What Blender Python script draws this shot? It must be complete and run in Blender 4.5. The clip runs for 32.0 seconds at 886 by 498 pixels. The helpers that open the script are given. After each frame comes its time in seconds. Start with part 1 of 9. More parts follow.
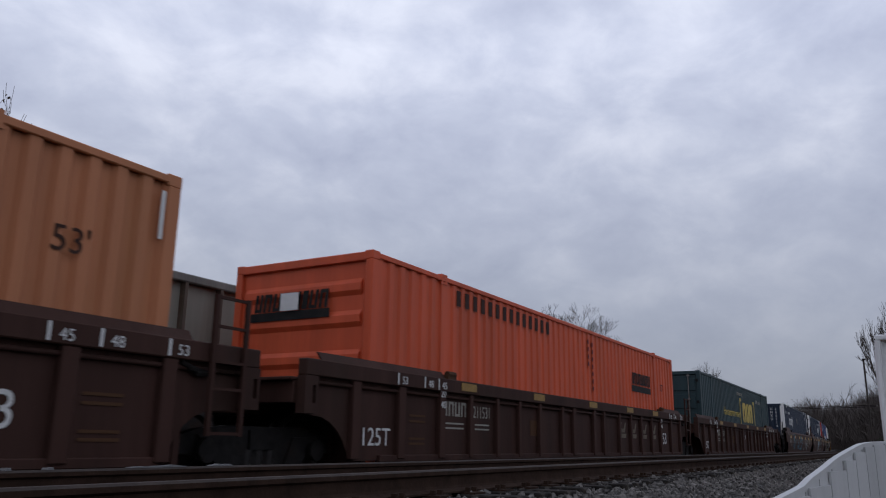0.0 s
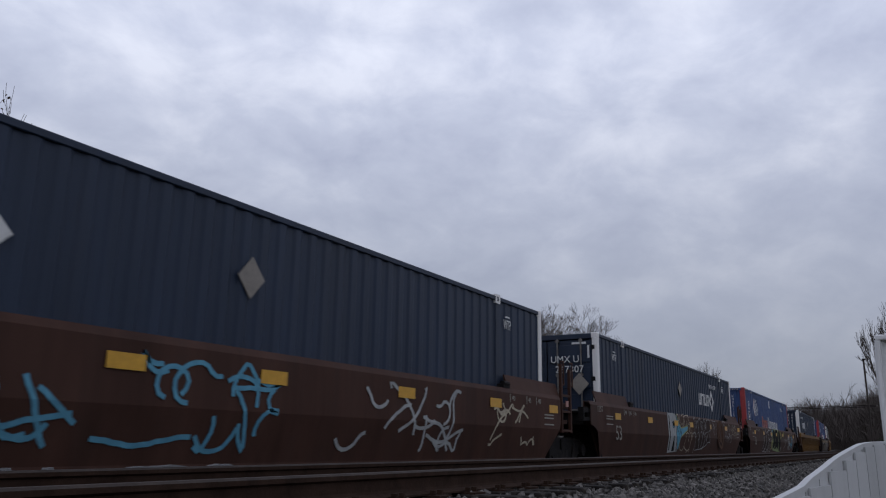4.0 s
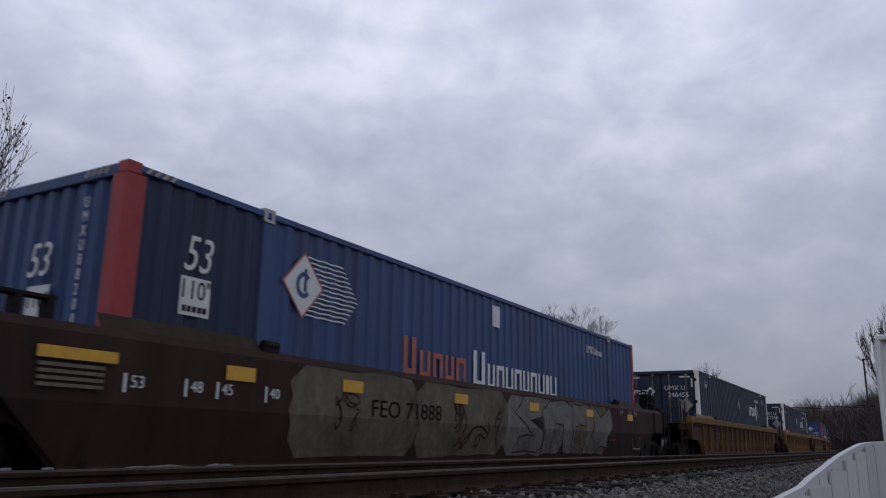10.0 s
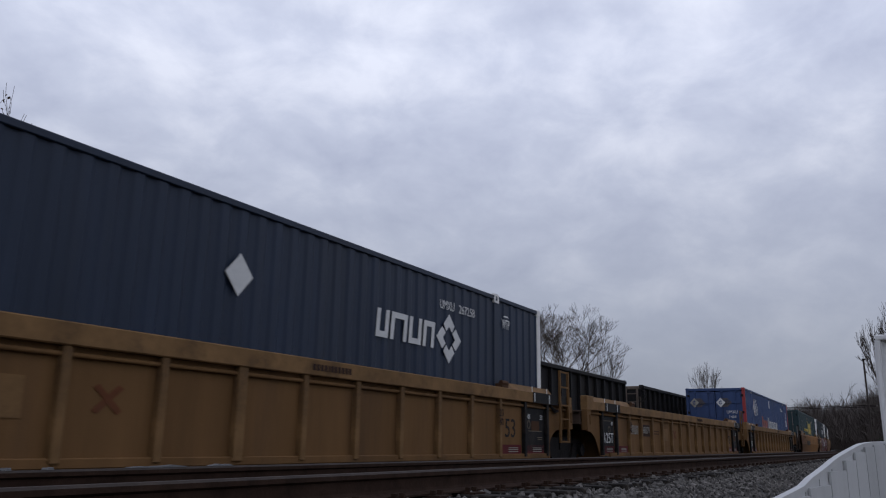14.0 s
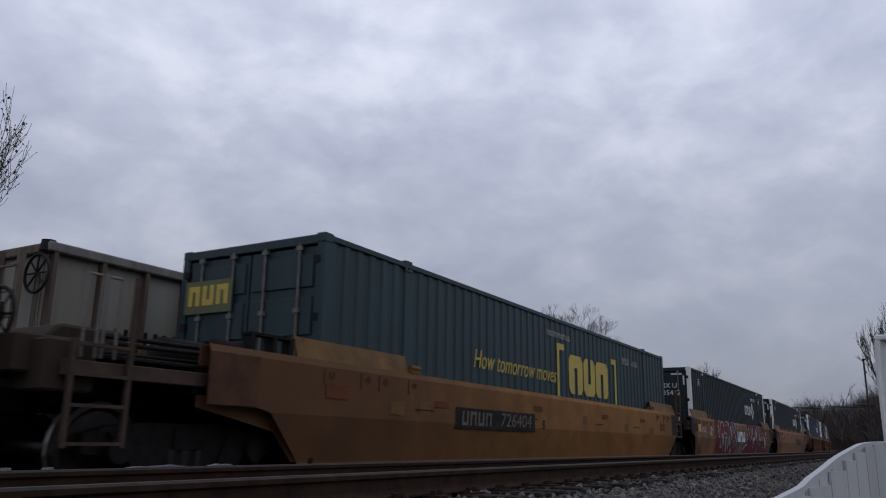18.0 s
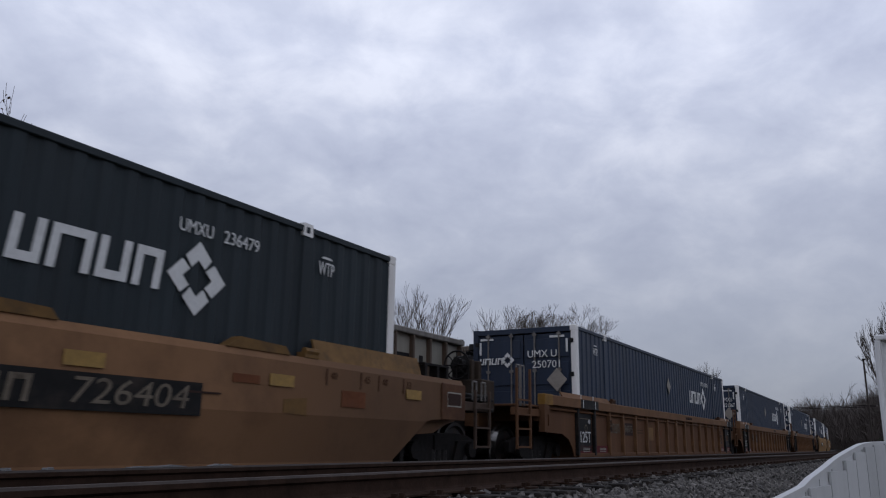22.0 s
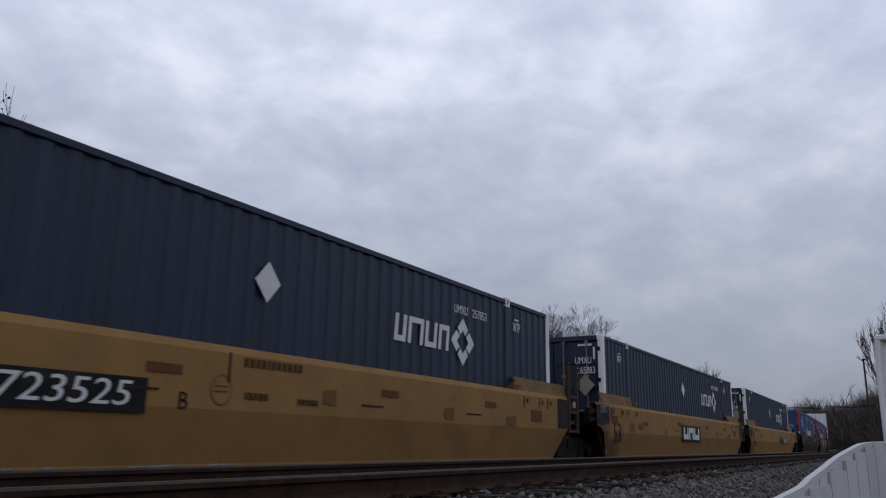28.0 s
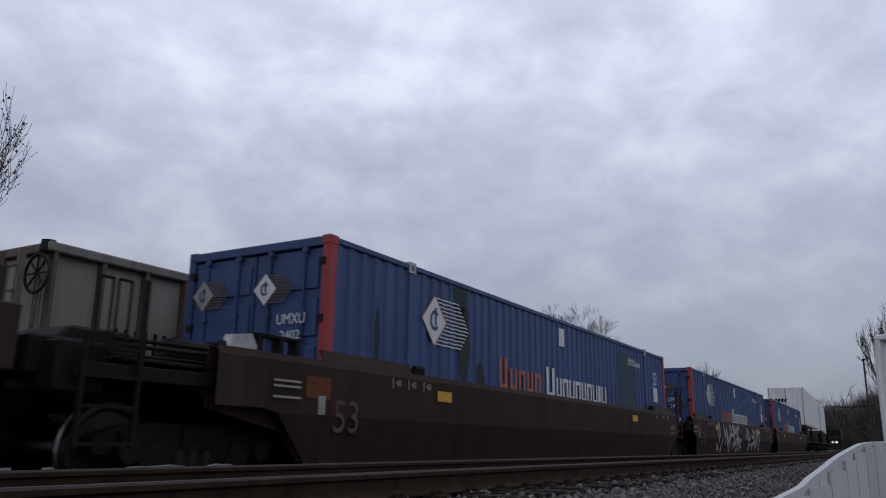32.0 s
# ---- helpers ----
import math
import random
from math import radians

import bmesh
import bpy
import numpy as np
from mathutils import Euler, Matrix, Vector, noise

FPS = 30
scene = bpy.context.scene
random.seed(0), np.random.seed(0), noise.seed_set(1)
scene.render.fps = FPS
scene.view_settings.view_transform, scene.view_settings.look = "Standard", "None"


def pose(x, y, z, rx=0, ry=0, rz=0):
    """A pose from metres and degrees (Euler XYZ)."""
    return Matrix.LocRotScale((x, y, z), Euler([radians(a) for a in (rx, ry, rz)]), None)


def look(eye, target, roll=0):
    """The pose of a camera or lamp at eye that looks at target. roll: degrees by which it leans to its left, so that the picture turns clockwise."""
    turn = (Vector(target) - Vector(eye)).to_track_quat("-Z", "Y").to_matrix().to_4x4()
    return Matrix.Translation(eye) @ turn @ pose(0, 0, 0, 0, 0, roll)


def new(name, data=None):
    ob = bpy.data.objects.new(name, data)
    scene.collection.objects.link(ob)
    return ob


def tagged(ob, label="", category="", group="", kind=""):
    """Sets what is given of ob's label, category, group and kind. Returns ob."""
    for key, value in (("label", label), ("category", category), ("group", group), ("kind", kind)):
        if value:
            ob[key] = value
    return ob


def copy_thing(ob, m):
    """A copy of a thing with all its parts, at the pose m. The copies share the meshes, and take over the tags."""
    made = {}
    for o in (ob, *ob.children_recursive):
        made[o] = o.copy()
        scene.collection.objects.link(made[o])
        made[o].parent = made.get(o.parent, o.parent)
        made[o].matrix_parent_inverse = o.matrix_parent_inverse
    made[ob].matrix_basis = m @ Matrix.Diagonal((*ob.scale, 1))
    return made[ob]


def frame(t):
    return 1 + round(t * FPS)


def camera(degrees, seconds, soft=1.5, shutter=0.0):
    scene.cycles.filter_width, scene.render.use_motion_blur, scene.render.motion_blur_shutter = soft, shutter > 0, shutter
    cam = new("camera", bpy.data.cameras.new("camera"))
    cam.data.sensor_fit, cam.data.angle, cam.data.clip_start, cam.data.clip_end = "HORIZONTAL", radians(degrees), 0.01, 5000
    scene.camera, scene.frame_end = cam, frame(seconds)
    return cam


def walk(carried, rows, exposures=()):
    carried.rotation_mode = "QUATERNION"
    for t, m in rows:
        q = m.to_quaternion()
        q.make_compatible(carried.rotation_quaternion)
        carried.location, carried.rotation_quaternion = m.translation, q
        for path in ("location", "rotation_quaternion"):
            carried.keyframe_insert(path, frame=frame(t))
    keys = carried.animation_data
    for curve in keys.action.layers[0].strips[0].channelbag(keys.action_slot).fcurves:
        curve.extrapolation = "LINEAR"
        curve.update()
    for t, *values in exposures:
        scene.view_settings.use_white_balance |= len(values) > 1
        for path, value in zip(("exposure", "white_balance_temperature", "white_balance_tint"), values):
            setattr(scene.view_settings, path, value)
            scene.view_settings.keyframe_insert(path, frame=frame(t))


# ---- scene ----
# ---- camera: it stands still beside the line ----
EYE = (0.0, 0.0, 1.65)
YAW, TILT, ROLL = 0.5314, 0.2433, 0.015
cam = camera(59.17, 32.0, soft=1.1, shutter=0.09)
_aim = (EYE[0] + math.cos(YAW) * math.cos(TILT), EYE[1] + math.sin(YAW) * math.cos(TILT), EYE[2] + math.sin(TILT))
STAND = look(EYE, _aim, math.degrees(ROLL))
walk(cam, [(0.0, STAND), (32.0, STAND)], exposures=[(0.0, -0.02), (1.0, -0.06), (3.0, -0.05), (6.0, 0.02), (9.0, 0.0), (10.0, -0.10), (11.0, -0.05), (12.0, 0.0), (14.0, 0.0), (17.0, -0.04), (18.0, -0.12), (19.0, -0.02), (22.0, 0.0), (23.0, -0.05), (24.0, 0.01), (25.0, 0.01), (28.0, -0.03), (32.0, -0.02)])

# ---- daylight: overcast ----
SUN_ELEV, SUN_AZ = radians(38), radians(235)
world = bpy.data.worlds.new("overcast")
scene.world = world
world.use_nodes = True
wn = world.node_tree
wn.nodes.clear()
sky = wn.nodes.new("ShaderNodeTexSky")
sky.sky_type = "NISHITA"
sky.sun_disc = False
sky.sun_elevation = SUN_ELEV
sky.sun_rotation = SUN_AZ
bg = wn.nodes.new("ShaderNodeBackground")
bg.inputs["Strength"].default_value = 0.05
wo = wn.nodes.new("ShaderNodeOutputWorld")
wn.links.new(sky.outputs[0], bg.inputs[0])
wn.links.new(bg.outputs[0], wo.inputs[0])
sun_data = bpy.data.lights.new("sun", "SUN")
sun_data.energy = 0.3
sun_data.angle = radians(25)
sun_data.color = (1.0, 0.96, 0.92)
sun = new("sun", sun_data)
# the sun stands behind the camera
_sd = Vector((-0.15, -0.85, 0.85)).normalized()
sun.matrix_world = look(tuple(_sd * 50), (0, 0, 0))

# ---- plan (metres): x runs along the line, y across it, rails of the moving train at z = RAIL ----
RAIL, NEAR_RAIL = 1.08, 1.45
TRAIN_Y, NEAR_Y, FAR_Y = 7.52, 3.895, 11.55
SPEED, BEND_AT, BEND_R = 13.38, 25.0, 1300.0


def on_path(s, lat=TRAIN_Y):
    """Place and heading of a point of the line: straight past the camera, then a long bend."""
    if s <= BEND_AT:
        return s, lat, 0.0
    a = (s - BEND_AT) / BEND_R
    r = BEND_R - (lat - TRAIN_Y)
    return BEND_AT + r * math.sin(a), TRAIN_Y + BEND_R - r * math.cos(a), a


# ---- materials ----
def mat(name, base, rough=0.6, metal=0.0, scale=6.0, vary=0.25, bump=0.15, stain=None, stain_amount=0.4, streak=False,
        coat=0.0, per_object=0.0, fine=60.0, gloss=0.5, sooty=None):
    m = bpy.data.materials.new(name)
    m.use_nodes = True
    nt = m.node_tree
    b = nt.nodes["Principled BSDF"]
    L = nt.links.new
    tc = nt.nodes.new("ShaderNodeTexCoord")
    mp = nt.nodes.new("ShaderNodeMapping")
    L(tc.outputs["Object"], mp.inputs[0])
    if streak:
        mp.inputs["Scale"].default_value = (1.0, 1.0, 0.12)
    n1 = nt.nodes.new("ShaderNodeTexNoise")
    n1.inputs["Scale"].default_value = scale
    n1.inputs["Detail"].default_value = 6
    n1.inputs["Roughness"].default_value = 0.65
    L(mp.outputs[0], n1.inputs["Vector"])
    n2 = nt.nodes.new("ShaderNodeTexNoise")
    n2.inputs["Scale"].default_value = fine
    n2.inputs["Detail"].default_value = 3
    L(tc.outputs["Object"], n2.inputs["Vector"])
    dark = tuple(c * (1 - vary) for c in base) + (1,)
    lite = tuple(min(1, c * (1 + vary)) for c in base) + (1,)
    r1 = nt.nodes.new("ShaderNodeValToRGB")
    r1.color_ramp.elements[0].position, r1.color_ramp.elements[0].color = 0.3, dark
    r1.color_ramp.elements[1].position, r1.color_ramp.elements[1].color = 0.7, lite
    L(n1.outputs["Fac"], r1.inputs[0])
    col = r1.outputs[0]
    if stain:
        n3 = nt.nodes.new("ShaderNodeTexNoise")
        n3.inputs["Scale"].default_value = scale * 0.45
        n3.inputs["Detail"].default_value = 8
        n3.inputs["Roughness"].default_value = 0.7
        L(mp.outputs[0], n3.inputs["Vector"])
        r3 = nt.nodes.new("ShaderNodeValToRGB")
        r3.color_ramp.elements[0].position, r3.color_ramp.elements[0].color = 0.5, (0, 0, 0, 1)
        r3.color_ramp.elements[1].position, r3.color_ramp.elements[1].color = 0.68, (stain_amount,) * 3 + (1,)
        L(n3.outputs["Fac"], r3.inputs[0])
        mx = nt.nodes.new("ShaderNodeMix")
        mx.data_type = "RGBA"
        L(r3.outputs[0], mx.inputs["Factor"])
        L(col, mx.inputs["A"])
        mx.inputs["B"].default_value = tuple(stain) + (1,)
        col = mx.outputs["Result"]
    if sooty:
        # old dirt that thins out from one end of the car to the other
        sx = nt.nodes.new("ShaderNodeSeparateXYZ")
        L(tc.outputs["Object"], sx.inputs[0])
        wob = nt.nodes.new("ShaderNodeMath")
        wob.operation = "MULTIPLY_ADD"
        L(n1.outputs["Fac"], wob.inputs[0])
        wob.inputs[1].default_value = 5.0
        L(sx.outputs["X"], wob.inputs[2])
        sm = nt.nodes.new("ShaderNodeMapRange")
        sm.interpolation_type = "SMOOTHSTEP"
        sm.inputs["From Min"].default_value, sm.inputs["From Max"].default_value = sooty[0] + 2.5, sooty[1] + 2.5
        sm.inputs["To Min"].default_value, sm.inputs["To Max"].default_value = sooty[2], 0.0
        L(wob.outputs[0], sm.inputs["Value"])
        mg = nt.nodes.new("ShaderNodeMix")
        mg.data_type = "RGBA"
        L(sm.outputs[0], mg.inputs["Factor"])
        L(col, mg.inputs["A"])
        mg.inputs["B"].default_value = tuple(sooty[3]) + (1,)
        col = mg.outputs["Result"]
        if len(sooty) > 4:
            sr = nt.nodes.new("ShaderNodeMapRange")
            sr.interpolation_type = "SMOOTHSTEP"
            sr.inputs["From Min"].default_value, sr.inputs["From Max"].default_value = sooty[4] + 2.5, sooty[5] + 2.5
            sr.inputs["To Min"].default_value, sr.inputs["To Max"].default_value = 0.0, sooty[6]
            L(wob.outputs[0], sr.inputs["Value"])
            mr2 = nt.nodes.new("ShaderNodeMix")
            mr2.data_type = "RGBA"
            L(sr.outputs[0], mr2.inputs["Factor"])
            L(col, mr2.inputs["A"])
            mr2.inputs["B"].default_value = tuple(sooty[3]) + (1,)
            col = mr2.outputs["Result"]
    if per_object:
        oi = nt.nodes.new("ShaderNodeObjectInfo")
        mr = nt.nodes.new("ShaderNodeMapRange")
        mr.inputs["To Min"].default_value, mr.inputs["To Max"].default_value = 1 - per_object, 1 + per_object
        L(oi.outputs["Random"], mr.inputs["Value"])
        hs = nt.nodes.new("ShaderNodeHueSaturation")
        L(mr.outputs[0], hs.inputs["Value"])
        L(col, hs.inputs["Color"])
        col = hs.outputs[0]
    L(col, b.inputs["Base Color"])
    rr = nt.nodes.new("ShaderNodeMapRange")
    rr.inputs["To Min"].default_value, rr.inputs["To Max"].default_value = max(0.05, rough - 0.12), min(1, rough + 0.12)
    L(n2.outputs["Fac"], rr.inputs["Value"])
    L(rr.outputs[0], b.inputs["Roughness"])
    b.inputs["Metallic"].default_value = metal
    b.inputs["Specular IOR Level"].default_value = gloss
    if coat:
        b.inputs["Coat Weight"].default_value = coat
    if bump:
        bp = nt.nodes.new("ShaderNodeBump")
        bp.inputs["Strength"].default_value = bump
        bp.inputs["Distance"].default_value = 0.01
        ad = nt.nodes.new("ShaderNodeMath")
        ad.operation = "ADD"
        L(n1.outputs["Fac"], ad.inputs[0])
        L(n2.outputs["Fac"], ad.inputs[1])
        L(ad.outputs[0], bp.inputs["Height"])
        L(bp.outputs[0], b.inputs["Normal"])
    return m


RUST = (0.11, 0.045, 0.02)
M = {}
M["navy"] = mat("navy paint", (0.0145, 0.0245, 0.0475), 0.5, scale=2.0, vary=0.22, bump=0.05, stain=(0.022, 0.026, 0.036), stain_amount=0.5, streak=True, per_object=0.06, gloss=0.3)
M["dark_navy"] = mat("faded dark navy paint", (0.0200, 0.0272, 0.0315), 0.6, scale=2.0, vary=0.22, bump=0.05, stain=(0.022, 0.022, 0.022), streak=True, gloss=0.2)
M["blue"] = mat("blue paint", (0.034, 0.064, 0.160), 0.5, scale=2.0, vary=0.22, bump=0.05, stain=(0.03, 0.04, 0.09), stain_amount=0.55, streak=True, per_object=0.06, gloss=0.3)
M["green"] = mat("dark green paint", (0.0185, 0.0412, 0.0458), 0.5, scale=2.0, vary=0.2, bump=0.05, stain=(0.02, 0.03, 0.033), streak=True, gloss=0.3)
M["orange"] = mat("orange red paint", (0.56, 0.088, 0.033), 0.5, scale=2.0, vary=0.16, bump=0.05, stain=(0.31, 0.06, 0.02), stain_amount=0.5, streak=True, gloss=0.25)
M["tan"] = mat("faded orange tan paint", (0.43, 0.165, 0.074), 0.55, scale=2.0, vary=0.14, bump=0.05, stain=(0.36, 0.17, 0.06), streak=True, gloss=0.3)
M["red"] = mat("red paint", (0.29, 0.038, 0.039), 0.5, scale=3, vary=0.2, bump=0.05, stain=(0.16, 0.03, 0.03), gloss=0.3)
M["white"] = mat("white paint", (0.72, 0.70, 0.67), 0.5, scale=4, vary=0.08, bump=0.05, stain=(0.38, 0.32, 0.25), stain_amount=0.35, streak=True)
M["letter"] = mat("white lettering", (0.60, 0.60, 0.585), 0.6, scale=9, vary=0.12, bump=0.0, stain=(0.4, 0.39, 0.37), stain_amount=0.4)
M["dull_letter"] = mat("dull grey lettering", (0.30, 0.285, 0.25), 0.7, scale=9, vary=0.25, bump=0.0, stain=(0.10, 0.08, 0.065), stain_amount=0.7, gloss=0.1)
M["faint_letter"] = mat("faint worn lettering", (0.095, 0.082, 0.068), 0.75, scale=9, vary=0.3, bump=0.0, stain=(0.04, 0.03, 0.025), stain_amount=0.8, gloss=0.1)
M["rust_orange"] = mat("rust orange touch-up paint", (0.13, 0.048, 0.022), 0.7, scale=6, vary=0.3, bump=0.0, stain=(0.06, 0.03, 0.02), stain_amount=0.6, gloss=0.1)
M["yellow_letter"] = mat("yellow lettering", (0.50, 0.37, 0.065), 0.6, scale=5, vary=0.2, bump=0.0, stain=(0.26, 0.18, 0.05), stain_amount=0.5)
M["black"] = mat("black paint", (0.012, 0.0115, 0.0115), 0.6, scale=5, vary=0.3, bump=0.1, stain=(0.06, 0.045, 0.035), gloss=0.12)
M["orange_letter"] = mat("orange lettering", (0.36, 0.095, 0.045), 0.6, scale=4, vary=0.25, bump=0.0, stain=(0.12, 0.08, 0.10), stain_amount=0.7)
M["amber"] = mat("yellow reflector", (0.55, 0.29, 0.018), 0.4, scale=12, vary=0.15, bump=0.0)
M["car_brown"] = mat("brown rail car paint", (0.046, 0.0225, 0.0175), 0.68, scale=2.2, vary=0.28, bump=0.12, stain=(0.034, 0.022, 0.017), stain_amount=0.6, streak=True, gloss=0.1)
M["car_red"] = mat("red brown rail car paint", (0.058, 0.028, 0.020), 0.65, scale=2.2, vary=0.28, bump=0.12, stain=(0.042, 0.027, 0.022), stain_amount=0.6, streak=True, gloss=0.12)
M["tip_yellow"] = mat("newer yellow chord paint", (0.20, 0.105, 0.022), 0.6, scale=4.0, vary=0.25, bump=0.1, stain=(0.07, 0.042, 0.022), stain_amount=0.8, gloss=0.15)
M["car_dark"] = mat("dark brown rail car paint", (0.037, 0.0205, 0.0160), 0.68, scale=2.2, vary=0.28, bump=0.12, stain=(0.02, 0.013, 0.011), stain_amount=0.6, streak=True, gloss=0.1)
M["car_ochre"] = mat("grimy yellow rail car paint", (0.0757, 0.0382, 0.0202), 0.72, scale=1.8, vary=0.24, bump=0.15, stain=(0.038, 0.023, 0.016), stain_amount=0.8, streak=True, gloss=0.1)
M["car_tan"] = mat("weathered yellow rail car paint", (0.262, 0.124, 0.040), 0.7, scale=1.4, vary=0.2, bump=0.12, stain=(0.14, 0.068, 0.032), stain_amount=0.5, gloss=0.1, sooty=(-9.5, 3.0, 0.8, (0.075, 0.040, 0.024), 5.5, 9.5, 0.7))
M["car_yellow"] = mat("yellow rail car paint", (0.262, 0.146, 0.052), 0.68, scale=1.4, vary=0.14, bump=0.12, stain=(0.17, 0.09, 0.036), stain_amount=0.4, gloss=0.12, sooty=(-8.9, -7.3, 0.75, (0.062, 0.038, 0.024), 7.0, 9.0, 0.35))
M["chord_yellow"] = mat("worn yellow chord paint", (0.15, 0.082, 0.028), 0.65, scale=3.0, vary=0.3, bump=0.12, stain=(0.04, 0.027, 0.018), stain_amount=0.75, gloss=0.15)
M["grime"] = mat("greasy black steel", (0.013, 0.0115, 0.011), 0.7, metal=0.2, scale=8, vary=0.4, bump=0.3, stain=(0.02, 0.014, 0.011), stain_amount=0.6, gloss=0.12)
M["wheel"] = mat("worn wheel steel", (0.022, 0.019, 0.018), 0.45, metal=0.6, scale=8, vary=0.4, bump=0.1, stain=RUST, stain_amount=0.3)
M["tread"] = mat("polished wheel tread", (0.20, 0.19, 0.18), 0.32, metal=1.0, scale=8, vary=0.2, bump=0.0)
M["steel"] = mat("galvanised steel", (0.36, 0.35, 0.34), 0.5, metal=0.5, scale=8, vary=0.2, bump=0.05, stain=RUST, stain_amount=0.3)
M["rail_side"] = mat("rusty rail side", (0.034, 0.0195, 0.0135), 0.85, scale=7, vary=0.35, bump=0.3, stain=(0.05, 0.03, 0.021), gloss=0.1)
M["rail_top"] = mat("worn rail head", (0.042, 0.032, 0.027), 0.75, metal=0.1, scale=7, vary=0.25, bump=0.03, stain=(0.07, 0.05, 0.038), gloss=0.3)
M["tie"] = mat("creosoted timber tie", (0.015, 0.0125, 0.011), 0.85, scale=14, vary=0.45, bump=0.7, stain=(0.10, 0.085, 0.07), stain_amount=0.5, per_object=0.25, gloss=0.12)
M["ballast"] = mat("grey crushed stone bed", (0.055, 0.052, 0.05), 0.9, scale=22, vary=0.6, bump=1.0, stain=(0.09, 0.085, 0.08), gloss=0.12)
M["hopper_grey"] = mat("beige grey hopper paint", (0.225, 0.213, 0.178), 0.7, scale=1.6, vary=0.16, bump=0.1, stain=(0.15, 0.11, 0.08), stain_amount=0.6, streak=True)
M["hopper_rib"] = mat("rust stained hopper rib", (0.125, 0.10, 0.08), 0.75, scale=5, vary=0.35, bump=0.1, stain=(0.075, 0.042, 0.026), stain_amount=0.85, streak=True, gloss=0.2)
M["hopper_black"] = mat("black hopper paint", (0.014, 0.0135, 0.014), 0.6, scale=2, vary=0.3, bump=0.1, stain=(0.06, 0.05, 0.04), streak=True, gloss=0.12)
M["fence"] = mat("white vinyl fence board", (0.45, 0.45, 0.45), 0.5, scale=3, vary=0.08, bump=0.03, stain=(0.34, 0.345, 0.34), stain_amount=0.5, streak=True, per_object=0.09)
M["siding"] = mat("white vinyl siding", (0.74, 0.74, 0.74), 0.5, scale=3, vary=0.06, bump=0.04, stain=(0.5, 0.5, 0.49), streak=True)
M["bark"] = mat("grey brown bark", (0.05, 0.042, 0.037), 0.9, scale=12, vary=0.4, bump=0.5, gloss=0.12)
M["twig"] = mat("thin dark twigs", (0.082, 0.067, 0.058), 0.9, scale=12, vary=0.3, bump=0.0, gloss=0.12)
M["leaf"] = mat("dry brown leaf", (0.07, 0.05, 0.035), 0.8, scale=20, vary=0.4, bump=0.0)
M["brush"] = mat("bare winter brush", (0.072, 0.060, 0.054), 0.95, scale=3, vary=0.4, bump=0.4, gloss=0.12)
M["evergreen"] = mat("dark evergreen foliage", (0.030, 0.042, 0.022), 0.9, scale=5, vary=0.4, bump=0.3, gloss=0.12)
M["pole"] = mat("weathered timber pole", (0.10, 0.082, 0.07), 0.9, scale=10, vary=0.3, bump=0.4)
M["shingle"] = mat("grey roof shingle", (0.09, 0.09, 0.092), 0.9, scale=14, vary=0.3, bump=0.5)
M["litter"] = mat("white paper litter", (0.13, 0.13, 0.13), 0.8, scale=10, vary=0.2, bump=0.2)
M["trailer"] = mat("dull white trailer paint", (0.70, 0.70, 0.69), 0.5, scale=3, vary=0.1, bump=0.03, stain=(0.34, 0.33, 0.31), streak=True)
M["soot_red"] = mat("dark red door paint", (0.10, 0.018, 0.020), 0.7, scale=4, vary=0.35, bump=0.1, stain=(0.05, 0.024, 0.02), stain_amount=0.6, gloss=0.15)
M["pink"] = mat("maroon spray paint", (0.122, 0.025, 0.028), 0.65, scale=5, vary=0.3, bump=0.0, gloss=0.1)
M["spray_white"] = mat("white spray paint", (0.43, 0.415, 0.42), 0.6, scale=7, vary=0.2, bump=0.0, gloss=0.1)
M["spray_blue"] = mat("light blue spray paint", (0.10, 0.28, 0.38), 0.6, scale=7, vary=0.2, bump=0.0, gloss=0.1)
M["spray_green"] = mat("pale green spray paint", (0.27, 0.33, 0.16), 0.6, scale=7, vary=0.2, bump=0.0, gloss=0.1)
M["spray_black"] = mat("black spray paint", (0.0085, 0.0085, 0.008), 0.8, scale=7, vary=0.2, bump=0.0, gloss=0.1)
M["spray_grey"] = mat("grey spray paint", (0.33, 0.34, 0.335), 0.65, scale=7, vary=0.25, bump=0.0, gloss=0.1)
M["spray_tan"] = mat("beige spray paint", (0.42, 0.37, 0.28), 0.65, scale=7, vary=0.25, bump=0.0, gloss=0.1)


# ---- small mesh helpers ----
def box(bm, x0, x1, y0, y1, z0, z1):
    vs = [bm.verts.new((x, y, z)) for x in (x0, x1) for y in (y0, y1) for z in (z0, z1)]
    for f in ((0, 1, 3, 2), (4, 6, 7, 5), (0, 4, 5, 1), (2, 3, 7, 6), (0, 2, 6, 4), (1, 5, 7, 3)):
        bm.faces.new([vs[i] for i in f])


def prism(bm, pts, y0, y1):
    """A plate: an outline in x and z, thick from y0 to y1."""
    a = [bm.verts.new((x, y0, z)) for x, z in pts]
    b = [bm.verts.new((x, y1, z)) for x, z in pts]
    bm.faces.new(a)
    bm.faces.new(b[::-1])
    n = len(pts)
    for i in range(n):
        bm.faces.new((a[(i + 1) % n], a[i], b[i], b[(i + 1) % n]))


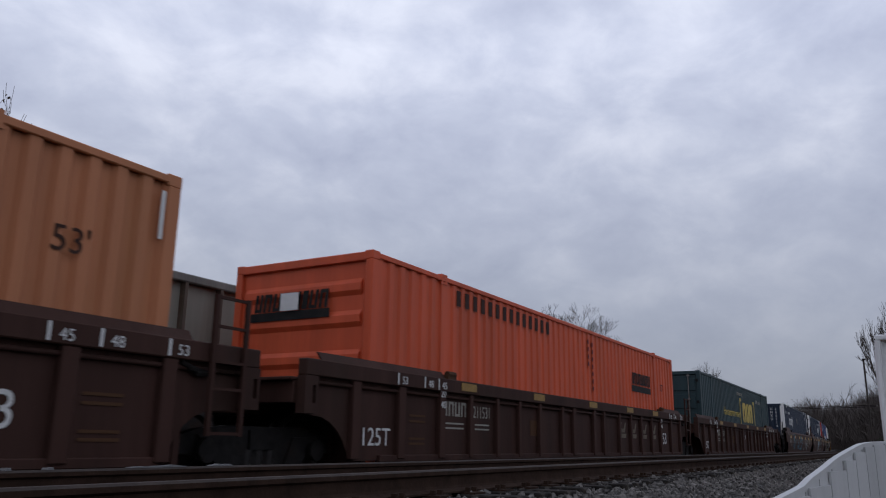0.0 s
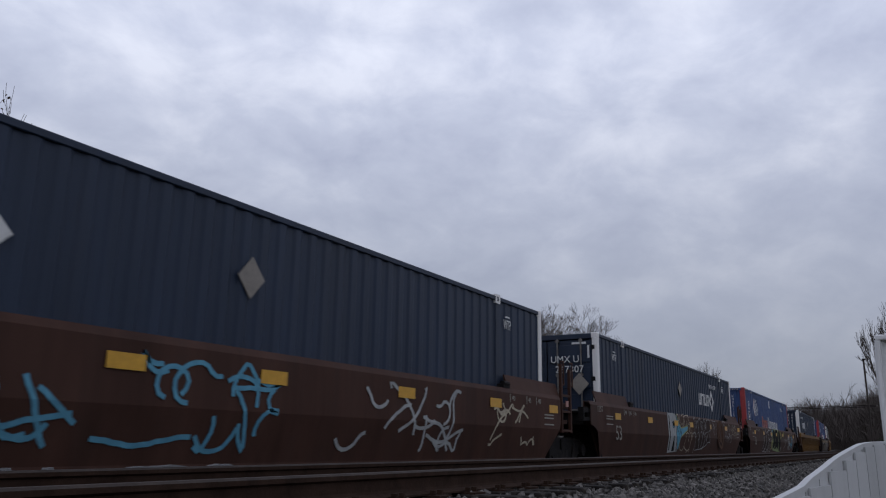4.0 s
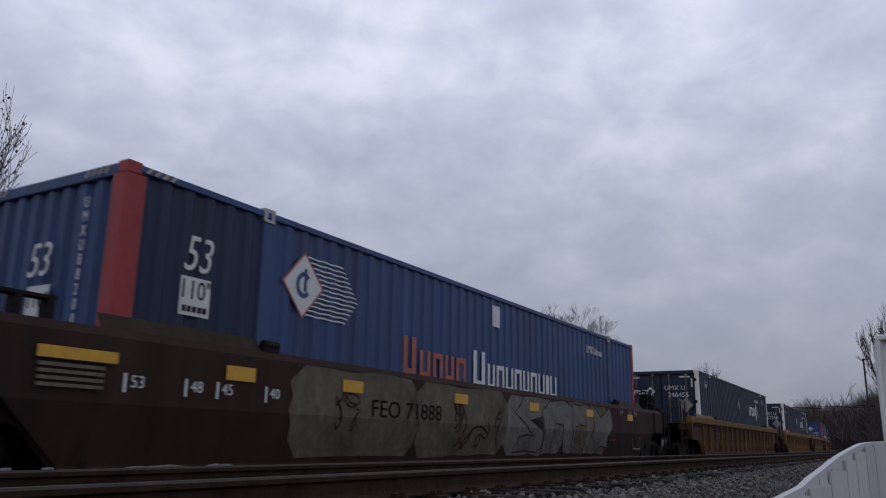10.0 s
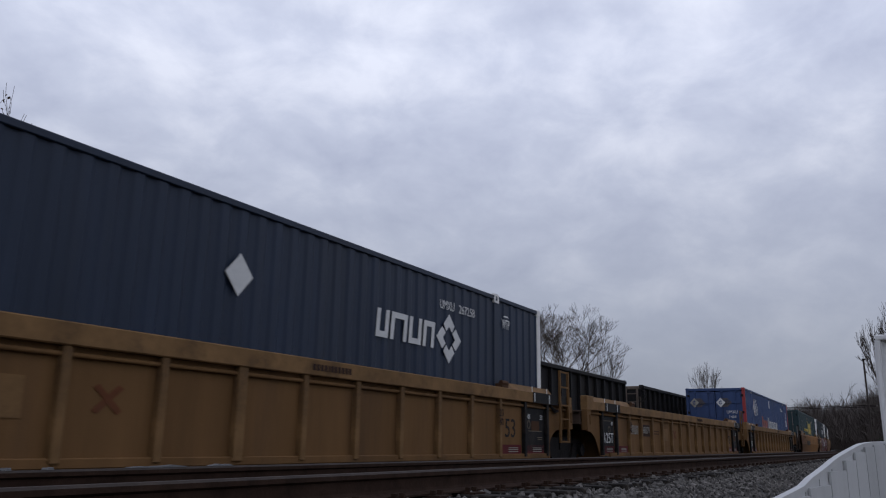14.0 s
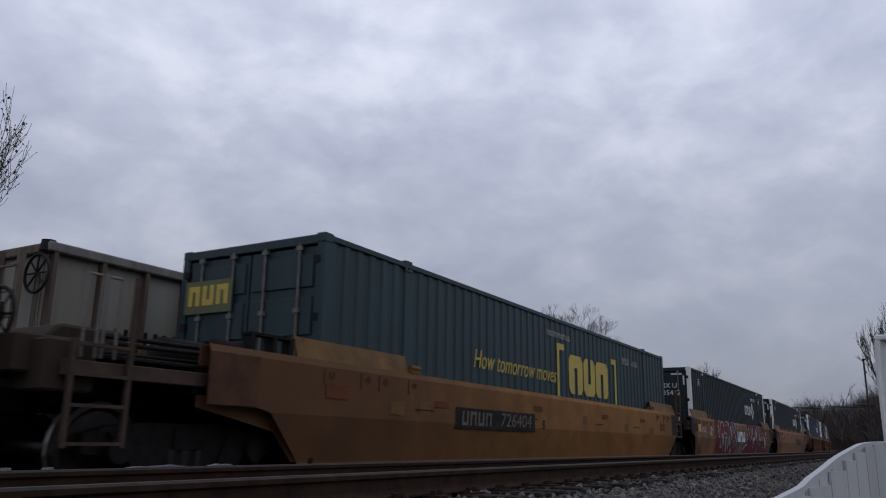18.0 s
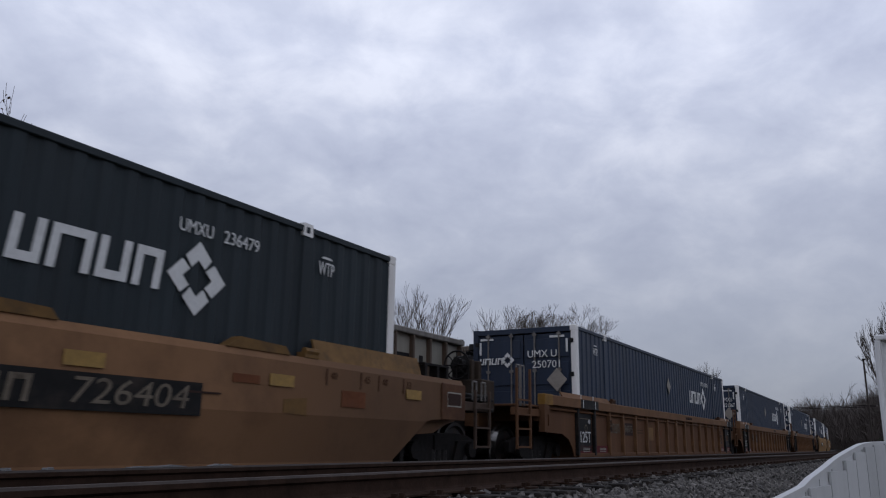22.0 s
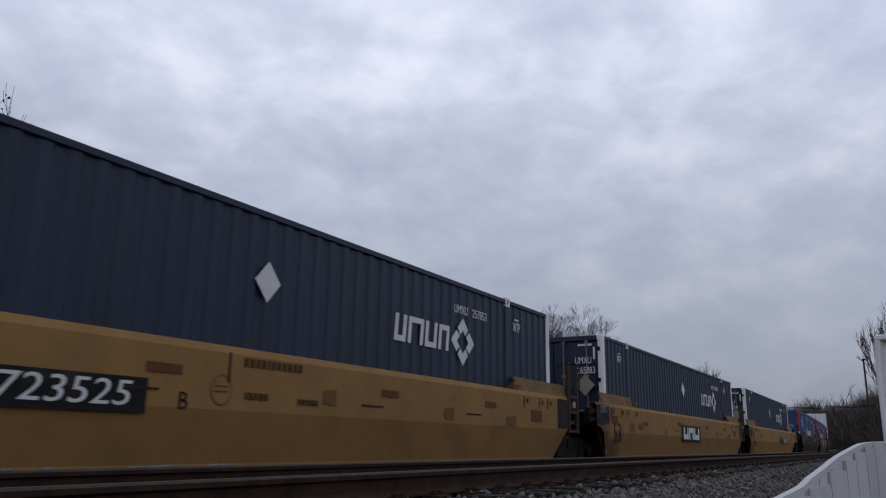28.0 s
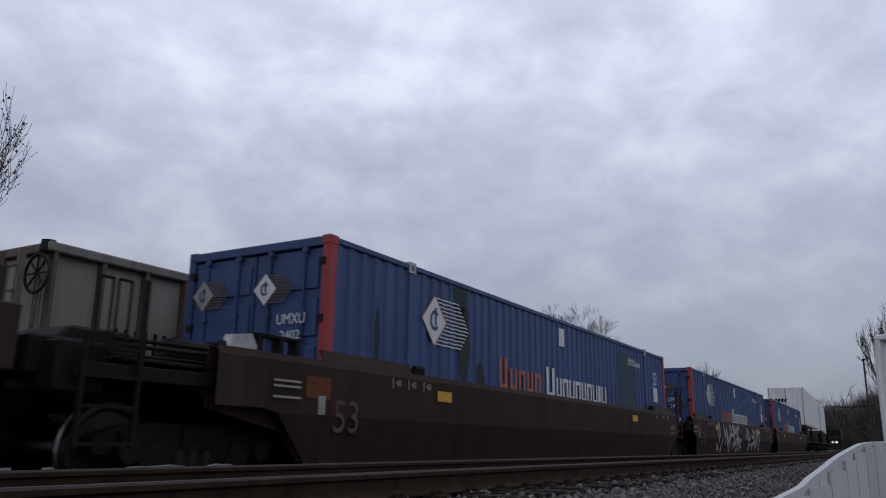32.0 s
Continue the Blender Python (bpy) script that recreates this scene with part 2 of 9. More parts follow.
def tube(bm, p0, p1, r0, r1=None, n=8, caps=True):
    r1 = r0 if r1 is None else r1
    p0, p1 = Vector(p0), Vector(p1)
    d = (p1 - p0).normalized()
    u = d.orthogonal().normalized()
    v = d.cross(u)
    ring = [[bm.verts.new(p + (u * math.cos(6.2832 * i / n) + v * math.sin(6.2832 * i / n)) * r) for i in range(n)] for p, r in ((p0, r0), (p1, r1))]
    for i in range(n):
        j = (i + 1) % n
        bm.faces.new((ring[0][i], ring[0][j], ring[1][j], ring[1][i]))
    if caps:
        bm.faces.new(ring[0][::-1])
        bm.faces.new(ring[1])


def hoop(bm, c, r, thick, axis="x", n=20, m=6):
    """A ring of round bar about the axis."""
    rows = []
    for i in range(n):
        a = 6.28318 * i / n
        row = []
        for j in range(m):
            b = 6.28318 * j / m
            q = r + thick * math.cos(b)
            t = thick * math.sin(b)
            p = {"x": (t, q * math.cos(a), q * math.sin(a)), "y": (q * math.cos(a), t, q * math.sin(a))}[axis]
            row.append(bm.verts.new(Vector(c) + Vector(p)))
        rows.append(row)
    for i in range(n):
        for j in range(m):
            bm.faces.new((rows[i][j], rows[(i + 1) % n][j], rows[(i + 1) % n][(j + 1) % m], rows[i][(j + 1) % m]))


MESHES = {}


def mesh_of(key, build, material, smooth=False, bevel=0.0):
    """One mesh for all parts of the same key."""
    if key not in MESHES:
        bm = bmesh.new()
        build(bm)
        if bevel:
            bmesh.ops.bevel(bm, geom=list(bm.edges), offset=bevel, segments=1, affect="EDGES", clamp_overlap=True)
        bmesh.ops.recalc_face_normals(bm, faces=list(bm.faces))
        me = bpy.data.meshes.new(key)
        bm.to_mesh(me)
        bm.free()
        me.materials.append(material)
        if smooth:
            for p in me.polygons:
                p.use_smooth = True
        MESHES[key] = me
    return MESHES[key]


def put(name, key, build, material, parent, at=None, label="", smooth=False, bevel=0.0):
    ob = new(name, mesh_of(key, build, material, smooth, bevel))
    ob.parent = parent
    if at is not None:
        ob.matrix_basis = at
    if label:
        ob["label"] = label
    return ob


def text_mesh(words, size, material, lean=0.0):
    key = ("text", words, size, material.name, lean)
    if key not in MESHES:
        cu = bpy.data.curves.new("letters", "FONT")
        cu.body, cu.size, cu.align_x, cu.align_y, cu.extrude = words, size, "CENTER", "CENTER", 0.002
        cu.resolution_u, cu.shear = 3, lean
        ob = bpy.data.objects.new("letters", cu)
        scene.collection.objects.link(ob)
        me = bpy.data.meshes.new_from_object(ob.evaluated_get(bpy.context.evaluated_depsgraph_get()))
        bpy.data.objects.remove(ob)
        bpy.data.curves.remove(cu)
        me.materials.clear()
        me.materials.append(material)
        MESHES[key] = me
    return MESHES[key]


# turn flat writing so that it stands on the side that faces the camera (-y), or on the leading end (-x)
SIDE = Matrix.Rotation(radians(90), 4, "X")
LEAD = Matrix.Rotation(radians(-90), 4, "Z") @ SIDE


def write(words, size, material, parent, x, y, z, face=SIDE, squeeze=1.0, label="", lean=0.0):
    ob = new("lettering", text_mesh(words, size, material, lean))
    ob.parent = parent
    ob.matrix_basis = Matrix.Translation((x, y, z)) @ face @ Matrix.Diagonal((squeeze, 1, 1, 1))
    ob["label"] = label or "painted %s" % material.name
    return ob


def flat(bm, pts, depth=0.004):
    """A thin painted shape, in x and z, its face towards -y."""
    prism(bm, pts, -depth, 0.0)

M["car_paint"] = mat("dark car paint", (0.011, 0.011, 0.011), 0.85, scale=3, vary=0.1, bump=0.0, gloss=0.1)
M["headlight"] = mat("lit headlight", (0.8, 0.8, 0.8), 0.3, scale=3, vary=0.02, bump=0.0)
_hb = M["headlight"].node_tree.nodes["Principled BSDF"]
_hb.inputs["Emission Color"].default_value = (1.0, 0.95, 0.85, 1)
_hb.inputs["Emission Strength"].default_value = 11.0
M["worn_letter"] = mat("worn beige lettering", (0.15, 0.125, 0.095), 0.75, scale=9, vary=0.3, bump=0.0, stain=(0.06, 0.045, 0.035), stain_amount=0.8, gloss=0.1)
M["old_amber"] = mat("dulled yellow reflector", (0.26, 0.15, 0.03), 0.6, scale=12, vary=0.25, bump=0.0)
M["placard_tan"] = mat("weathered placard", (0.235, 0.21, 0.18), 0.7, scale=8, vary=0.25, bump=0.0, stain=(0.13, 0.11, 0.09), stain_amount=0.6)
M["olive"] = mat("greenish repair paint", (0.046, 0.070, 0.085), 0.6, scale=3, vary=0.2, bump=0.0, gloss=0.1)
M["spray_lime"] = mat("yellow green spray paint", (0.27, 0.27, 0.10), 0.6, scale=7, vary=0.2, bump=0.0, gloss=0.1)
M["khaki"] = mat("khaki buff paint", (0.122, 0.104, 0.075), 0.7, scale=3, vary=0.35, bump=0.0, stain=(0.035, 0.027, 0.022), stain_amount=0.7, gloss=0.1)
M["dull_grey"] = mat("dull grey buff paint", (0.155, 0.147, 0.128), 0.7, scale=3, vary=0.35, bump=0.0, stain=(0.04, 0.034, 0.03), stain_amount=0.7, gloss=0.1)
M["dull_steel"] = mat("weathered steel bar", (0.15, 0.14, 0.13), 0.6, metal=0.3, scale=8, vary=0.25, bump=0.05, stain=RUST, stain_amount=0.5)
M["car_rusty"] = mat("rusted yellow plate", (0.085, 0.042, 0.024), 0.72, scale=3, vary=0.35, bump=0.15, stain=(0.05, 0.026, 0.018), stain_amount=0.7, gloss=0.1)
M["faint_dark"] = mat("nearly worn off black lettering", (0.07, 0.036, 0.017), 0.7, scale=9, vary=0.3, bump=0.0, gloss=0.1)
M["car_gold"] = mat("dusty yellow rail car paint", (0.155, 0.083, 0.034), 0.72, scale=1.6, vary=0.22, bump=0.15, stain=(0.08, 0.047, 0.028), stain_amount=0.6, streak=True, gloss=0.1)
M["car_umber"] = mat("reddish brown weathered rail car paint", (0.1118, 0.0550, 0.0288), 0.72, scale=1.6, vary=0.2, bump=0.15, stain=(0.085, 0.043, 0.026), stain_amount=0.6, streak=True, gloss=0.1)
M["chord_umber"] = mat("sun-faded orange chord paint", (0.1470, 0.0756, 0.0370), 0.68, scale=3.0, vary=0.22, bump=0.12, stain=(0.10, 0.052, 0.03), stain_amount=0.6, gloss=0.12)
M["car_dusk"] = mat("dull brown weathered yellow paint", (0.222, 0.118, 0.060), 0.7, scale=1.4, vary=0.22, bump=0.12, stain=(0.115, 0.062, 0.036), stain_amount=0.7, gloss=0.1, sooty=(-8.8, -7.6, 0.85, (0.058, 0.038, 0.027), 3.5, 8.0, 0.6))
M["sooty_panel"] = mat("soot on old brown paint", (0.036, 0.026, 0.019), 0.75, scale=3, vary=0.35, bump=0.15, stain=(0.06, 0.040, 0.027), stain_amount=0.6, streak=True, gloss=0.1)
M["dirty_ladder"] = mat("dirty ladder paint", (0.066, 0.045, 0.034), 0.7, scale=6, vary=0.3, bump=0.1, stain=(0.04, 0.028, 0.022), stain_amount=0.6, gloss=0.1)
M["dull_lime"] = mat("dull yellow green paint", (0.105, 0.112, 0.045), 0.6, scale=5, vary=0.25, bump=0.0, stain=(0.05, 0.06, 0.035), stain_amount=0.5)
M["hopper_rail"] = mat("weathered grey hopper rail", (0.165, 0.155, 0.14), 0.75, scale=4, vary=0.3, bump=0.1, stain=(0.08, 0.065, 0.05), stain_amount=0.6, streak=True, gloss=0.2)
M["old_pink"] = mat("faded pink reflector", (0.36, 0.17, 0.14), 0.5, scale=9, vary=0.2, bump=0.0)
M["deep_blue"] = mat("deep blue paint", (0.012, 0.021, 0.052), 0.5, scale=2.0, vary=0.22, bump=0.05, stain=(0.02, 0.026, 0.05), stain_amount=0.5, streak=True, gloss=0.3)
M["chord_gold"] = mat("sunned yellow chord paint", (0.19, 0.108, 0.046), 0.68, scale=3.0, vary=0.28, bump=0.12, stain=(0.055, 0.034, 0.02), stain_amount=0.75, gloss=0.12)


# ---- sky: a slowly drifting layer of cloud ----
def cloud_material():
    m = bpy.data.materials.new("overcast cloud")
    m.use_nodes = True
    nt = m.node_tree
    nt.nodes.clear()
    L = nt.links.new
    out = nt.nodes.new("ShaderNodeOutputMaterial")
    tc = nt.nodes.new("ShaderNodeTexCoord")
    sp = nt.nodes.new("ShaderNodeSeparateXYZ")
    L(tc.outputs["Object"], sp.inputs[0])
    mp = nt.nodes.new("ShaderNodeMapping")
    mp.inputs["Rotation"].default_value = (0, 0, radians(58))
    mp.inputs["Scale"].default_value = (1.0 / 400, 1.0 / 400, 1.0 / 300)
    L(tc.outputs["Object"], mp.inputs[0])
    n1 = nt.nodes.new("ShaderNodeTexNoise")
    n1.inputs["Scale"].default_value = 1.0
    n1.inputs["Detail"].default_value = 7
    n1.inputs["Roughness"].default_value = 0.56
    n1.inputs["Distortion"].default_value = 0.2
    L(mp.outputs[0], n1.inputs["Vector"])
    n2 = nt.nodes.new("ShaderNodeTexNoise")
    n2.inputs["Scale"].default_value = 0.3
    n2.inputs["Detail"].default_value = 3
    L(mp.outputs[0], n2.inputs["Vector"])
    mx = nt.nodes.new("ShaderNodeMix")
    mx.inputs["Factor"].default_value = 0.35
    L(n1.outputs["Fac"], mx.inputs["A"])
    L(n2.outputs["Fac"], mx.inputs["B"])
    rp = nt.nodes.new("ShaderNodeValToRGB")
    els = rp.color_ramp.elements
    els[0].position, els[0].color = 0.34, (0.49, 0.535, 0.70, 1)
    els[1].position, els[1].color = 0.66, (0.815, 0.855, 1.0, 1)
    e = els.new(0.50)
    e.color = (0.62, 0.668, 0.83, 1)
    L(mx.outputs["Result"], rp.inputs[0])
    em = nt.nodes.new("ShaderNodeEmission")
    # thinner and brighter overhead, thick and dim towards the horizon
    ln = nt.nodes.new("ShaderNodeVectorMath")
    ln.operation = "LENGTH"
    L(tc.outputs["Object"], ln.inputs[0])
    dv = nt.nodes.new("ShaderNodeMath")
    dv.operation = "DIVIDE"
    L(sp.outputs["Z"], dv.inputs[0])
    L(ln.outputs["Value"], dv.inputs[1])
    mr = nt.nodes.new("ShaderNodeMapRange")
    mr.inputs["From Min"].default_value, mr.inputs["From Max"].default_value = 0.03, 0.47
    mr.inputs["To Min"].default_value, mr.inputs["To Max"].default_value = 0.45, 1.10
    L(dv.outputs[0], mr.inputs["Value"])
    L(mr.outputs[0], em.inputs["Strength"])
    # far off the cover evens out
    ev = nt.nodes.new("ShaderNodeMapRange")
    ev.inputs["From Min"].default_value, ev.inputs["From Max"].default_value = 0.04, 0.36
    ev.inputs["To Min"].default_value, ev.inputs["To Max"].default_value = 0.30, 1.0
    L(dv.outputs[0], ev.inputs["Value"])
    mc = nt.nodes.new("ShaderNodeMix")
    mc.data_type = "RGBA"
    mc.inputs["A"].default_value = (0.63, 0.68, 0.835, 1)
    L(ev.outputs[0], mc.inputs["Factor"])
    L(rp.outputs[0], mc.inputs["B"])
    L(mc.outputs["Result"], em.inputs[0])
    tr = nt.nodes.new("ShaderNodeBsdfTransparent")
    ms = nt.nodes.new("ShaderNodeMixShader")
    ms.inputs[0].default_value = 0.9
    L(tr.outputs[0], ms.inputs[1])
    L(em.outputs[0], ms.inputs[2])
    L(ms.outputs[0], out.inputs[0])
    m.cycles.emission_sampling = "NONE"
    return m


def cloud_layer():
    bm = bmesh.new()
    # a shallow vault of cloud, high overhead and coming down to the horizon far off
    rings, seg = 26, 48
    rows = []
    for i in range(rings + 1):
        a = radians(90) * (i / rings) ** 1.0
        r, z = 4300 * math.sin(a), 1700 * math.cos(a) - 15
        rows.append([bm.verts.new((r * math.cos(6.28318 * k / seg), r * math.sin(6.28318 * k / seg), z)) for k in range(seg)] if i else [bm.verts.new((0, 0, z))])
    for k in range(seg):
        bm.faces.new((rows[0][0], rows[1][k], rows[1][(k + 1) % seg]))
        for i in range(1, rings):
            bm.faces.new((rows[i][k], rows[i + 1][k], rows[i + 1][(k + 1) % seg], rows[i][(k + 1) % seg]))
    me = bpy.data.meshes.new("backdrop_clouds")
    bm.to_mesh(me)
    bm.free()
    for p in me.polygons:
        p.use_smooth = True
    me.materials.append(cloud_material())
    return tagged(new("backdrop_clouds", me), "pale grey overcast cloud cover drifting slowly", "sky", kind="structure")


CLOUDS = cloud_layer()


# ---- ground ----
def shift(x):
    if x <= BEND_AT:
        return 0.0
    q = min(x - BEND_AT, 420.0)
    y = BEND_R - math.sqrt(BEND_R ** 2 - q * q)
    return y + max(0.0, x - BEND_AT - 420.0) * 0.34


PROFILE = [(-2600, -2.0), (-400, 0.0), (-80, 0.3), (-20, 0.2), (-6, 0.15), (-2, 0.15), (-0.4, 0.22), (0.3, 0.42), (0.9, 0.78), (1.5, 1.02), (2.1, 1.15), (2.45, 1.18),
           (2.8, 1.23), (3.4, 1.245), (4.4, 1.245), (5.1, 1.23), (5.5, 1.08), (5.9, 0.86), (6.2, 0.85), (6.8, 0.87), (8.2, 0.87), (9.2, 0.84), (10.2, 0.86), (12.8, 0.86), (14.5, 0.6),
           (20, 0.45), (40, 0.7), (90, 3.0), (400, 6.0), (2600, 0.0)]


def ground():
    xs = [-2600, -800, -200, -60, -20, -8, -2, 2, 5, 8, 11, 14, 17, 20, 25, 30, 36, 44, 54, 66, 80, 100, 130, 170, 220, 300, 445, 900, 2600]
    bm = bmesh.new()
    rows = [[bm.verts.new((x, lat + shift(x), z)) for lat, z in PROFILE] for x in xs]
    for i in range(len(xs) - 1):
        for j in range(len(PROFILE) - 1):
            f = bm.faces.new((rows[i][j], rows[i + 1][j], rows[i + 1][j + 1], rows[i][j + 1]))
            lat = 0.5 * (PROFILE[j][0] + PROFILE[j + 1][0])
            f.material_index = 0 if 0.3 < lat < 14 else 1
    me = bpy.data.meshes.new("ground")
    bm.to_mesh(me)
    bm.free()
    me.materials.append(M["ballast"])
    me.materials.append(mat("dull winter grass and soil", (0.075, 0.07, 0.042), 0.95, scale=3, vary=0.45, bump=0.6, stain=(0.10, 0.085, 0.06)))
    return tagged(new("ground", me), "railway ballast bed with dull winter grass beside it", "ground", kind="structure")


ground()

RAIL_PROFILE = [(-0.076, 0.0), (0.076, 0.0), (0.076, 0.012), (0.016, 0.032), (0.010, 0.05), (0.010, 0.12), (0.036, 0.134), (0.037, 0.160), (0.028, 0.172), (-0.028, 0.172), (-0.037, 0.160),
                (-0.036, 0.134), (-0.010, 0.12), (-0.010, 0.05), (-0.016, 0.032), (-0.076, 0.012)]


def railway(name, lat, top, label, tie_span):
    track = tagged(new(name), label, "railway track", kind="structure")
    stations = [-60 + 4 * i for i in range(22)] + [30 + 6 * i for i in range(65)]
    for side in (-0.755, 0.755):
        bm = bmesh.new()
        rows = []
        for s in stations:
            x, y, a = on_path(s, lat + side)
            rows.append([bm.verts.new((x - math.sin(a) * py, y + math.cos(a) * py, top - 0.172 + pz)) for py, pz in RAIL_PROFILE])
        n = len(RAIL_PROFILE)
        for r0, r1 in zip(rows, rows[1:]):
            for j in range(n):
                f = bm.faces.new((r0[j], r1[j], r1[(j + 1) % n], r0[(j + 1) % n]))
                f.material_index = 1 if j in (8, 9, 7) else 0
        bmesh.ops.recalc_face_normals(bm, faces=list(bm.faces))
        me = bpy.data.meshes.new("rail")
        bm.to_mesh(me)
        bm.free()
        me.materials.append(M["rail_side"])
        me.materials.append(M["rail_top"])
        ob = new("rail", me)
        ob.parent = track
        ob["label"] = "rusty steel rail with a worn bright head"
    rnd = random.Random(5)

    def tie(bm):
        box(bm, -0.115, 0.115, -1.3, 1.3, -0.18, 0.0)

    def plate(bm):
        box(bm, -0.09, 0.09, -0.19, 0.19, 0.0, 0.016)
        for sx in (-0.05, 0.05):
            for sy in (-0.11, 0.11):
                box(bm, sx - 0.012, sx + 0.012, sy - 0.02, sy + 0.02, 0.012, 0.05)

    s = tie_span[0]
    while s < tie_span[1]:
        x, y, a = on_path(s, lat)
        m = Matrix.Translation((x, y, top - 0.186)) @ Matrix.Rotation(a + rnd.uniform(-0.015, 0.015), 4, "Z")
        put("tie", "tie", tie, M["tie"], track, m @ Matrix.Translation((0, rnd.uniform(-0.05, 0.05), rnd.uniform(-0.012, 0.003))), bevel=0.012)
        if name == "track_near" and s < 40:
            for sy in (-0.755, 0.755):
                put("tie_plate", "tie_plate", plate, M["rail_side"], track, m @ Matrix.Translation((0, sy, 0)))
        s += 0.52
    return track


def ballast_stones():
    """Loose crushed stone on the shoulder and between the tracks."""
    rnd = random.Random(11)
    base = [Vector(v).normalized() for v in ((1, 1, 1), (1, -1, -1), (-1, 1, -1), (-1, -1, 1), (1.2, 0, 0), (-1.2, 0, 0), (0, 1.2, 0), (0, -1.2, 0))]
    faces0 = ((0, 4, 6), (0, 6, 3), (0, 3, 4), (1, 4, 7), (1, 6, 4), (1, 2, 6), (1, 7, 2), (2, 5, 6), (2, 7, 5), (3, 6, 5), (3, 5, 7), (3, 7, 4))
    verts, faces = [], []

    def height(lat):
        for (a, za), (b, zb) in zip(PROFILE, PROFILE[1:]):
            if a <= lat <= b:
                return za + (zb - za) * (lat - a) / (b - a)
        return 0.0

    def stone(s, lat, r):
        x, y, a = on_path(s, lat)
        z = height(lat) + r * rnd.uniform(0.1, 0.7)
        rot = Euler((rnd.uniform(0, 6), rnd.uniform(0, 6), rnd.uniform(0, 6))).to_matrix()
        sc = Vector((rnd.uniform(0.7, 1.3), rnd.uniform(0.7, 1.2), rnd.uniform(0.55, 1.0))) * r
        k = len(verts)
        for v in base:
            w = rot @ Vector((v.x * sc.x * rnd.uniform(0.8, 1.2), v.y * sc.y * rnd.uniform(0.8, 1.2), v.z * sc.z * rnd.uniform(0.8, 1.2)))
            verts.append((x + w.x, y + w.y, z + w.z))
        faces.extend([(k + i, k + j, k + l) for i, j, l in faces0])

    for _ in range(19000):
        s = 2.5 + 34 * rnd.random() ** 1.5
        stone(s, rnd.uniform(0.25, 2.75), rnd.uniform(0.018, 0.036))
    for _ in range(3500):
        stone(-14 + 16.5 * rnd.random(), rnd.uniform(0.25, 2.75), rnd.uniform(0.022, 0.04))
    for _ in range(3000):
        stone(36 + 60 * rnd.random(), rnd.uniform(0.3, 2.75), rnd.uniform(0.04, 0.07))
    for _ in range(5000):
        s = 2 + 30 * rnd.random() ** 1.5
        lat = rnd.uniform(2.75, 5.6)
        stone(s, lat, rnd.uniform(0.022, 0.038))
    for _ in range(3000):
        stone(2 + 30 * rnd.random() ** 1.3, rnd.uniform(5.3, 6.5), rnd.uniform(0.022, 0.04))
    me = bpy.data.meshes.new("ballast_stones")
    me.from_pydata(verts, [], faces)
    m = mat("grey crushed stone", (0.118, 0.108, 0.098), 0.95, scale=30, vary=0.35, bump=0.3)
    nt = m.node_tree
    g = nt.nodes.new("ShaderNodeNewGeometry")
    mr = nt.nodes.new("ShaderNodeMapRange")
    mr.inputs["To Min"].default_value, mr.inputs["To Max"].default_value = 0.35, 1.5
    nt.links.new(g.outputs["Random Per Island"], mr.inputs["Value"])
    hs = nt.nodes.new("ShaderNodeHueSaturation")
    src = nt.nodes["Principled BSDF"].inputs["Base Color"].links[0].from_socket
    nt.links.new(mr.outputs[0], hs.inputs["Value"])
    nt.links.new(src, hs.inputs["Color"])
    nt.links.new(hs.outputs[0], nt.nodes["Principled BSDF"].inputs["Base Color"])
    me.materials.append(m)
    return tagged(new("ballast_stones", me), "loose grey crushed stone along the track shoulder", "gravel", kind="stuff")


# ---- container ----
HALF, WIDE, TALL = 8.075, 1.295, 2.90
FRAME40 = 6.095
PITCH = 0.29


def corrugated(bm, x0, x1, y, z0, z1, depth, sgn, pitch=PITCH, along="x"):
    """A pressed sheet: flat outer lands and recessed ones, sgn the side to which it faces."""
    n = max(1, round((x1 - x0) / pitch))
    p = (x1 - x0) / n
    prof = []
    for i in range(n):
        a = x0 + i * p
        prof += [(a, 0), (a + 0.36 * p, 0), (a + 0.5 * p, -depth), (a + 0.86 * p, -depth)]
    prof.append((x1, 0))
    rows = []
    for z in (z0, z1):
        rows.append([bm.verts.new((x, y + sgn * d, z) if along == "x" else (y + sgn * d, x, z)) for x, d in prof])
    for i in range(len(prof) - 1):
        bm.faces.new((rows[0][i], rows[0][i + 1], rows[1][i + 1], rows[1][i]))


def hollow_bars(bm, widths, height, gap, stroke, lean=0.0):
    """A run of plain open frames in place of lettering."""
    x = -0.5 * (sum(widths) + gap * (len(widths) - 1))
    h = height / 2
    for k, w in enumerate(widths):
        tilt = lambda px, pz: (px + lean * pz / h, pz)
        runs = [(x, x + stroke, -h, h), (x + w - stroke, x + w, -h, h), (x + stroke, x + w - stroke, -h, -h + stroke) if k % 2 == 0 else (x + stroke, x + w - stroke, h - stroke, h)]
        for a, b, c, d in runs:
            flat(bm, [tilt(a, c), tilt(b, c), tilt(b, d), tilt(a, d)])
        x += w + gap


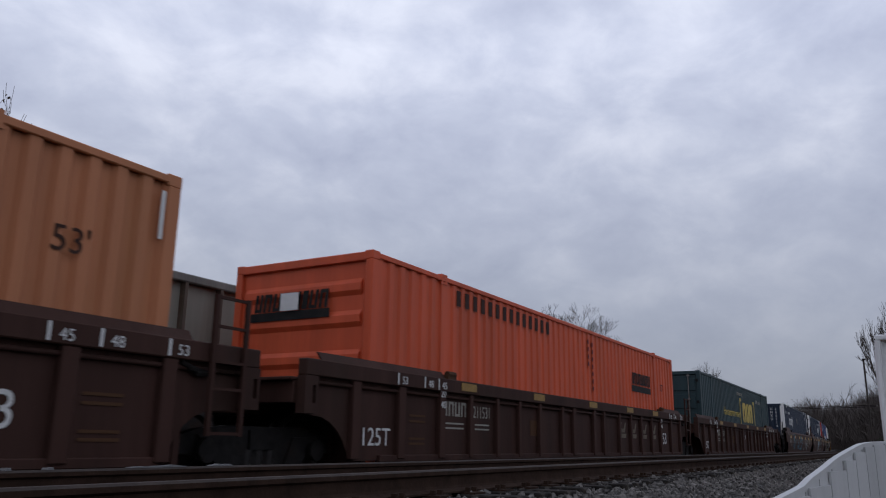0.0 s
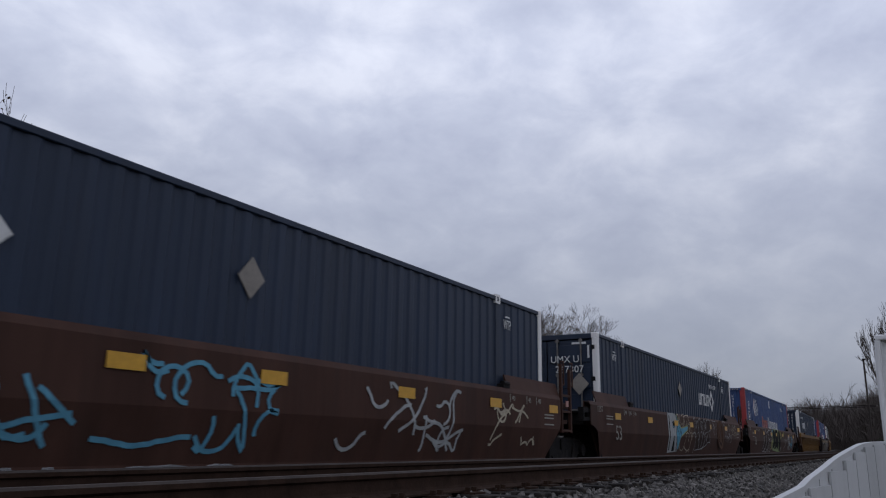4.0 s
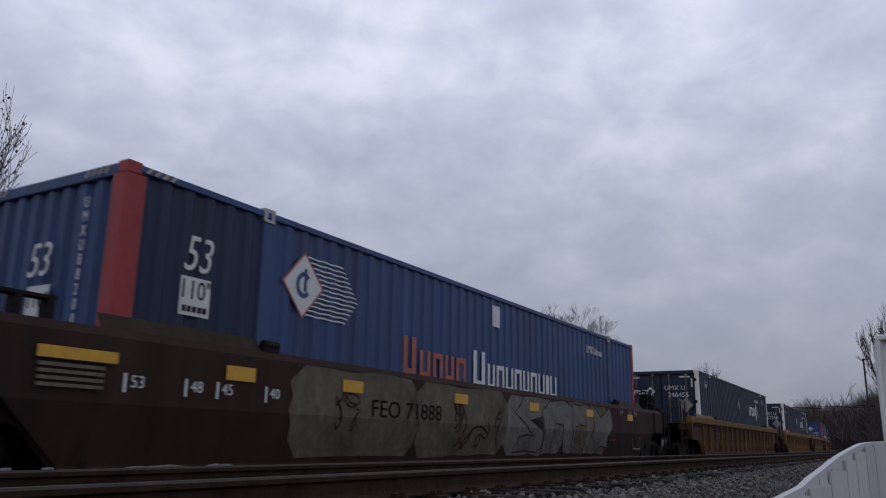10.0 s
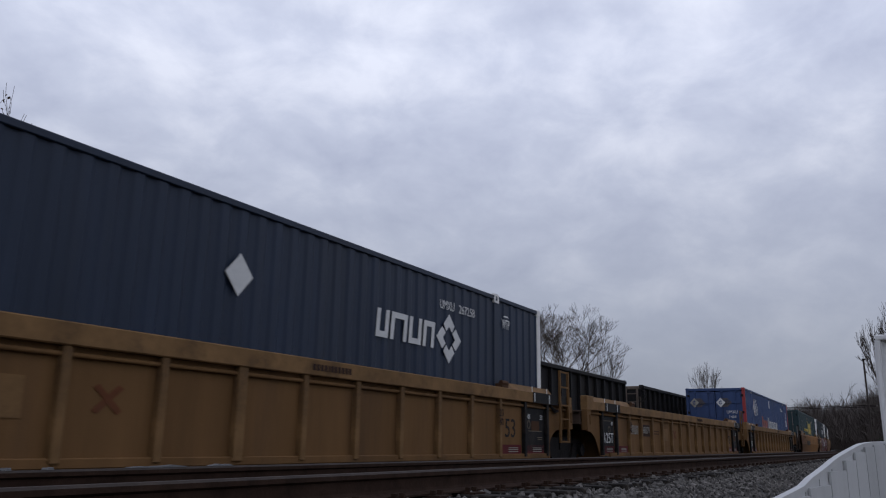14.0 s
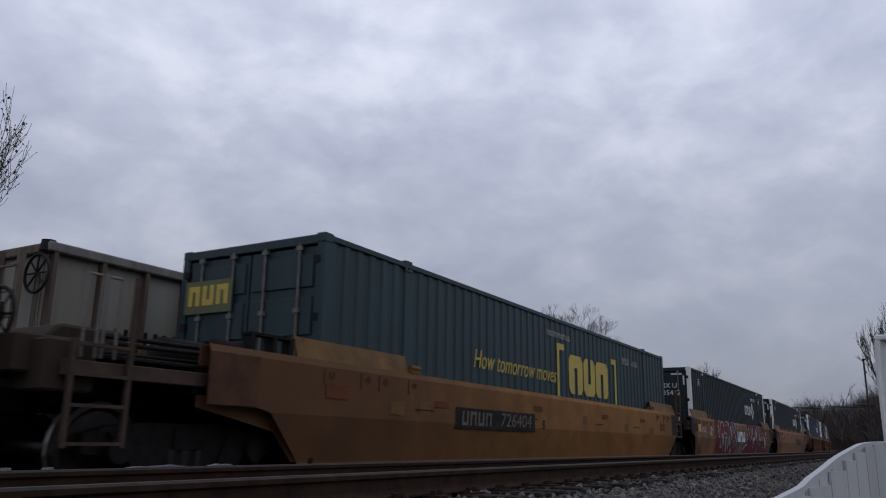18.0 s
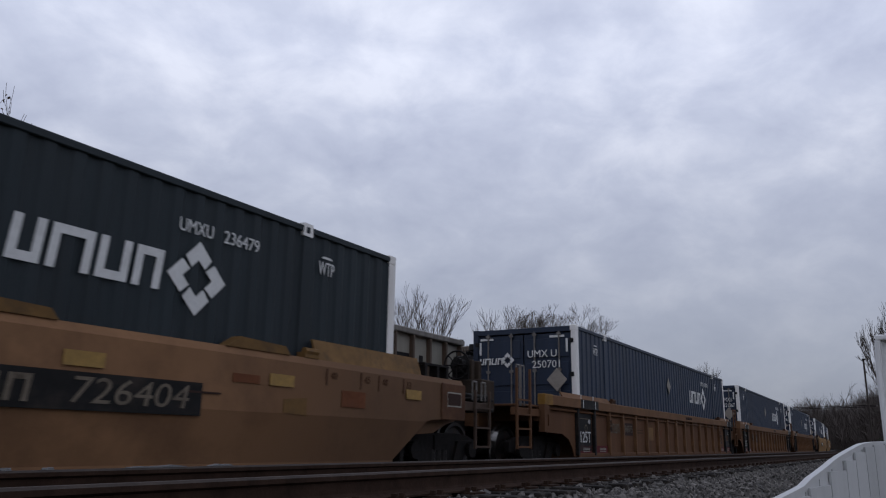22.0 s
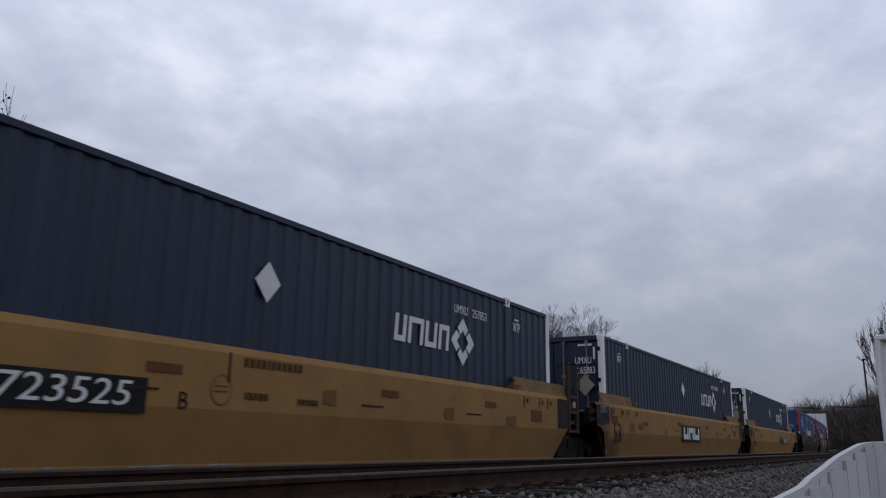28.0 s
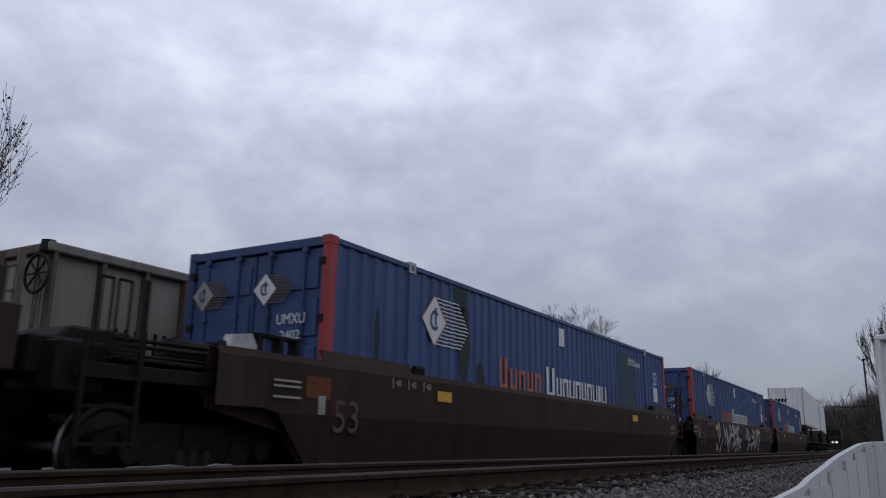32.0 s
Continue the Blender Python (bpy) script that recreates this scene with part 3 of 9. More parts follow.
def logo_diamond(bm, r, tall=1.0, leaves=False):
    """Four mitred strokes round an open diamond, or four chevrons round one."""
    corner = [(r, 0.0), (0.0, r), (-r, 0.0), (0.0, -r)]
    for k in range(4):
        (ax, az), (bx, bz) = corner[k], corner[(k + 1) % 4]
        if leaves:
            zx, zz = corner[k - 1]
            e1, e2 = ((ax * 0.55 + zx * 0.45), (az * 0.55 + zz * 0.45)), ((ax * 0.55 + bx * 0.45), (az * 0.55 + bz * 0.45))
            for e, f in ((e1, 0.985), (e2, 1.0)):
                flat(bm, [(x, z * tall) for x, z in ((ax, az), e, (e[0] * 0.50, e[1] * 0.50), (ax * 0.50, az * 0.50))], 0.004 * f)
            continue
        pts = []
        for u, q in ((0.03, 1.0), (0.97, 1.0), (0.97, 0.56), (0.03, 0.56)):
            pts.append(((ax + (bx - ax) * u) * q, (az + (bz - az) * u) * q * tall))
        flat(bm, pts)


def bars(bm, widths, height, gap, lean=0.0):
    """A run of plain blocks in place of lettering."""
    x = -0.5 * (sum(widths) + gap * (len(widths) - 1))
    for w in widths:
        flat(bm, [(x, -height / 2), (x + w, -height / 2), (x + w + lean, height / 2), (x + lean, height / 2)])
        x += w + gap


def stroke_course(rnd, wide, high):
    """The course of one loose spray-can stroke."""
    x, z = rnd.uniform(-wide / 2, wide / 2), rnd.uniform(-high / 2, high / 2)
    a, turn = rnd.uniform(0, 6.28), rnd.uniform(-0.55, 0.55)
    pts = []
    for i in range(rnd.randint(7, 15)):
        pts.append((x, z))
        x, z = x + 0.08 * math.cos(a), z + 0.08 * math.sin(a)
        a += turn + rnd.uniform(-0.25, 0.25)
        if abs(x) > wide / 2 or abs(z) > high / 2:
            x, z = max(-wide / 2, min(wide / 2, x)), max(-high / 2, min(high / 2, z))
            a = math.atan2(-z, -x) + rnd.uniform(-0.7, 0.7)
        if rnd.random() < 0.12:
            turn = -turn
    return pts


def shape_part(name, key, build, material, parent, x, y, z, face=SIDE, label=""):
    """A painted shape drawn in x and z, set on a side or on the leading end."""
    turn = Matrix.Identity(4) if face is SIDE else Matrix.Rotation(radians(-90), 4, "Z")
    return put(name, key, build, material, parent, Matrix.Translation((x, y, z)) @ turn, label)


def door_end(c, key, paint, sgn):
    """Two door leaves with lock rods, on the end at sgn * HALF."""
    x = sgn * (HALF - 0.07)
    for k, (y0, y1) in enumerate(((-1.17, -0.012), (0.012, 1.17))):
        def leaf(bm, y0=y0, y1=y1):
            box(bm, min(x, x + sgn * 0.03), max(x, x + sgn * 0.03), y0, y1, 0.17, 2.74)
            zs = [0.30, 0.82, 0.95, 1.45, 1.58, 2.08, 2.2, 2.62]
            for a, b in zip(zs[::2], zs[1::2]):
                q = x + sgn * 0.03
                box(bm, min(q, q + sgn * 0.025), max(q, q + sgn * 0.025), y0 + 0.06, y1 - 0.06, a, b)
        leaf_ob = put("door", "%s_leaf%d%d" % (key, k, sgn), leaf, paint, c, bevel=0.008)
        for y in (y0 + 0.28, y1 - 0.28):
            def rod(bm, y=y):
                q = x + sgn * 0.075
                tube(bm, (q, y, 0.14), (q, y, 2.78), 0.019, n=6)
                for z in (0.18, 1.0, 1.9, 2.72):
                    box(bm, q - 0.025, q + 0.025, y - 0.045, y + 0.045, z - 0.03, z + 0.03)
                box(bm, q - 0.01, q + 0.015, y - 0.02, y + 0.28 * (1 if y < 0 else -1), 1.06, 1.10)
            put("lock_rod", "%srod%.2f%d" % (key, y, sgn), rod, paint if paint is M["blue"] else M["dull_steel"], leaf_ob)
        for z in (0.35, 1.05, 1.8, 2.55):
            def hinge(bm, z=z, y=(-1.19 if k == 0 else 1.19)):
                q = x + sgn * 0.05
                box(bm, q - 0.03, q + 0.03, y - 0.045, y + 0.045, z - 0.05, z + 0.05)
            put("hinge", "hinge%d%.2f%d" % (k, z, sgn), hinge, M["black"], leaf_ob)


def container(paint, post, lead, name="shipping_container", label="", trim=None, ribs="x", first=None):
    """A 53 ft container about its middle, floor at z = 0; the leading end is at -x."""
    c = tagged(new(name), label, "shipping container", group="containers on the train")
    k = paint.name
    trim = trim or paint
    for sy in (-1, 1):
        depth = {"tan": 0.055, "orange": 0.030, "blue": 0.028}.get(next(n for n in M if M[n] is paint), 0.023)
        for i, (x0, x1) in enumerate(((-HALF + 0.16, -FRAME40 - 0.05), (-FRAME40 + 0.05, FRAME40 - 0.05), (FRAME40 + 0.05, HALF - 0.16))):
            coat = first if first and i == 0 else paint
            put("side_wall", "%s_side%d%d" % (coat.name, sy, i), lambda bm: corrugated(bm, x0, x1, sy * (WIDE - 0.012), 0.14, TALL - 0.1, depth, sy, 0.30 if paint is M["tan"] else PITCH), coat, c)

        def rail(bm):
            box(bm, -HALF + 0.15, HALF - 0.15, sy * (WIDE - 0.02) - 0.028, sy * (WIDE - 0.02) + 0.028, TALL - 0.10, TALL - 0.02)
        put("top_rail", "%s_rail%d" % (k, sy), rail, trim, c, bevel=0.01)

        def sill(bm):
            box(bm, -HALF + 0.15, HALF - 0.15, sy * WIDE - 0.03, sy * WIDE + 0.03, 0.0, 0.14)
        put("bottom_rail", "%s_sill%d" % (k, sy), sill, trim, c, bevel=0.01)
        for sx in (-1, 1):
            def corner(bm):
                # a blind front end has broader posts than a door end
                wide = 0.105 if lead == "front" and sx < 0 and post is not paint else 0.065
                x = sx * (HALF - wide - 0.015)
                box(bm, x - wide - 0.015, x + wide + 0.015, sy * (WIDE + 0.005 - wide) - wide, sy * (WIDE + 0.005 - wide) + wide, 0.12, TALL - 0.12)
            coat = paint if sy > 0 and sx < 0 and lead == "doors" else post
            put("corner_post", "%s%s_post%s%d%d" % (k, coat.name, lead, sx, sy), corner, coat, c, bevel=0.012)
            for z in (0.0, TALL - 0.13):
                def casting(bm):
                    x = sx * (HALF - 0.09)
                    box(bm, x - 0.092, x + 0.092, sy * (WIDE - 0.07) - 0.076, sy * (WIDE - 0.07) + 0.076, z, z + 0.132)
                put("corner_casting", "%s_cast%d%d%.1f" % (coat.name, sx, sy, z), casting, coat, c, bevel=0.012)

            def post40(bm):
                box(bm, sx * FRAME40 - 0.07, sx * FRAME40 + 0.07, sy * (WIDE - 0.035) - 0.03, sy * (WIDE - 0.035) + 0.03, 0.12, TALL - 0.12)
            put("middle_post", "%s_p40%d%d" % (k, sx, sy), post40, paint, c, bevel=0.01)

            def cast40(bm):
                # a lifting block with its oval hole
                x0, x1, y0, y1 = sx * FRAME40 - 0.09, sx * FRAME40 + 0.09, sy * (WIDE - 0.05) - 0.06, sy * (WIDE - 0.05) + 0.06
                box(bm, x0, x0 + 0.055, y0, y1, TALL - 0.15, TALL + 0.012)
                box(bm, x1 - 0.055, x1, y0, y1, TALL - 0.15, TALL + 0.012)
                box(bm, x0 + 0.055, x1 - 0.055, y0, y1, TALL - 0.03, TALL + 0.012)
                box(bm, x0 + 0.055, x1 - 0.055, y0, y1, TALL - 0.15, TALL - 0.115)
                box(bm, x0 + 0.05, x1 - 0.05, min(y0 + 0.03, y1 - 0.03), max(y0 + 0.03, y1 - 0.03), TALL - 0.12, TALL - 0.02)
            put("lifting_block", "%s_c40%d%d" % (post.name, sx, sy), cast40, post if post is not M["red"] else M["steel"], c)

    def roof(bm):
        box(bm, -HALF + 0.1, HALF - 0.1, -WIDE + 0.02, WIDE - 0.02, TALL - 0.05, TALL - 0.025)
    put("roof", k + "_roof", roof, paint, c)

    def floor_(bm):
        box(bm, -HALF + 0.1, HALF - 0.1, -WIDE + 0.04, WIDE - 0.04, 0.06, 0.14)
    put("floor", k + "_floor", floor_, M["black"], c)
    for sx in (-1, 1):
        def header(bm):
            x = sx * (HALF - 0.05)
            box(bm, x - 0.05, x + 0.05, -WIDE + 0.13, WIDE - 0.13, TALL - 0.14, TALL - 0.015)
        put("header", "%s_header%d" % (k, sx), header, trim, c, bevel=0.01)

        def sill_(bm):
            x = sx * (HALF - 0.05)
            box(bm, x - 0.05, x + 0.05, -WIDE + 0.13, WIDE - 0.13, 0.0, 0.15)
        put("end_sill", "%s_endsill%d" % (k, sx), sill_, trim, c, bevel=0.01)
        doors = (lead == "doors") == (sx < 0)
        if doors:
            door_end(c, k, paint, sx)
        elif ribs == "h" and sx < 0:
            def ribbed(bm):
                x = -HALF + 0.06
                box(bm, x, x + 0.02, -WIDE + 0.12, WIDE - 0.12, 0.15, TALL - 0.13)
                for z in (0.5, 0.95, 1.4, 1.95, 2.4):
                    prism_pts = [(x - 0.045, z - 0.05), (x, z - 0.12), (x, z + 0.12), (x - 0.045, z + 0.05)]
                    prism(bm, prism_pts, -WIDE + 0.2, WIDE - 0.2)
            put("front_wall", k + "_ribfront", ribbed, paint, c)
        else:
            def front(bm):
                corrugated(bm, -WIDE + 0.12, WIDE - 0.12, sx * (HALF - 0.03), 0.15, TALL - 0.13, 0.04, sx, 0.26, along="y")
            put("front_wall", "%s_front%d" % (k, sx), front, paint, c)
    return c


NEAR = -(WIDE - 0.004)


def square(w, h, depth=0.004):
    return lambda bm: flat(bm, [(-w / 2, -h / 2), (w / 2, -h / 2), (w / 2, h / 2), (-w / 2, h / 2)], depth)


def navy_marks(c, number, lead, patch, logo_first=False, show_diamond=True):
    white = M["letter"]
    # the frames and open diamond of the owner's mark, on the long side
    lx, dx, nx = (-4.5, -3.3, -5.05) if logo_first else (3.16, 4.40, 4.72)
    shape_part("logo", "umark", lambda bm: hollow_bars(bm, [0.30, 0.42, 0.34, 0.32], 0.40, 0.06, 0.085, 0.02), white, c, lx, NEAR, 1.90, label="plain white frames of the owner's mark")
    shape_part("logo", "udiam", lambda bm: logo_diamond(bm, 0.3922, 1.0, True), white, c, dx, NEAR, 1.90, label="open white diamond")
    write("UMXU", 0.205, white, c, nx - 0.38, NEAR, 2.42, squeeze=0.8)
    write(number, 0.205, white, c, nx + 0.28, NEAR, 2.42, squeeze=0.9)
    for wx in (-6.8, 6.5):
        write("WTP", 0.25, white, c, wx, NEAR, 2.40, squeeze=0.58)
        shape_part("lettering", "wtpbar", lambda bm: flat(bm, [(-0.11, -0.012), (0.11, -0.012), (0.07, 0.016), (-0.07, 0.016)]), white, c, wx, NEAR, 2.55)
    if show_diamond:
        shape_part("placard", "placard" + patch, lambda bm: flat(bm, [(-0.21, 0), (0, -0.24), (0.21, 0), (0, 0.24)], 0.012), M["placard_tan"] if patch == "grey" else white, c, -0.15 if logo_first else -0.28, NEAR - 0.004, 2.05, label="pale diamond placard")
    xe = -HALF - 0.026
    if lead == "doors":
        xe = -HALF + 0.07 - 0.03 - 0.068
        narrow = number in ("251367", "265883", "257736", "257853")
        ty, sq = (-0.88, 0.72) if narrow else (-0.60, 1.12)
        shape_part("logo", "umark_s", lambda bm: hollow_bars(bm, [0.11, 0.15, 0.13, 0.13], 0.15, 0.025, 0.032, 0.008), white, c, xe, 0.80, 2.14, LEAD)
        shape_part("logo", "udiam_s", lambda bm: logo_diamond(bm, 0.1749, 1.0, True), white, c, xe, 0.38, 2.16, LEAD)
        write("UMXU" if narrow else "UMX U", 0.235, white, c, xe - 0.004, ty + 0.1 * sq, 2.27, LEAD, squeeze=sq * 0.88)
        write(number, 0.235, white, c, xe - 0.004, ty, 2.03, LEAD, squeeze=sq * 0.92)
        if show_diamond:
            shape_part("placard", "placard_e", lambda bm: flat(bm, [(-0.24, 0), (0, -0.26), (0.24, 0), (0, 0.26)], 0.012), M["placard_tan"], c, xe - 0.05, -0.86, 1.68, LEAD, "pale diamond placard")
        for y0, z0, w, h in ((0.95, 2.66, 0.34, 0.05), (-0.86, 2.66, 0.36, 0.05), (1.12, 2.45, 0.05, 0.30), (-1.1, 2.45, 0.05, 0.30)):
            shape_part("reflector", "refl%.2f" % y0, square(w, h), white, c, xe + 0.03, y0 * 0.98, z0, LEAD)
    else:
        shape_part("logo", "umark_f", lambda bm: hollow_bars(bm, [0.12, 0.16, 0.14, 0.14], 0.17, 0.028, 0.038, 0.01), white, c, xe, 0.36, 2.0, LEAD)
        shape_part("logo", "udiam_f", lambda bm: logo_diamond(bm, 0.2014, 1.0, True), white, c, xe, -0.10, 2.02, LEAD)
        for i, ch in enumerate(number):
            write(ch, 0.20, white, c, xe, -0.86, 2.56 - 0.2 * i, LEAD)
        for i, ch in enumerate("UMXU"):
            write(ch, 0.20, white, c, xe, -0.60, 2.56 - 0.2 * i, LEAD)
        shape_part("placard", "placard_f", lambda bm: flat(bm, [(-0.2, 0), (0, -0.22), (0.2, 0), (0, 0.22)], 0.012), M["placard_tan"], c, xe - 0.02, 0.85, 1.66, LEAD, "pale diamond placard")


def emblem(c, key, r, x, y, z, face, paint=None):
    """A filled pale diamond with an orange edge and a blue figure in its middle."""
    paint = paint or M["letter"]
    step = Vector((0, -0.003, 0)) if face is SIDE else Vector((-0.003, 0, 0))
    shape_part("logo", "emb" + key, lambda bm: flat(bm, [(-r, 0), (0, -r * 1.08), (r, 0), (0, r * 1.08)], 0.003), paint, c, x, y, z, face, "pale filled diamond emblem")
    if face is SIDE:
        shape_part("logo", "embrim" + key, lambda bm: ribbon(bm, [(-r, 0), (0, -r * 1.08), (r, 0), (0, r * 1.08)], r * 0.09, -0.004), M["orange_letter"], c, x, y, z, face)
    fig = [(0.30 * r * math.cos(a), 0.36 * r * math.sin(a)) for a in [0.3491 * q for q in range(2, 17)]]
    x, y, z = Vector((x, y, z)) + step * 2
    shape_part("logo", "embfig" + key, lambda bm: (ribbon(bm, fig, r * 0.15, -0.003, False), flat(bm, [(0.02 * r, -0.2 * r), (0.14 * r, -0.2 * r), (0.14 * r, 0.55 * r), (0.02 * r, 0.55 * r)], 0.006)), M["blue"], c, x, y, z, face)


def blue_marks(c, lead, number="", late53=False):
    white = M["letter"]
    emblem(c, "p", 0.37, -5.42, NEAR, 2.13, SIDE)

    def wave(bm):
        for i in range(13):
            z = 0.36 - 0.06 * i
            x0 = 0.05 + 0.34 * (1 - abs(z) / 0.36)
            x1 = 1.12 - 0.3 * abs(z + 0.05) / 0.36
            n = 14
            top = [bm.verts.new((x0 + (x1 - x0) * j / n, -0.003, z + 0.005 * math.sin(j * 1.2) + 0.009)) for j in range(n + 1)]
            bot = [bm.verts.new((v.co.x, -0.003, v.co.z - 0.018)) for v in top]
            for j in range(n):
                bm.faces.new((bot[j], bot[j + 1], top[j + 1], top[j]))
    shape_part("logo", "pwave", wave, white, c, -5.42, NEAR, 2.13, label="fine white wavy lines of the emblem")
    shape_part("logo", "pname0", lambda bm: hollow_bars(bm, [0.34], 0.58, 0.0, 0.11), M["orange_letter"], c, -2.98, NEAR, 1.51)
    shape_part("logo", "pname1", lambda bm: hollow_bars(bm, [0.30, 0.28, 0.27, 0.31], 0.40, 0.09, 0.085), M["orange_letter"], c, -1.98, NEAR, 1.43, label="plain orange frames of a company name")
    shape_part("logo", "pname2a", lambda bm: hollow_bars(bm, [0.42], 0.62, 0.0, 0.12), white, c, -0.78, NEAR, 1.50)
    shape_part("logo", "pname2", lambda bm: hollow_bars(bm, [0.27, 0.30, 0.30, 0.30, 0.27, 0.30, 0.30, 0.15, 0.33], 0.42, 0.075, 0.075), white, c, 1.10, NEAR, 1.42, label="plain white frames of a company name")
    for q, w in ((-0.235, 0.09), (-0.085, 0.19)):
        shape_part("placard", "ppatch%.2f" % w, square(w, 0.38), white, c, q, NEAR, 2.50, label="white notice in two halves")
    write("UMXU", 0.26, white, c, 4.8, NEAR, 2.42, squeeze=0.8)
    if number:
        write(number, 0.17, white, c, 5.35, NEAR, 2.39)
    tx = 7.0 if late53 else -7.1
    write("53", 0.54, white, c, tx, NEAR, 2.13, squeeze=0.72, lean=0.2)
    shape_part("placard", "pnotice", square(0.40, 0.40), white, c, tx, NEAR, 1.70, label="white square notice")
    if not late53:
        write('110"', 0.28, M["black"], c, tx, NEAR - 0.006, 1.76, squeeze=0.85)
        shape_part("lettering", "pnoticeline", lambda bm: bars(bm, [0.05] * 5, 0.06, 0.018), M["black"], c, tx, NEAR - 0.006, 1.57, label="row of small black marks")
    # dark scuffs down the side
    if late53 and number == "182402":
        shape_part("scuff", "pscuff", lambda bm: (flat(bm, [(-0.15, -0.6), (0.05, -0.8), (0.22, -0.2), (0.16, 0.5), (-0.1, 0.55), (-0.2, 0.0)], 0.002)), M["dark_navy"], c, -4.45, NEAR + 0.006, 1.95, label="dark scuffed patch")
        shape_part("scuff", "pscuff2", lambda bm: flat(bm, [(-0.2, 0.1), (0.05, -0.25), (0.2, -0.1), (0.22, 0.32), (-0.22, 0.34)], 0.002), M["dark_navy"], c, -4.62, NEAR + 0.006, 2.50, label="dark scuffed patch")
        shape_part("scuff", "pscuff3", lambda bm: flat(bm, [(-0.12, -0.3), (0.3, -0.38), (0.16, 0.0), (0.05, 0.2), (-0.1, 0.1)], 0.002), M["dark_navy"], c, -3.9, NEAR + 0.006, 1.45, label="dark scuffed patch")
        shape_part("scuff", "pscuff4", lambda bm: flat(bm, [(-0.05, -0.6), (0.04, -0.62), (0.07, 0.1), (0.0, 0.55), (-0.06, 0.2)], 0.002), M["dark_navy"], c, -6.95, NEAR + 0.006, 1.65, label="dark scratch")
        shape_part("repair_panel", "prepair", lambda bm: flat(bm, [(-0.75, -1.0), (0.7, -1.0), (0.75, 0.95), (-0.7, 0.95)], 0.002), M["olive"], c, 4.3, NEAR + 0.008, 1.65, label="greenish repainted panels")
    xe = -HALF - 0.026
    if lead == "doors":
        xe = -HALF + 0.07 - 0.03 - 0.068
        for y, paint in ((0.80, M["dull_letter"]), (-0.36, M["letter"])):
            emblem(c, "s%.1f" % y, 0.20, xe, y + 0.12, 2.24, LEAD, paint)
            shape_part("logo", "phex", lambda bm: [flat(bm, [(0.04 + 0.16 * (1 - abs(z) / 0.2), z - 0.009), (0.50 - 0.2 * abs(z) / 0.2, z - 0.009), (0.50 - 0.2 * abs(z) / 0.2, z + 0.009), (0.04 + 0.16 * (1 - abs(z) / 0.2), z + 0.009)]) for z in [-0.18 + 0.04 * q for q in range(10)]], M["worn_letter"], c, xe, y + 0.12, 2.24, LEAD, "fine pale lines of the pointed emblem")
        write("UMXU", 0.20, white, c, xe, -0.72, 1.81, LEAD, squeeze=0.85)
        write(number[-4:] or "53", 0.17, white, c, xe, -0.72, 1.60, LEAD)
    else:
        write("53", 0.50, white, c, xe, -0.12, 1.99, LEAD, squeeze=0.74, lean=0.2)
        shape_part("placard", "pnotice_e", square(0.36, 0.38), white, c, xe, -0.18, 1.55, LEAD)
        write('110"', 0.2, M["black"], c, xe - 0.006, -0.18, 1.58, LEAD)
        for i, ch in enumerate("UMXU" + number):
            write(ch, 0.16, white, c, xe, -0.78, 2.52 - 0.145 * i, LEAD, squeeze=0.7)
        # worn black and yellow warning stripes beside the upper corners
        for q in range(4):
            for y in (0.70 + 0.10 * q, -0.70 - 0.10 * q):
                shape_part("warning_stripe", "hazard", lambda bm: flat(bm, [(-0.045, -0.03), (-0.005, -0.03), (0.045, 0.03), (0.005, 0.03)]), M["spray_tan"], c, -HALF - 0.004, y, TALL - 0.07, LEAD, "worn yellow warning stripe")
            shape_part("warning_stripe", "hazard", None, M["spray_tan"], c, -HALF + 0.25 + 0.10 * q, NEAR - 0.02, TALL - 0.06, label="worn yellow warning stripe")


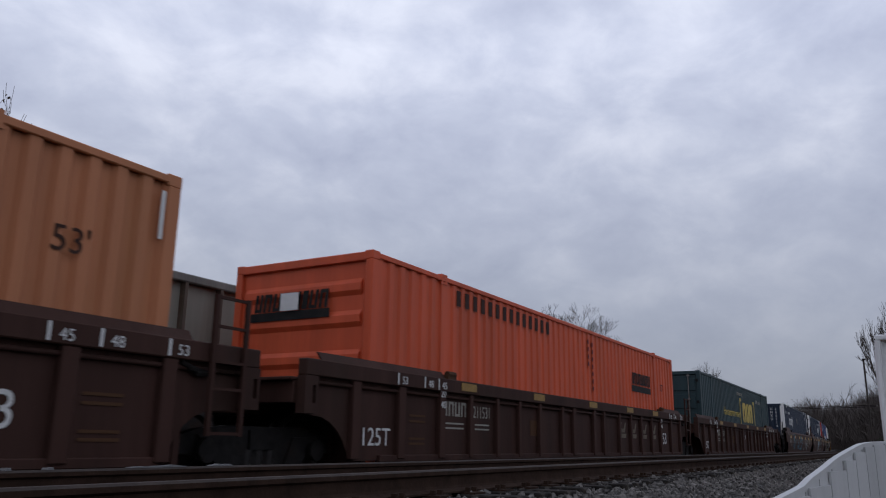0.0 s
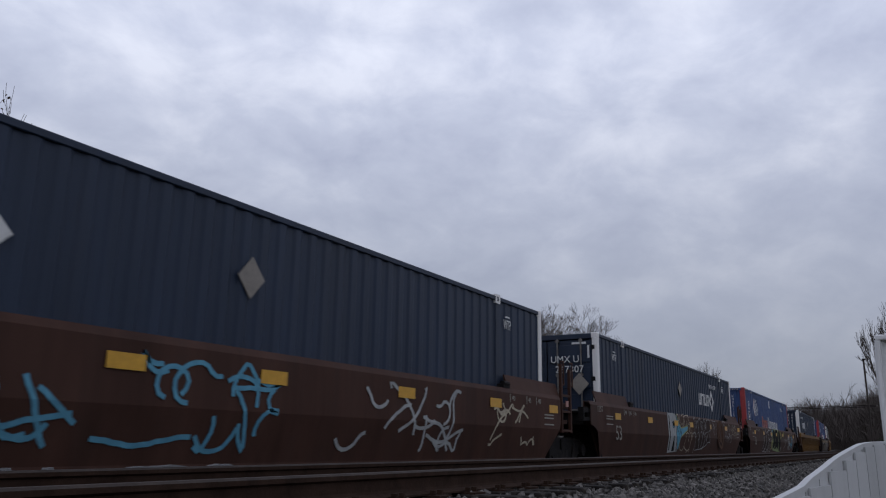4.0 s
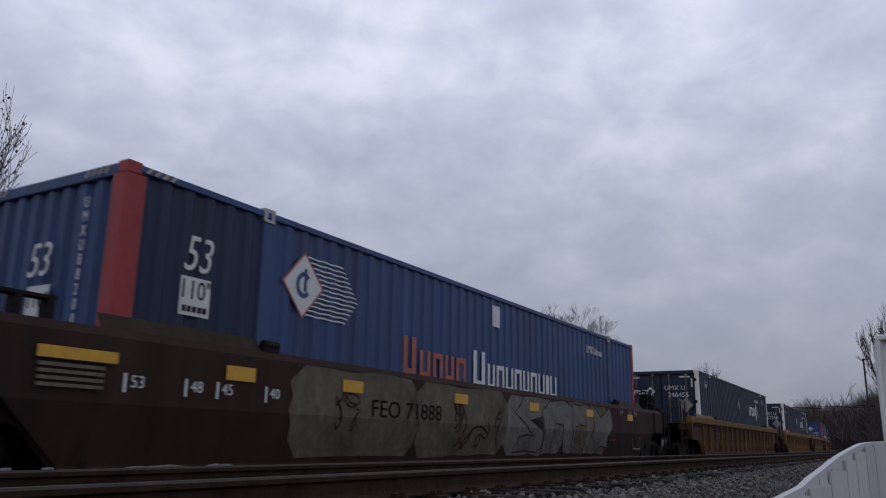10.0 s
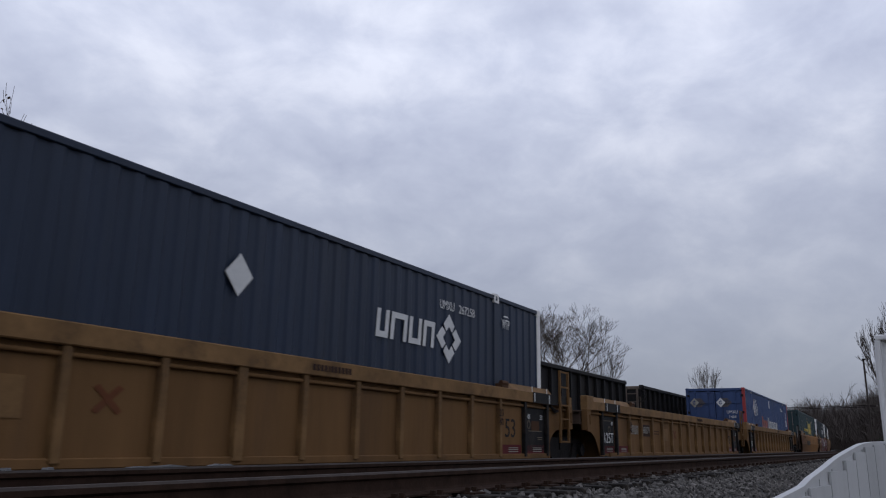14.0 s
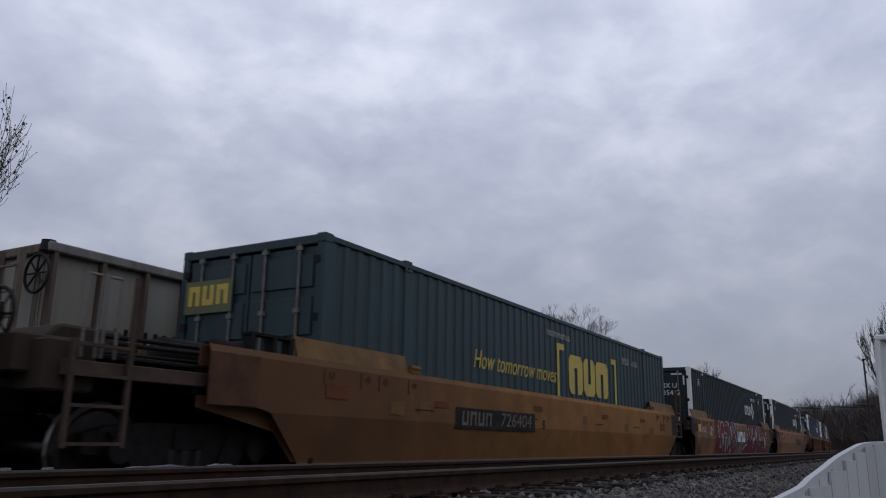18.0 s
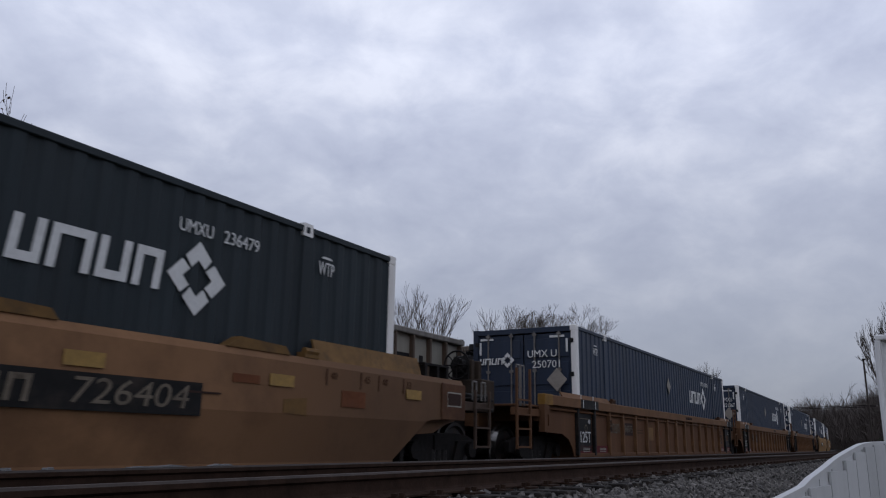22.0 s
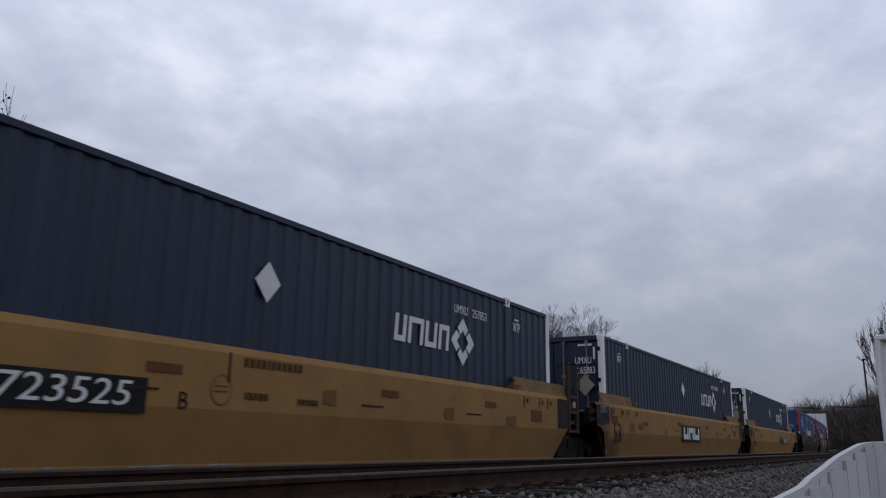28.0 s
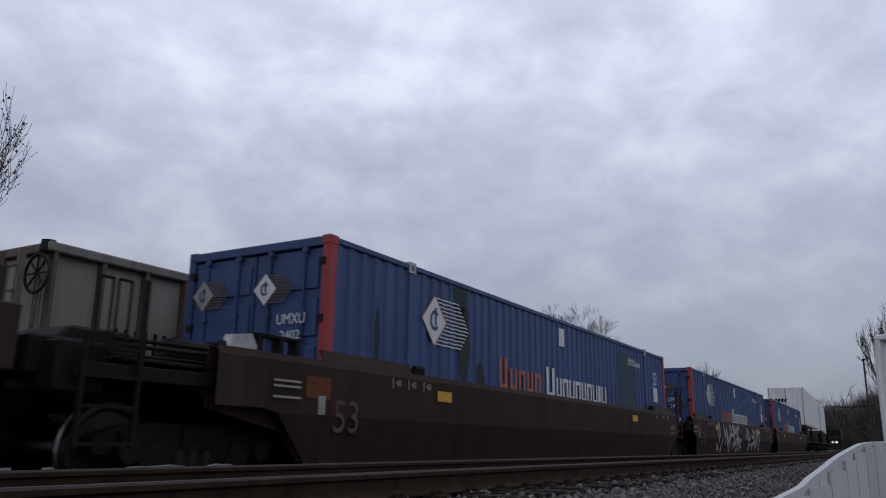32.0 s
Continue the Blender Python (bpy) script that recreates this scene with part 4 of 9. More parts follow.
def green_marks(c):
    y = M["yellow_letter"]
    write("How tomorrow moves", 0.46, y, c, -2.2, NEAR, 1.66, squeeze=0.84, lean=0.3)
    shape_part("logo", "cbl", lambda bm: flat(bm, [(-0.06, -0.6), (0.06, -0.6), (0.06, 0.47), (0.34, 0.47), (0.34, 0.6), (-0.06, 0.6)]), y, c, -0.24, NEAR, 1.76, label="yellow bracket")
    shape_part("logo", "cbr", lambda bm: flat(bm, [(-0.06, 0.47), (-0.06, -0.6), (0.06, -0.6), (0.06, 0.6), (-0.30, 0.6), (-0.30, 0.47)]), y, c, 3.52, NEAR, 1.76, label="yellow bracket")
    for i, x in enumerate((0.78, 1.64, 2.50)):
        def block(bm, i=i):
            w, h = (0.42, 0.37, 0.43)[i], 0.42
            k, n = 0.12, 0.09
            # a chamfered block, slotted from below or above in turn
            if i == 1:
                flat(bm, [(-w, -h + k), (-w + k, -h), (w - k, -h), (w, -h + k), (w, h - k), (w - k, h), (n, h), (n, -h * 0.35), (-n, -h * 0.35), (-n, h), (-w + k, h), (-w, h - k)])
            else:
                flat(bm, [(-w, -h + k), (-w + k, -h), (-n, -h), (-n, h * 0.35), (n, h * 0.35), (n, -h), (w - k, -h), (w, -h + k), (w, h - k), (w - k, h), (-w + k, h), (-w, h - k)])
        shape_part("logo", "cmark%d" % i, block, y, c, x, NEAR, 1.77, label="plain slotted yellow block of a painted mark")
    shape_part("lettering", "cpref", lambda bm: hollow_bars(bm, [0.10, 0.11, 0.11, 0.10], 0.17, 0.04, 0.03), M["dull_letter"], c, 4.4, NEAR, 2.40)
    write("631586", 0.20, M["dull_letter"], c, 5.15, NEAR, 2.38)
    shape_part("lettering", "curl", lambda bm: hollow_bars(bm, [0.09] * 10, 0.12, 0.04, 0.03), M["dull_letter"], c, -0.2, NEAR, 2.52)
    xe = -HALF + 0.07 - 0.03 - 0.07
    shape_part("logo", "cpatch", square(0.90, 0.46), M["dull_lime"], c, xe, 0.70, 2.20, LEAD, "dull yellow green painted panel")
    for i, x in enumerate((0.27, 0.0, -0.27)):
        shape_part("logo", "cmark_s%d" % (i % 2), lambda bm: flat(bm, [(-0.11, -0.14), (-0.03, -0.14), (-0.03, 0.06), (0.03, 0.06), (0.03, -0.14), (0.11, -0.14), (0.11, 0.14), (-0.11, 0.14)] if i % 2 == 0 else [(-0.11, -0.14), (0.11, -0.14), (0.11, 0.14), (0.03, 0.14), (0.03, -0.06), (-0.03, -0.06), (-0.03, 0.14), (-0.11, 0.14)]), y, c, xe - 0.006, 0.70 + x, 2.22, LEAD, "plain slotted yellow block")


def orange_marks(c):
    d = M["black"]
    shape_part("logo", "oname", lambda bm: hollow_bars(bm, [0.15, 0.16, 0.16, 0.16, 0.15, 0.08, 0.16, 0.15, 0.16], 0.30, 0.04, 0.055, 0.015), d, c, 4.72, NEAR, 2.03, label="plain dark frames of a company name")
    shape_part("logo", "oband", square(1.75, 0.16), d, c, 4.70, NEAR, 1.76)
    for i in range(7):
        shape_part("lettering", "overt", square(0.075, 0.10), M["soot_red"], c, 0.82, NEAR, 2.56 - 0.17 * i)
    for i in range(4):
        shape_part("lettering", "overt", None, M["soot_red"], c, 0.55, NEAR, 2.60 - 0.17 * i)
    write("53'", 0.28, M["soot_red"], c, 6.75, NEAR, 1.93)
    xe = -HALF - 0.0
    shape_part("logo", "oname_e", lambda bm: hollow_bars(bm, [0.14, 0.15, 0.15, 0.15, 0.15, 0.1, 0.15, 0.15], 0.27, 0.035, 0.05, 0.015), d, c, xe, 0.16, 2.27, LEAD, "plain dark frames of a company name")
    shape_part("logo", "oband_e", square(1.5, 0.13), d, c, xe, 0.18, 2.06, LEAD)
    shape_part("placard", "olabel_e", square(0.34, 0.26), M["letter"], c, xe - 0.03, 0.16, 2.26, LEAD, "torn white sticker")
    for i in range(14):
        shape_part("lettering", "ogrid", square(0.14, 0.26), M["car_brown"], c, -5.6 + 0.29 * i, NEAR, 2.60, label="dark stencil patch")


# ---- well car ----
def truck(parent, x):
    """A two-axle freight truck centred at x: side frames, springs, bolster and two wheelsets."""
    t = new("truck")
    t.parent = parent
    t.matrix_basis = Matrix.Translation((x, 0, 0))
    R = 0.457

    def frame_(bm, sy):
        y = sy * 1.0
        outline = [(-1.22, 0.42), (-1.22, 0.60), (-0.95, 0.68), (-0.55, 0.72), (0.55, 0.72), (0.95, 0.68), (1.22, 0.60), (1.22, 0.42), (0.75, 0.40), (0.45, 0.14), (-0.45, 0.14), (-0.75, 0.40)]
        prism(bm, outline, y - 0.05, y + 0.05)
        for sx in (-1, 1):
            prism(bm, [(sx * 0.98, 0.62), (sx * 0.52, 0.60), (sx * 0.34, 0.18), (sx * 0.56, 0.16)], y - 0.09, y + 0.09)
            tube(bm, (sx * 0.89, y - 0.1, R), (sx * 0.89, y + sy * 0.17, R), 0.13, n=12)
        box(bm, -0.34, 0.34, y - 0.1, y + 0.1, 0.12, 0.2)
    for sy in (-1, 1):
        put("side_frame", "truckframe%d" % sy, lambda bm: frame_(bm, sy), M["grime"], t)

        for k in (-0.18, 0.0, 0.18):
            put("spring", "truckspring", lambda bm: tube(bm, (0, 0, 0.2), (0, 0, 0.47), 0.07, n=8), M["wheel"], t, Matrix.Translation((k, sy * 1.0, 0)))
    put("bolster", "bolster", lambda bm: (box(bm, -0.2, 0.2, -1.08, 1.08, 0.46, 0.68), tube(bm, (0, 0, 0.66), (0, 0, 0.86), 0.2, n=14)), M["grime"], t)
    sets = []
    for sx in (-0.89, 0.89):
        w = new("wheelset", mesh_of("axle", lambda bm: tube(bm, (0, -1.12, 0), (0, 1.12, 0), 0.085, n=12), M["wheel"], True))
        w.parent = t
        w.matrix_basis = Matrix.Translation((sx, 0, R))
        sets.append((w, sx, R))
    return sets


def wheel_mesh(bm, sy):
    """A cast wheel: tread, flange, rim, dished web and hub, turned about the axle."""
    prof = [(0.09, 0.62), (0.15, 0.64), (0.20, 0.70), (0.36, 0.72), (0.385, 0.68), (0.40, 0.685), (0.482, 0.690), (0.482, 0.715), (0.459, 0.73), (0.452, 0.83), (0.40, 0.835), (0.36, 0.80), (0.20, 0.80), (0.15, 0.84), (0.09, 0.85)]
    n = 28
    rows = [[bm.verts.new((r * math.cos(6.28318 * i / n), sy * y, r * math.sin(6.28318 * i / n))) for r, y in prof] for i in range(n)]
    for i in range(n):
        for j in range(len(prof) - 1):
            bm.faces.new((rows[i][j], rows[(i + 1) % n][j], rows[(i + 1) % n][j + 1], rows[i][j + 1]))


WHEELSETS = []


def add_wheels(sets):
    for w, sx, r in sets:
        for sy in (-1, 1):
            if ("wheel", sy) not in MESHES:
                me = mesh_of(("wheelm%d" % sy), lambda bm: wheel_mesh(bm, sy), M["wheel"], False)
                me.materials.append(M["tread"])
                for p in me.polygons:
                    if p.center.length and 0.44 < math.hypot(p.center.x, p.center.z) < 0.475 and abs(p.center.y) > 0.72:
                        p.material_index = 1
                MESHES[("wheel", sy)] = me
            ob = new("wheel", MESHES[("wheel", sy)])
            # wheel and axle turn as one
            ob.parent = w
        WHEELSETS.append((w, sx, r))


TOPZ, BOT = 1.52, 0.33
EDGE = 1.50


# how far each end of a car reaches past the container: (style, kind of end, -1 front or 1 rear)
REACH = {("smooth", "C", -1): 1.95, ("smooth", "C", 1): 1.70, ("smooth", "A", -1): 1.15, ("smooth", "A", 1): 0.44,
         ("ribbed", "C", -1): 2.30, ("ribbed", "C", 1): 1.65, ("ribbed", "A", -1): 1.52, ("ribbed", "A", 1): 1.12}
# lower edge of each end, over the truck: (distance past the container, height)
ARCH = {("smooth", "C", -1): [(0.10, BOT), (0.46, BOT), (0.80, 0.66), (1.40, 0.78), (1.95, 0.88)],
        ("smooth", "C", 1): [(-0.35, BOT), (-0.06, BOT), (0.36, 0.67), (1.04, 0.71), (1.42, 0.84), (1.70, 0.90)],
        ("smooth", "A", -1): [(-0.05, BOT), (0.28, BOT), (0.70, 0.86), (0.90, 0.98), (1.15, 1.03)],
        ("smooth", "A", 1): [(-0.35, BOT), (-0.08, BOT), (0.36, 0.80), (0.42, 0.92), (0.44, 0.97)],
        ("ribbed", "C", -1): [(0.25, BOT), (0.55, BOT), (0.66, 0.52), (0.86, 0.68), (1.2, 0.78), (2.30, 0.80)],
        ("ribbed", "C", 1): [(0.0, BOT), (0.25, BOT), (0.36, 0.52), (0.56, 0.68), (0.9, 0.78), (1.65, 0.80)],
        ("ribbed", "A", -1): [(0.48, BOT), (0.56, 0.44), (0.66, 0.58), (0.78, 0.70), (0.92, 0.79), (1.09, 0.85), (1.52, 0.88)],
        ("ribbed", "A", 1): [(0.0, BOT), (0.04, 0.44), (0.11, 0.58), (0.21, 0.70), (0.34, 0.79), (0.50, 0.85), (1.12, 0.88)]}


def side_outline(front, rear, style):
    """Outline of one side plate in x and z, with the cut-outs over the trucks."""
    def end(kind, sgn):
        top = TOPZ if style == "smooth" else TOPZ - 0.2
        return [(sgn * (HALF + d), z) for d, z in ARCH[style, kind, sgn]] + [(sgn * (HALF + REACH[style, kind, sgn]), top)]
    return end(front, -1) + end(rear, 1)[::-1]


MARKED = [False]


def well_car(front, rear, style, paint, chord, label, ends=None):
    c = tagged(new("well_car"), label, "freight car", group="well cars of the container train")
    k = "%s%s%s%s" % (style, front, rear, paint.name)
    dark = ends or paint
    lenf = HALF + REACH[style, front, -1]
    lenr = HALF + REACH[style, rear, 1]
    ochre = style == "ribbed" and paint is not M["car_brown"]
    end_paint = dark if style == "smooth" else M["car_dark"] if paint is M["car_ochre"] else M["dirty_ladder"] if paint is M["car_gold"] else paint
    outline = side_outline(front, rear, style)
    for sy in (-1, 1):
        if style == "ribbed":
            def sheet(bm):
                prism(bm, outline, sy * 1.385, sy * 1.405)
            put("side_sheet", k + "sheet%d" % sy, sheet, paint, c)

            def chord_(bm):
                box(bm, -lenf, lenr, min(sy * 1.36, sy * EDGE), max(sy * 1.36, sy * EDGE), TOPZ - 0.2, TOPZ)
            put("top_chord", k + "chord%d" % sy, chord_, chord, c, bevel=0.012)

            def pipe(bm):
                tube(bm, (-lenf + 0.2, sy * 1.435, TOPZ - 0.27), (lenr - 0.2, sy * 1.435, TOPZ - 0.27), 0.025, n=8)
            put("side_pipe", k + "pipe%d" % sy, pipe, paint, c, smooth=True)

            def bottom(bm):
                box(bm, -HALF + 0.1 if front == "A" else -HALF - 0.4, HALF - 0.1 if rear == "A" else HALF + 0.4, min(sy * 1.36, sy * 1.46), max(sy * 1.36, sy * 1.46), BOT - 0.02, BOT + 0.07)
            put("bottom_sill", k + "bottom%d" % sy, bottom, paint, c, bevel=0.01)
            # posts stand in pairs either side of a point just ahead of the middle
            steps = [0.62, 1.27, 2.41, 3.33, 4.22, 5.19, 6.11, 7.22, 8.28]
            line = [-q for q in steps] + steps
            if ochre:
                line = [1.03 * q for q in range(-8, 9)]
            for i, d in enumerate(sorted(line)):
                x = d - 0.275
                black = ochre and abs(d) > 7 and MARKED[0] and not (front == "C" and d < 0 and paint is M["car_gold"])
                wide = (0.07 if abs(d) < 0.5 else 0.045) if ochre else 0.085 if abs(d) > 6 or abs(d) < 0.7 else 0.055

                def rib(bm, wide=wide):
                    prism(bm, [(-wide, BOT + 0.02), (wide, BOT + 0.02), (wide, TOPZ - 0.2), (-wide, TOPZ - 0.2)], min(sy * 1.40, sy * 1.485), max(sy * 1.40, sy * 1.485))
                put("side_post", "%srib%d%.3f%s" % (paint.name, sy, wide, black), rib, M["black"] if black else chord, c, Matrix.Translation((x, 0, 0)), bevel=0.01)
        else:
            def skin(bm):
                # the flank stands upright above a crease and draws in below it
                prism(bm, outline, sy * 1.33, sy * 1.345)
                xs0, xs1 = -lenf, lenr
                rows = []
                bend = {("C", -1): 1.02, ("C", 1): 0.60, ("A", -1): 0.70, ("A", 1): 0.38}
                foot = {("C", -1): 0.40, ("C", 1): -0.06, ("A", -1): 0.28, ("A", 1): -0.08}
                for z, y in ((0.86, 1.50), (1.44, EDGE), (TOPZ, 1.46), (TOPZ, 1.36)):
                    f = -HALF - bend[front, -1] if z < 1 else xs0
                    r = HALF + bend[rear, 1] if z < 1 else xs1
                    rows.append([bm.verts.new((f, sy * y, z)), bm.verts.new((r, sy * y, z))])
                low = [bm.verts.new((-HALF - foot[front, -1], sy * 1.37, BOT)), bm.verts.new((HALF + foot[rear, 1], sy * 1.37, BOT))]
                lip = [bm.verts.new((v.co.x, sy * 1.372, BOT - 0.03)) for v in low]
                allr = [lip, low] + rows
                for r0, r1 in zip(allr, allr[1:]):
                    bm.faces.new((r0[0], r0[1], r1[1], r1[0]))
                for sgn, i, kind in ((-1, 0, front), (1, 1, rear)):
                    e1 = sgn * (HALF + (bend[kind, sgn] + (0.2 if (kind, sgn) != ("A", 1) else 0.05)))
                    top = rows[1][i]
                    p1 = bm.verts.new((e1, sy * EDGE, 0.90 if kind == "C" else 0.97))
                    p2 = bm.verts.new((top.co.x, sy * EDGE, 0.91 if kind == "C" else 1.0))
                    bm.faces.new((rows[0][i], p1, p2, top))
            put("side_sheet", k + "skin%d" % sy, skin, paint, c)
        for sgn, kind in ((-1, front), (1, rear)):
            # sloped container guide along the top edge at each end
            def guide(bm):
                up = (0.14 if paint is M["car_dark"] else 0.25) if style == "smooth" else 0.11
                out = (0.15 if paint is M["car_dark"] else 0.55) if style == "smooth" else 0.22 if sgn > 0 and kind == "A" else 0.75 if sgn > 0 else 1.15
                x0, x1 = sorted((sgn * (HALF + out), sgn * (HALF - 1.85)))
                a = [(x0, sy * 1.44, TOPZ - 0.02), (x1, sy * 1.44, TOPZ - 0.02), (x1, sy * 1.35, TOPZ + up), (x0, sy * 1.35, TOPZ + up)]
                b = [(x, y - sy * 0.03, z) for x, y, z in a]
                va, vb = [bm.verts.new(p) for p in a], [bm.verts.new(p) for p in b]
                bm.faces.new(va)
                bm.faces.new(vb[::-1])
                for i in range(4):
                    bm.faces.new((va[i], va[(i + 1) % 4], vb[(i + 1) % 4], vb[i]))
            # smooth yellow cars: shade on the sloping guide is painted as darker chord paint
            put("container_guide", k + "guide%d%d" % (sy, sgn), guide, chord if style == "ribbed" else (M["sooty_panel"] if paint is M["car_dark"] else paint if paint is M["car_red"] else M["chord_yellow"]), c)

            def lockpad(bm):
                x = sgn * (HALF - 1.98)
                box(bm, x - 0.13, x + 0.13, min(sy * 1.34, sy * 1.47), max(sy * 1.34, sy * 1.47), TOPZ + 0.002, TOPZ + 0.07)
                tube(bm, (x - 0.12, sy * 1.44, TOPZ + 0.08), (x + 0.12, sy * 1.44, TOPZ + 0.08), 0.045, n=8)
            put("container_lock", k + "lock%d%d" % (sy, sgn), lockpad, M["chord_yellow"] if paint in (M["car_tan"], M["car_dusk"], M["car_yellow"]) else dark if style == "smooth" else M["car_ochre"], c)
            if style == "ribbed":
                def endpost(bm):
                    x = sgn * (HALF + REACH[style, kind, sgn] - 0.11)
                    y0, y1 = min(sy * 1.37, sy * EDGE), max(sy * 1.37, sy * EDGE)
                    z0 = 0.80 if kind == "C" else 0.88
                    # a post with an upright slot through its face
                    for a, b, c0, c1 in ((-0.12, 0.02, z0, TOPZ - 0.2), (0.08, 0.12, z0, TOPZ - 0.2), (0.02, 0.08, z0, z0 + 0.12), (0.02, 0.08, z0 + 0.33, TOPZ - 0.2)):
                        box(bm, x + a, x + b, y0, y1, c0, c1)
                put("end_post", k + "endpost%d%d" % (sy, sgn), endpost, paint, c)
                if ochre and sgn < 0 or ochre and kind == "C":
                    def tip(bm):
                        x0, x1 = sorted((sgn * (HALF + REACH[style, kind, sgn] + 0.004), sgn * (HALF + REACH[style, kind, sgn] - 0.42)))
                        box(bm, x0, x1, min(sy * 1.35, sy * (EDGE + 0.004)), max(sy * 1.35, sy * (EDGE + 0.004)), TOPZ - 0.21, TOPZ + (0.10 if kind == "A" else 0.004))
                    put("chord_tip", k + "tip%d%d" % (sy, sgn), tip, M["tip_yellow"] if kind == "C" else chord, c, label="newer yellow painted chord end" if kind == "C" else "", bevel=0.01)
            elif kind == "C":
                # a flat plate set on the flank over the truck, and a slotted bracket above it
                def plate(bm):
                    x0, x1 = sorted((sgn * (HALF + REACH[style, kind, sgn] + 0.02), sgn * (HALF + REACH[style, kind, sgn] - 0.70)))
                    box(bm, x0, x1, min(sy * EDGE, sy * (EDGE + 0.03)), max(sy * EDGE, sy * (EDGE + 0.03)), 0.90, 1.45)
                put("end_plate", k + "endplate%d%d" % (sy, sgn), plate, M["car_rusty"] if paint in (M["car_tan"], M["car_dusk"]) else M["sooty_panel"] if paint is M["car_dark"] and sgn < 0 else paint, c, bevel=0.012)

                def slot(bm):
                    x0, x1 = sorted((sgn * (HALF + 0.62), sgn * (HALF + 1.35)))
                    y0, y1 = min(sy * 1.30, sy * 1.44), max(sy * 1.30, sy * 1.44)
                    box(bm, x0, x1, y0, y1, TOPZ + 0.17, TOPZ + 0.20)
                    for x in (x0 + 0.02, (x0 + x1) / 2, x1 - 0.08):
                        box(bm, x, x + 0.06, y0, y1, TOPZ, TOPZ + 0.17)
                put("slotted_bracket", k + "slot%d%d" % (sy, sgn), slot, dark, c)
    if style == "smooth" and paint in (M["car_tan"], M["car_yellow"], M["car_dusk"]):
        for sgn, kind in ((-1, front), (1, rear)):
            if kind == "A":
                pts = [(0.30, 1.07), (0.62, 1.04), (0.80, 1.00), (1.16, 1.04), (1.16, 1.46), (0.30, 1.46)] if sgn < 0 else [(-0.12, 0.88), (0.36, 0.88), (0.445, 0.98), (0.445, 1.46), (-0.12, 1.46)]
                put("end_panel", "%sendpanel%d" % (paint.name, sgn), lambda bm: prism(bm, [(sgn * (HALF + x), z) for x, z in pts], -EDGE - 0.004, -EDGE + 0.004), M["sooty_panel"] if paint is not M["car_yellow"] else M["black"], c, label="sooty dark end panel")
    # well floor, cross bearers and the end bulkheads
    put("well_floor", "wellfloor" + paint.name, lambda bm: [box(bm, x - 0.25, x + 0.25, -1.38, 1.38, 0.20, 0.28) for x in (-7.6, -5.9, -2, 2, 5.9, 7.6)] + [box(bm, -HALF, HALF, -1.38, -1.15, 0.22, 0.28), box(bm, -HALF, HALF, 1.15, 1.38, 0.22, 0.28)], M["grime"], c)
    for sgn, kind, ln in ((-1, front, lenf), (1, rear, lenr)):
        def bulkhead(bm):
            x0, x1 = sorted((sgn * (HALF + 0.12), sgn * (HALF + 0.2)))
            box(bm, x0, x1, -1.38, 1.38, 0.28, 1.30)
            for y in (-0.9, -0.3, 0.3, 0.9):
                box(bm, min(x0, x0 + sgn * 0.1), max(x1, x1 + sgn * 0.1), y - 0.04, y + 0.04, 0.4, 1.28)
        put("bulkhead", k + "bulk%d" % sgn, bulkhead, dark, c)

        def deck(bm):
            far = HALF + 3.05 if kind == "C" else ln + 0.12
            x0, x1 = sorted((sgn * (HALF + 0.2), sgn * far))
            box(bm, x0, x1, -1.36, 1.36, 1.26, 1.30)

        def draft(bm):
            x0, x1 = sorted((sgn * (HALF + 0.2), sgn * (HALF + 3.0 if kind == "C" else ln + 0.12)))
            box(bm, x0, x1, -0.42, 0.42, 0.88, 1.258)

        def beam(bm):
            xe0, xe1 = sorted((sgn * (ln - 0.12), sgn * (ln + 0.05)))
            box(bm, xe0, xe1, -1.35, 1.35, 1.0, 1.256)
        for nm, fn in (("end_platform", deck), ("draft_sill", draft), ("end_beam", beam)):
            put(nm, k + nm + str(sgn), fn, end_paint, c, bevel=0.008)
        if kind == "C":
            def coupler(bm):
                x0, x1 = sorted((sgn * (HALF + 2.6), sgn * (HALF + 3.45)))
                box(bm, x0, x1, -0.13, 0.13, 0.80, 1.02)
                x0, x1 = sorted((sgn * (HALF + 3.40), sgn * (HALF + 3.69)))
                prism(bm, [(x0, 0.70), (x1, 0.76), (x1, 1.08), (x0, 1.12)], -0.24 if sgn < 0 else -0.02, 0.02 if sgn < 0 else 0.24)
                tube(bm, (sgn * (HALF + 3.3), -0.05, 0.78), (sgn * (HALF + 3.62), -0.15, 0.55), 0.03, n=6)
            put("coupler", k + "coup%d" % sgn, coupler, M["grime"], c)

            for sy in (-1, 1):
                # the ladders: tall ones at the front, short ones with hoops at the rear
                lx, lw = (HALF + 2.86, 0.58) if sgn < 0 else (HALF + (2.22 if style == "smooth" else 2.32), 0.50)
                lm = M["dirty_ladder"] if style == "smooth" and paint not in (M["car_dark"], M["car_red"]) else end_paint
                a, b = sorted((sgn * (ln - 0.1), sgn * (lx + lw + 0.03)))
                arm = put("ladder_bracket", "%slbr%d%d%.2f" % (k, sgn, sy, ln), lambda bm: box(bm, a, b, sy * 1.36 - 0.04, sy * 1.36 + 0.04, 1.08, 1.22), lm, c, bevel=0.008)
                tops = (1.42, 1.42) if sgn > 0 else (2.02, 1.40) if style == "smooth" else (1.94, 1.92)
                for dx, top in zip((0.0, lw), tops):
                    put("ladder_stile", "%sstile%.2f" % (lm.name, top), lambda bm: box(bm, -0.022, 0.022, -0.02, 0.02, 0.48, top), lm, arm, Matrix.Translation((sgn * (lx + dx), sy * 1.44, 0)))
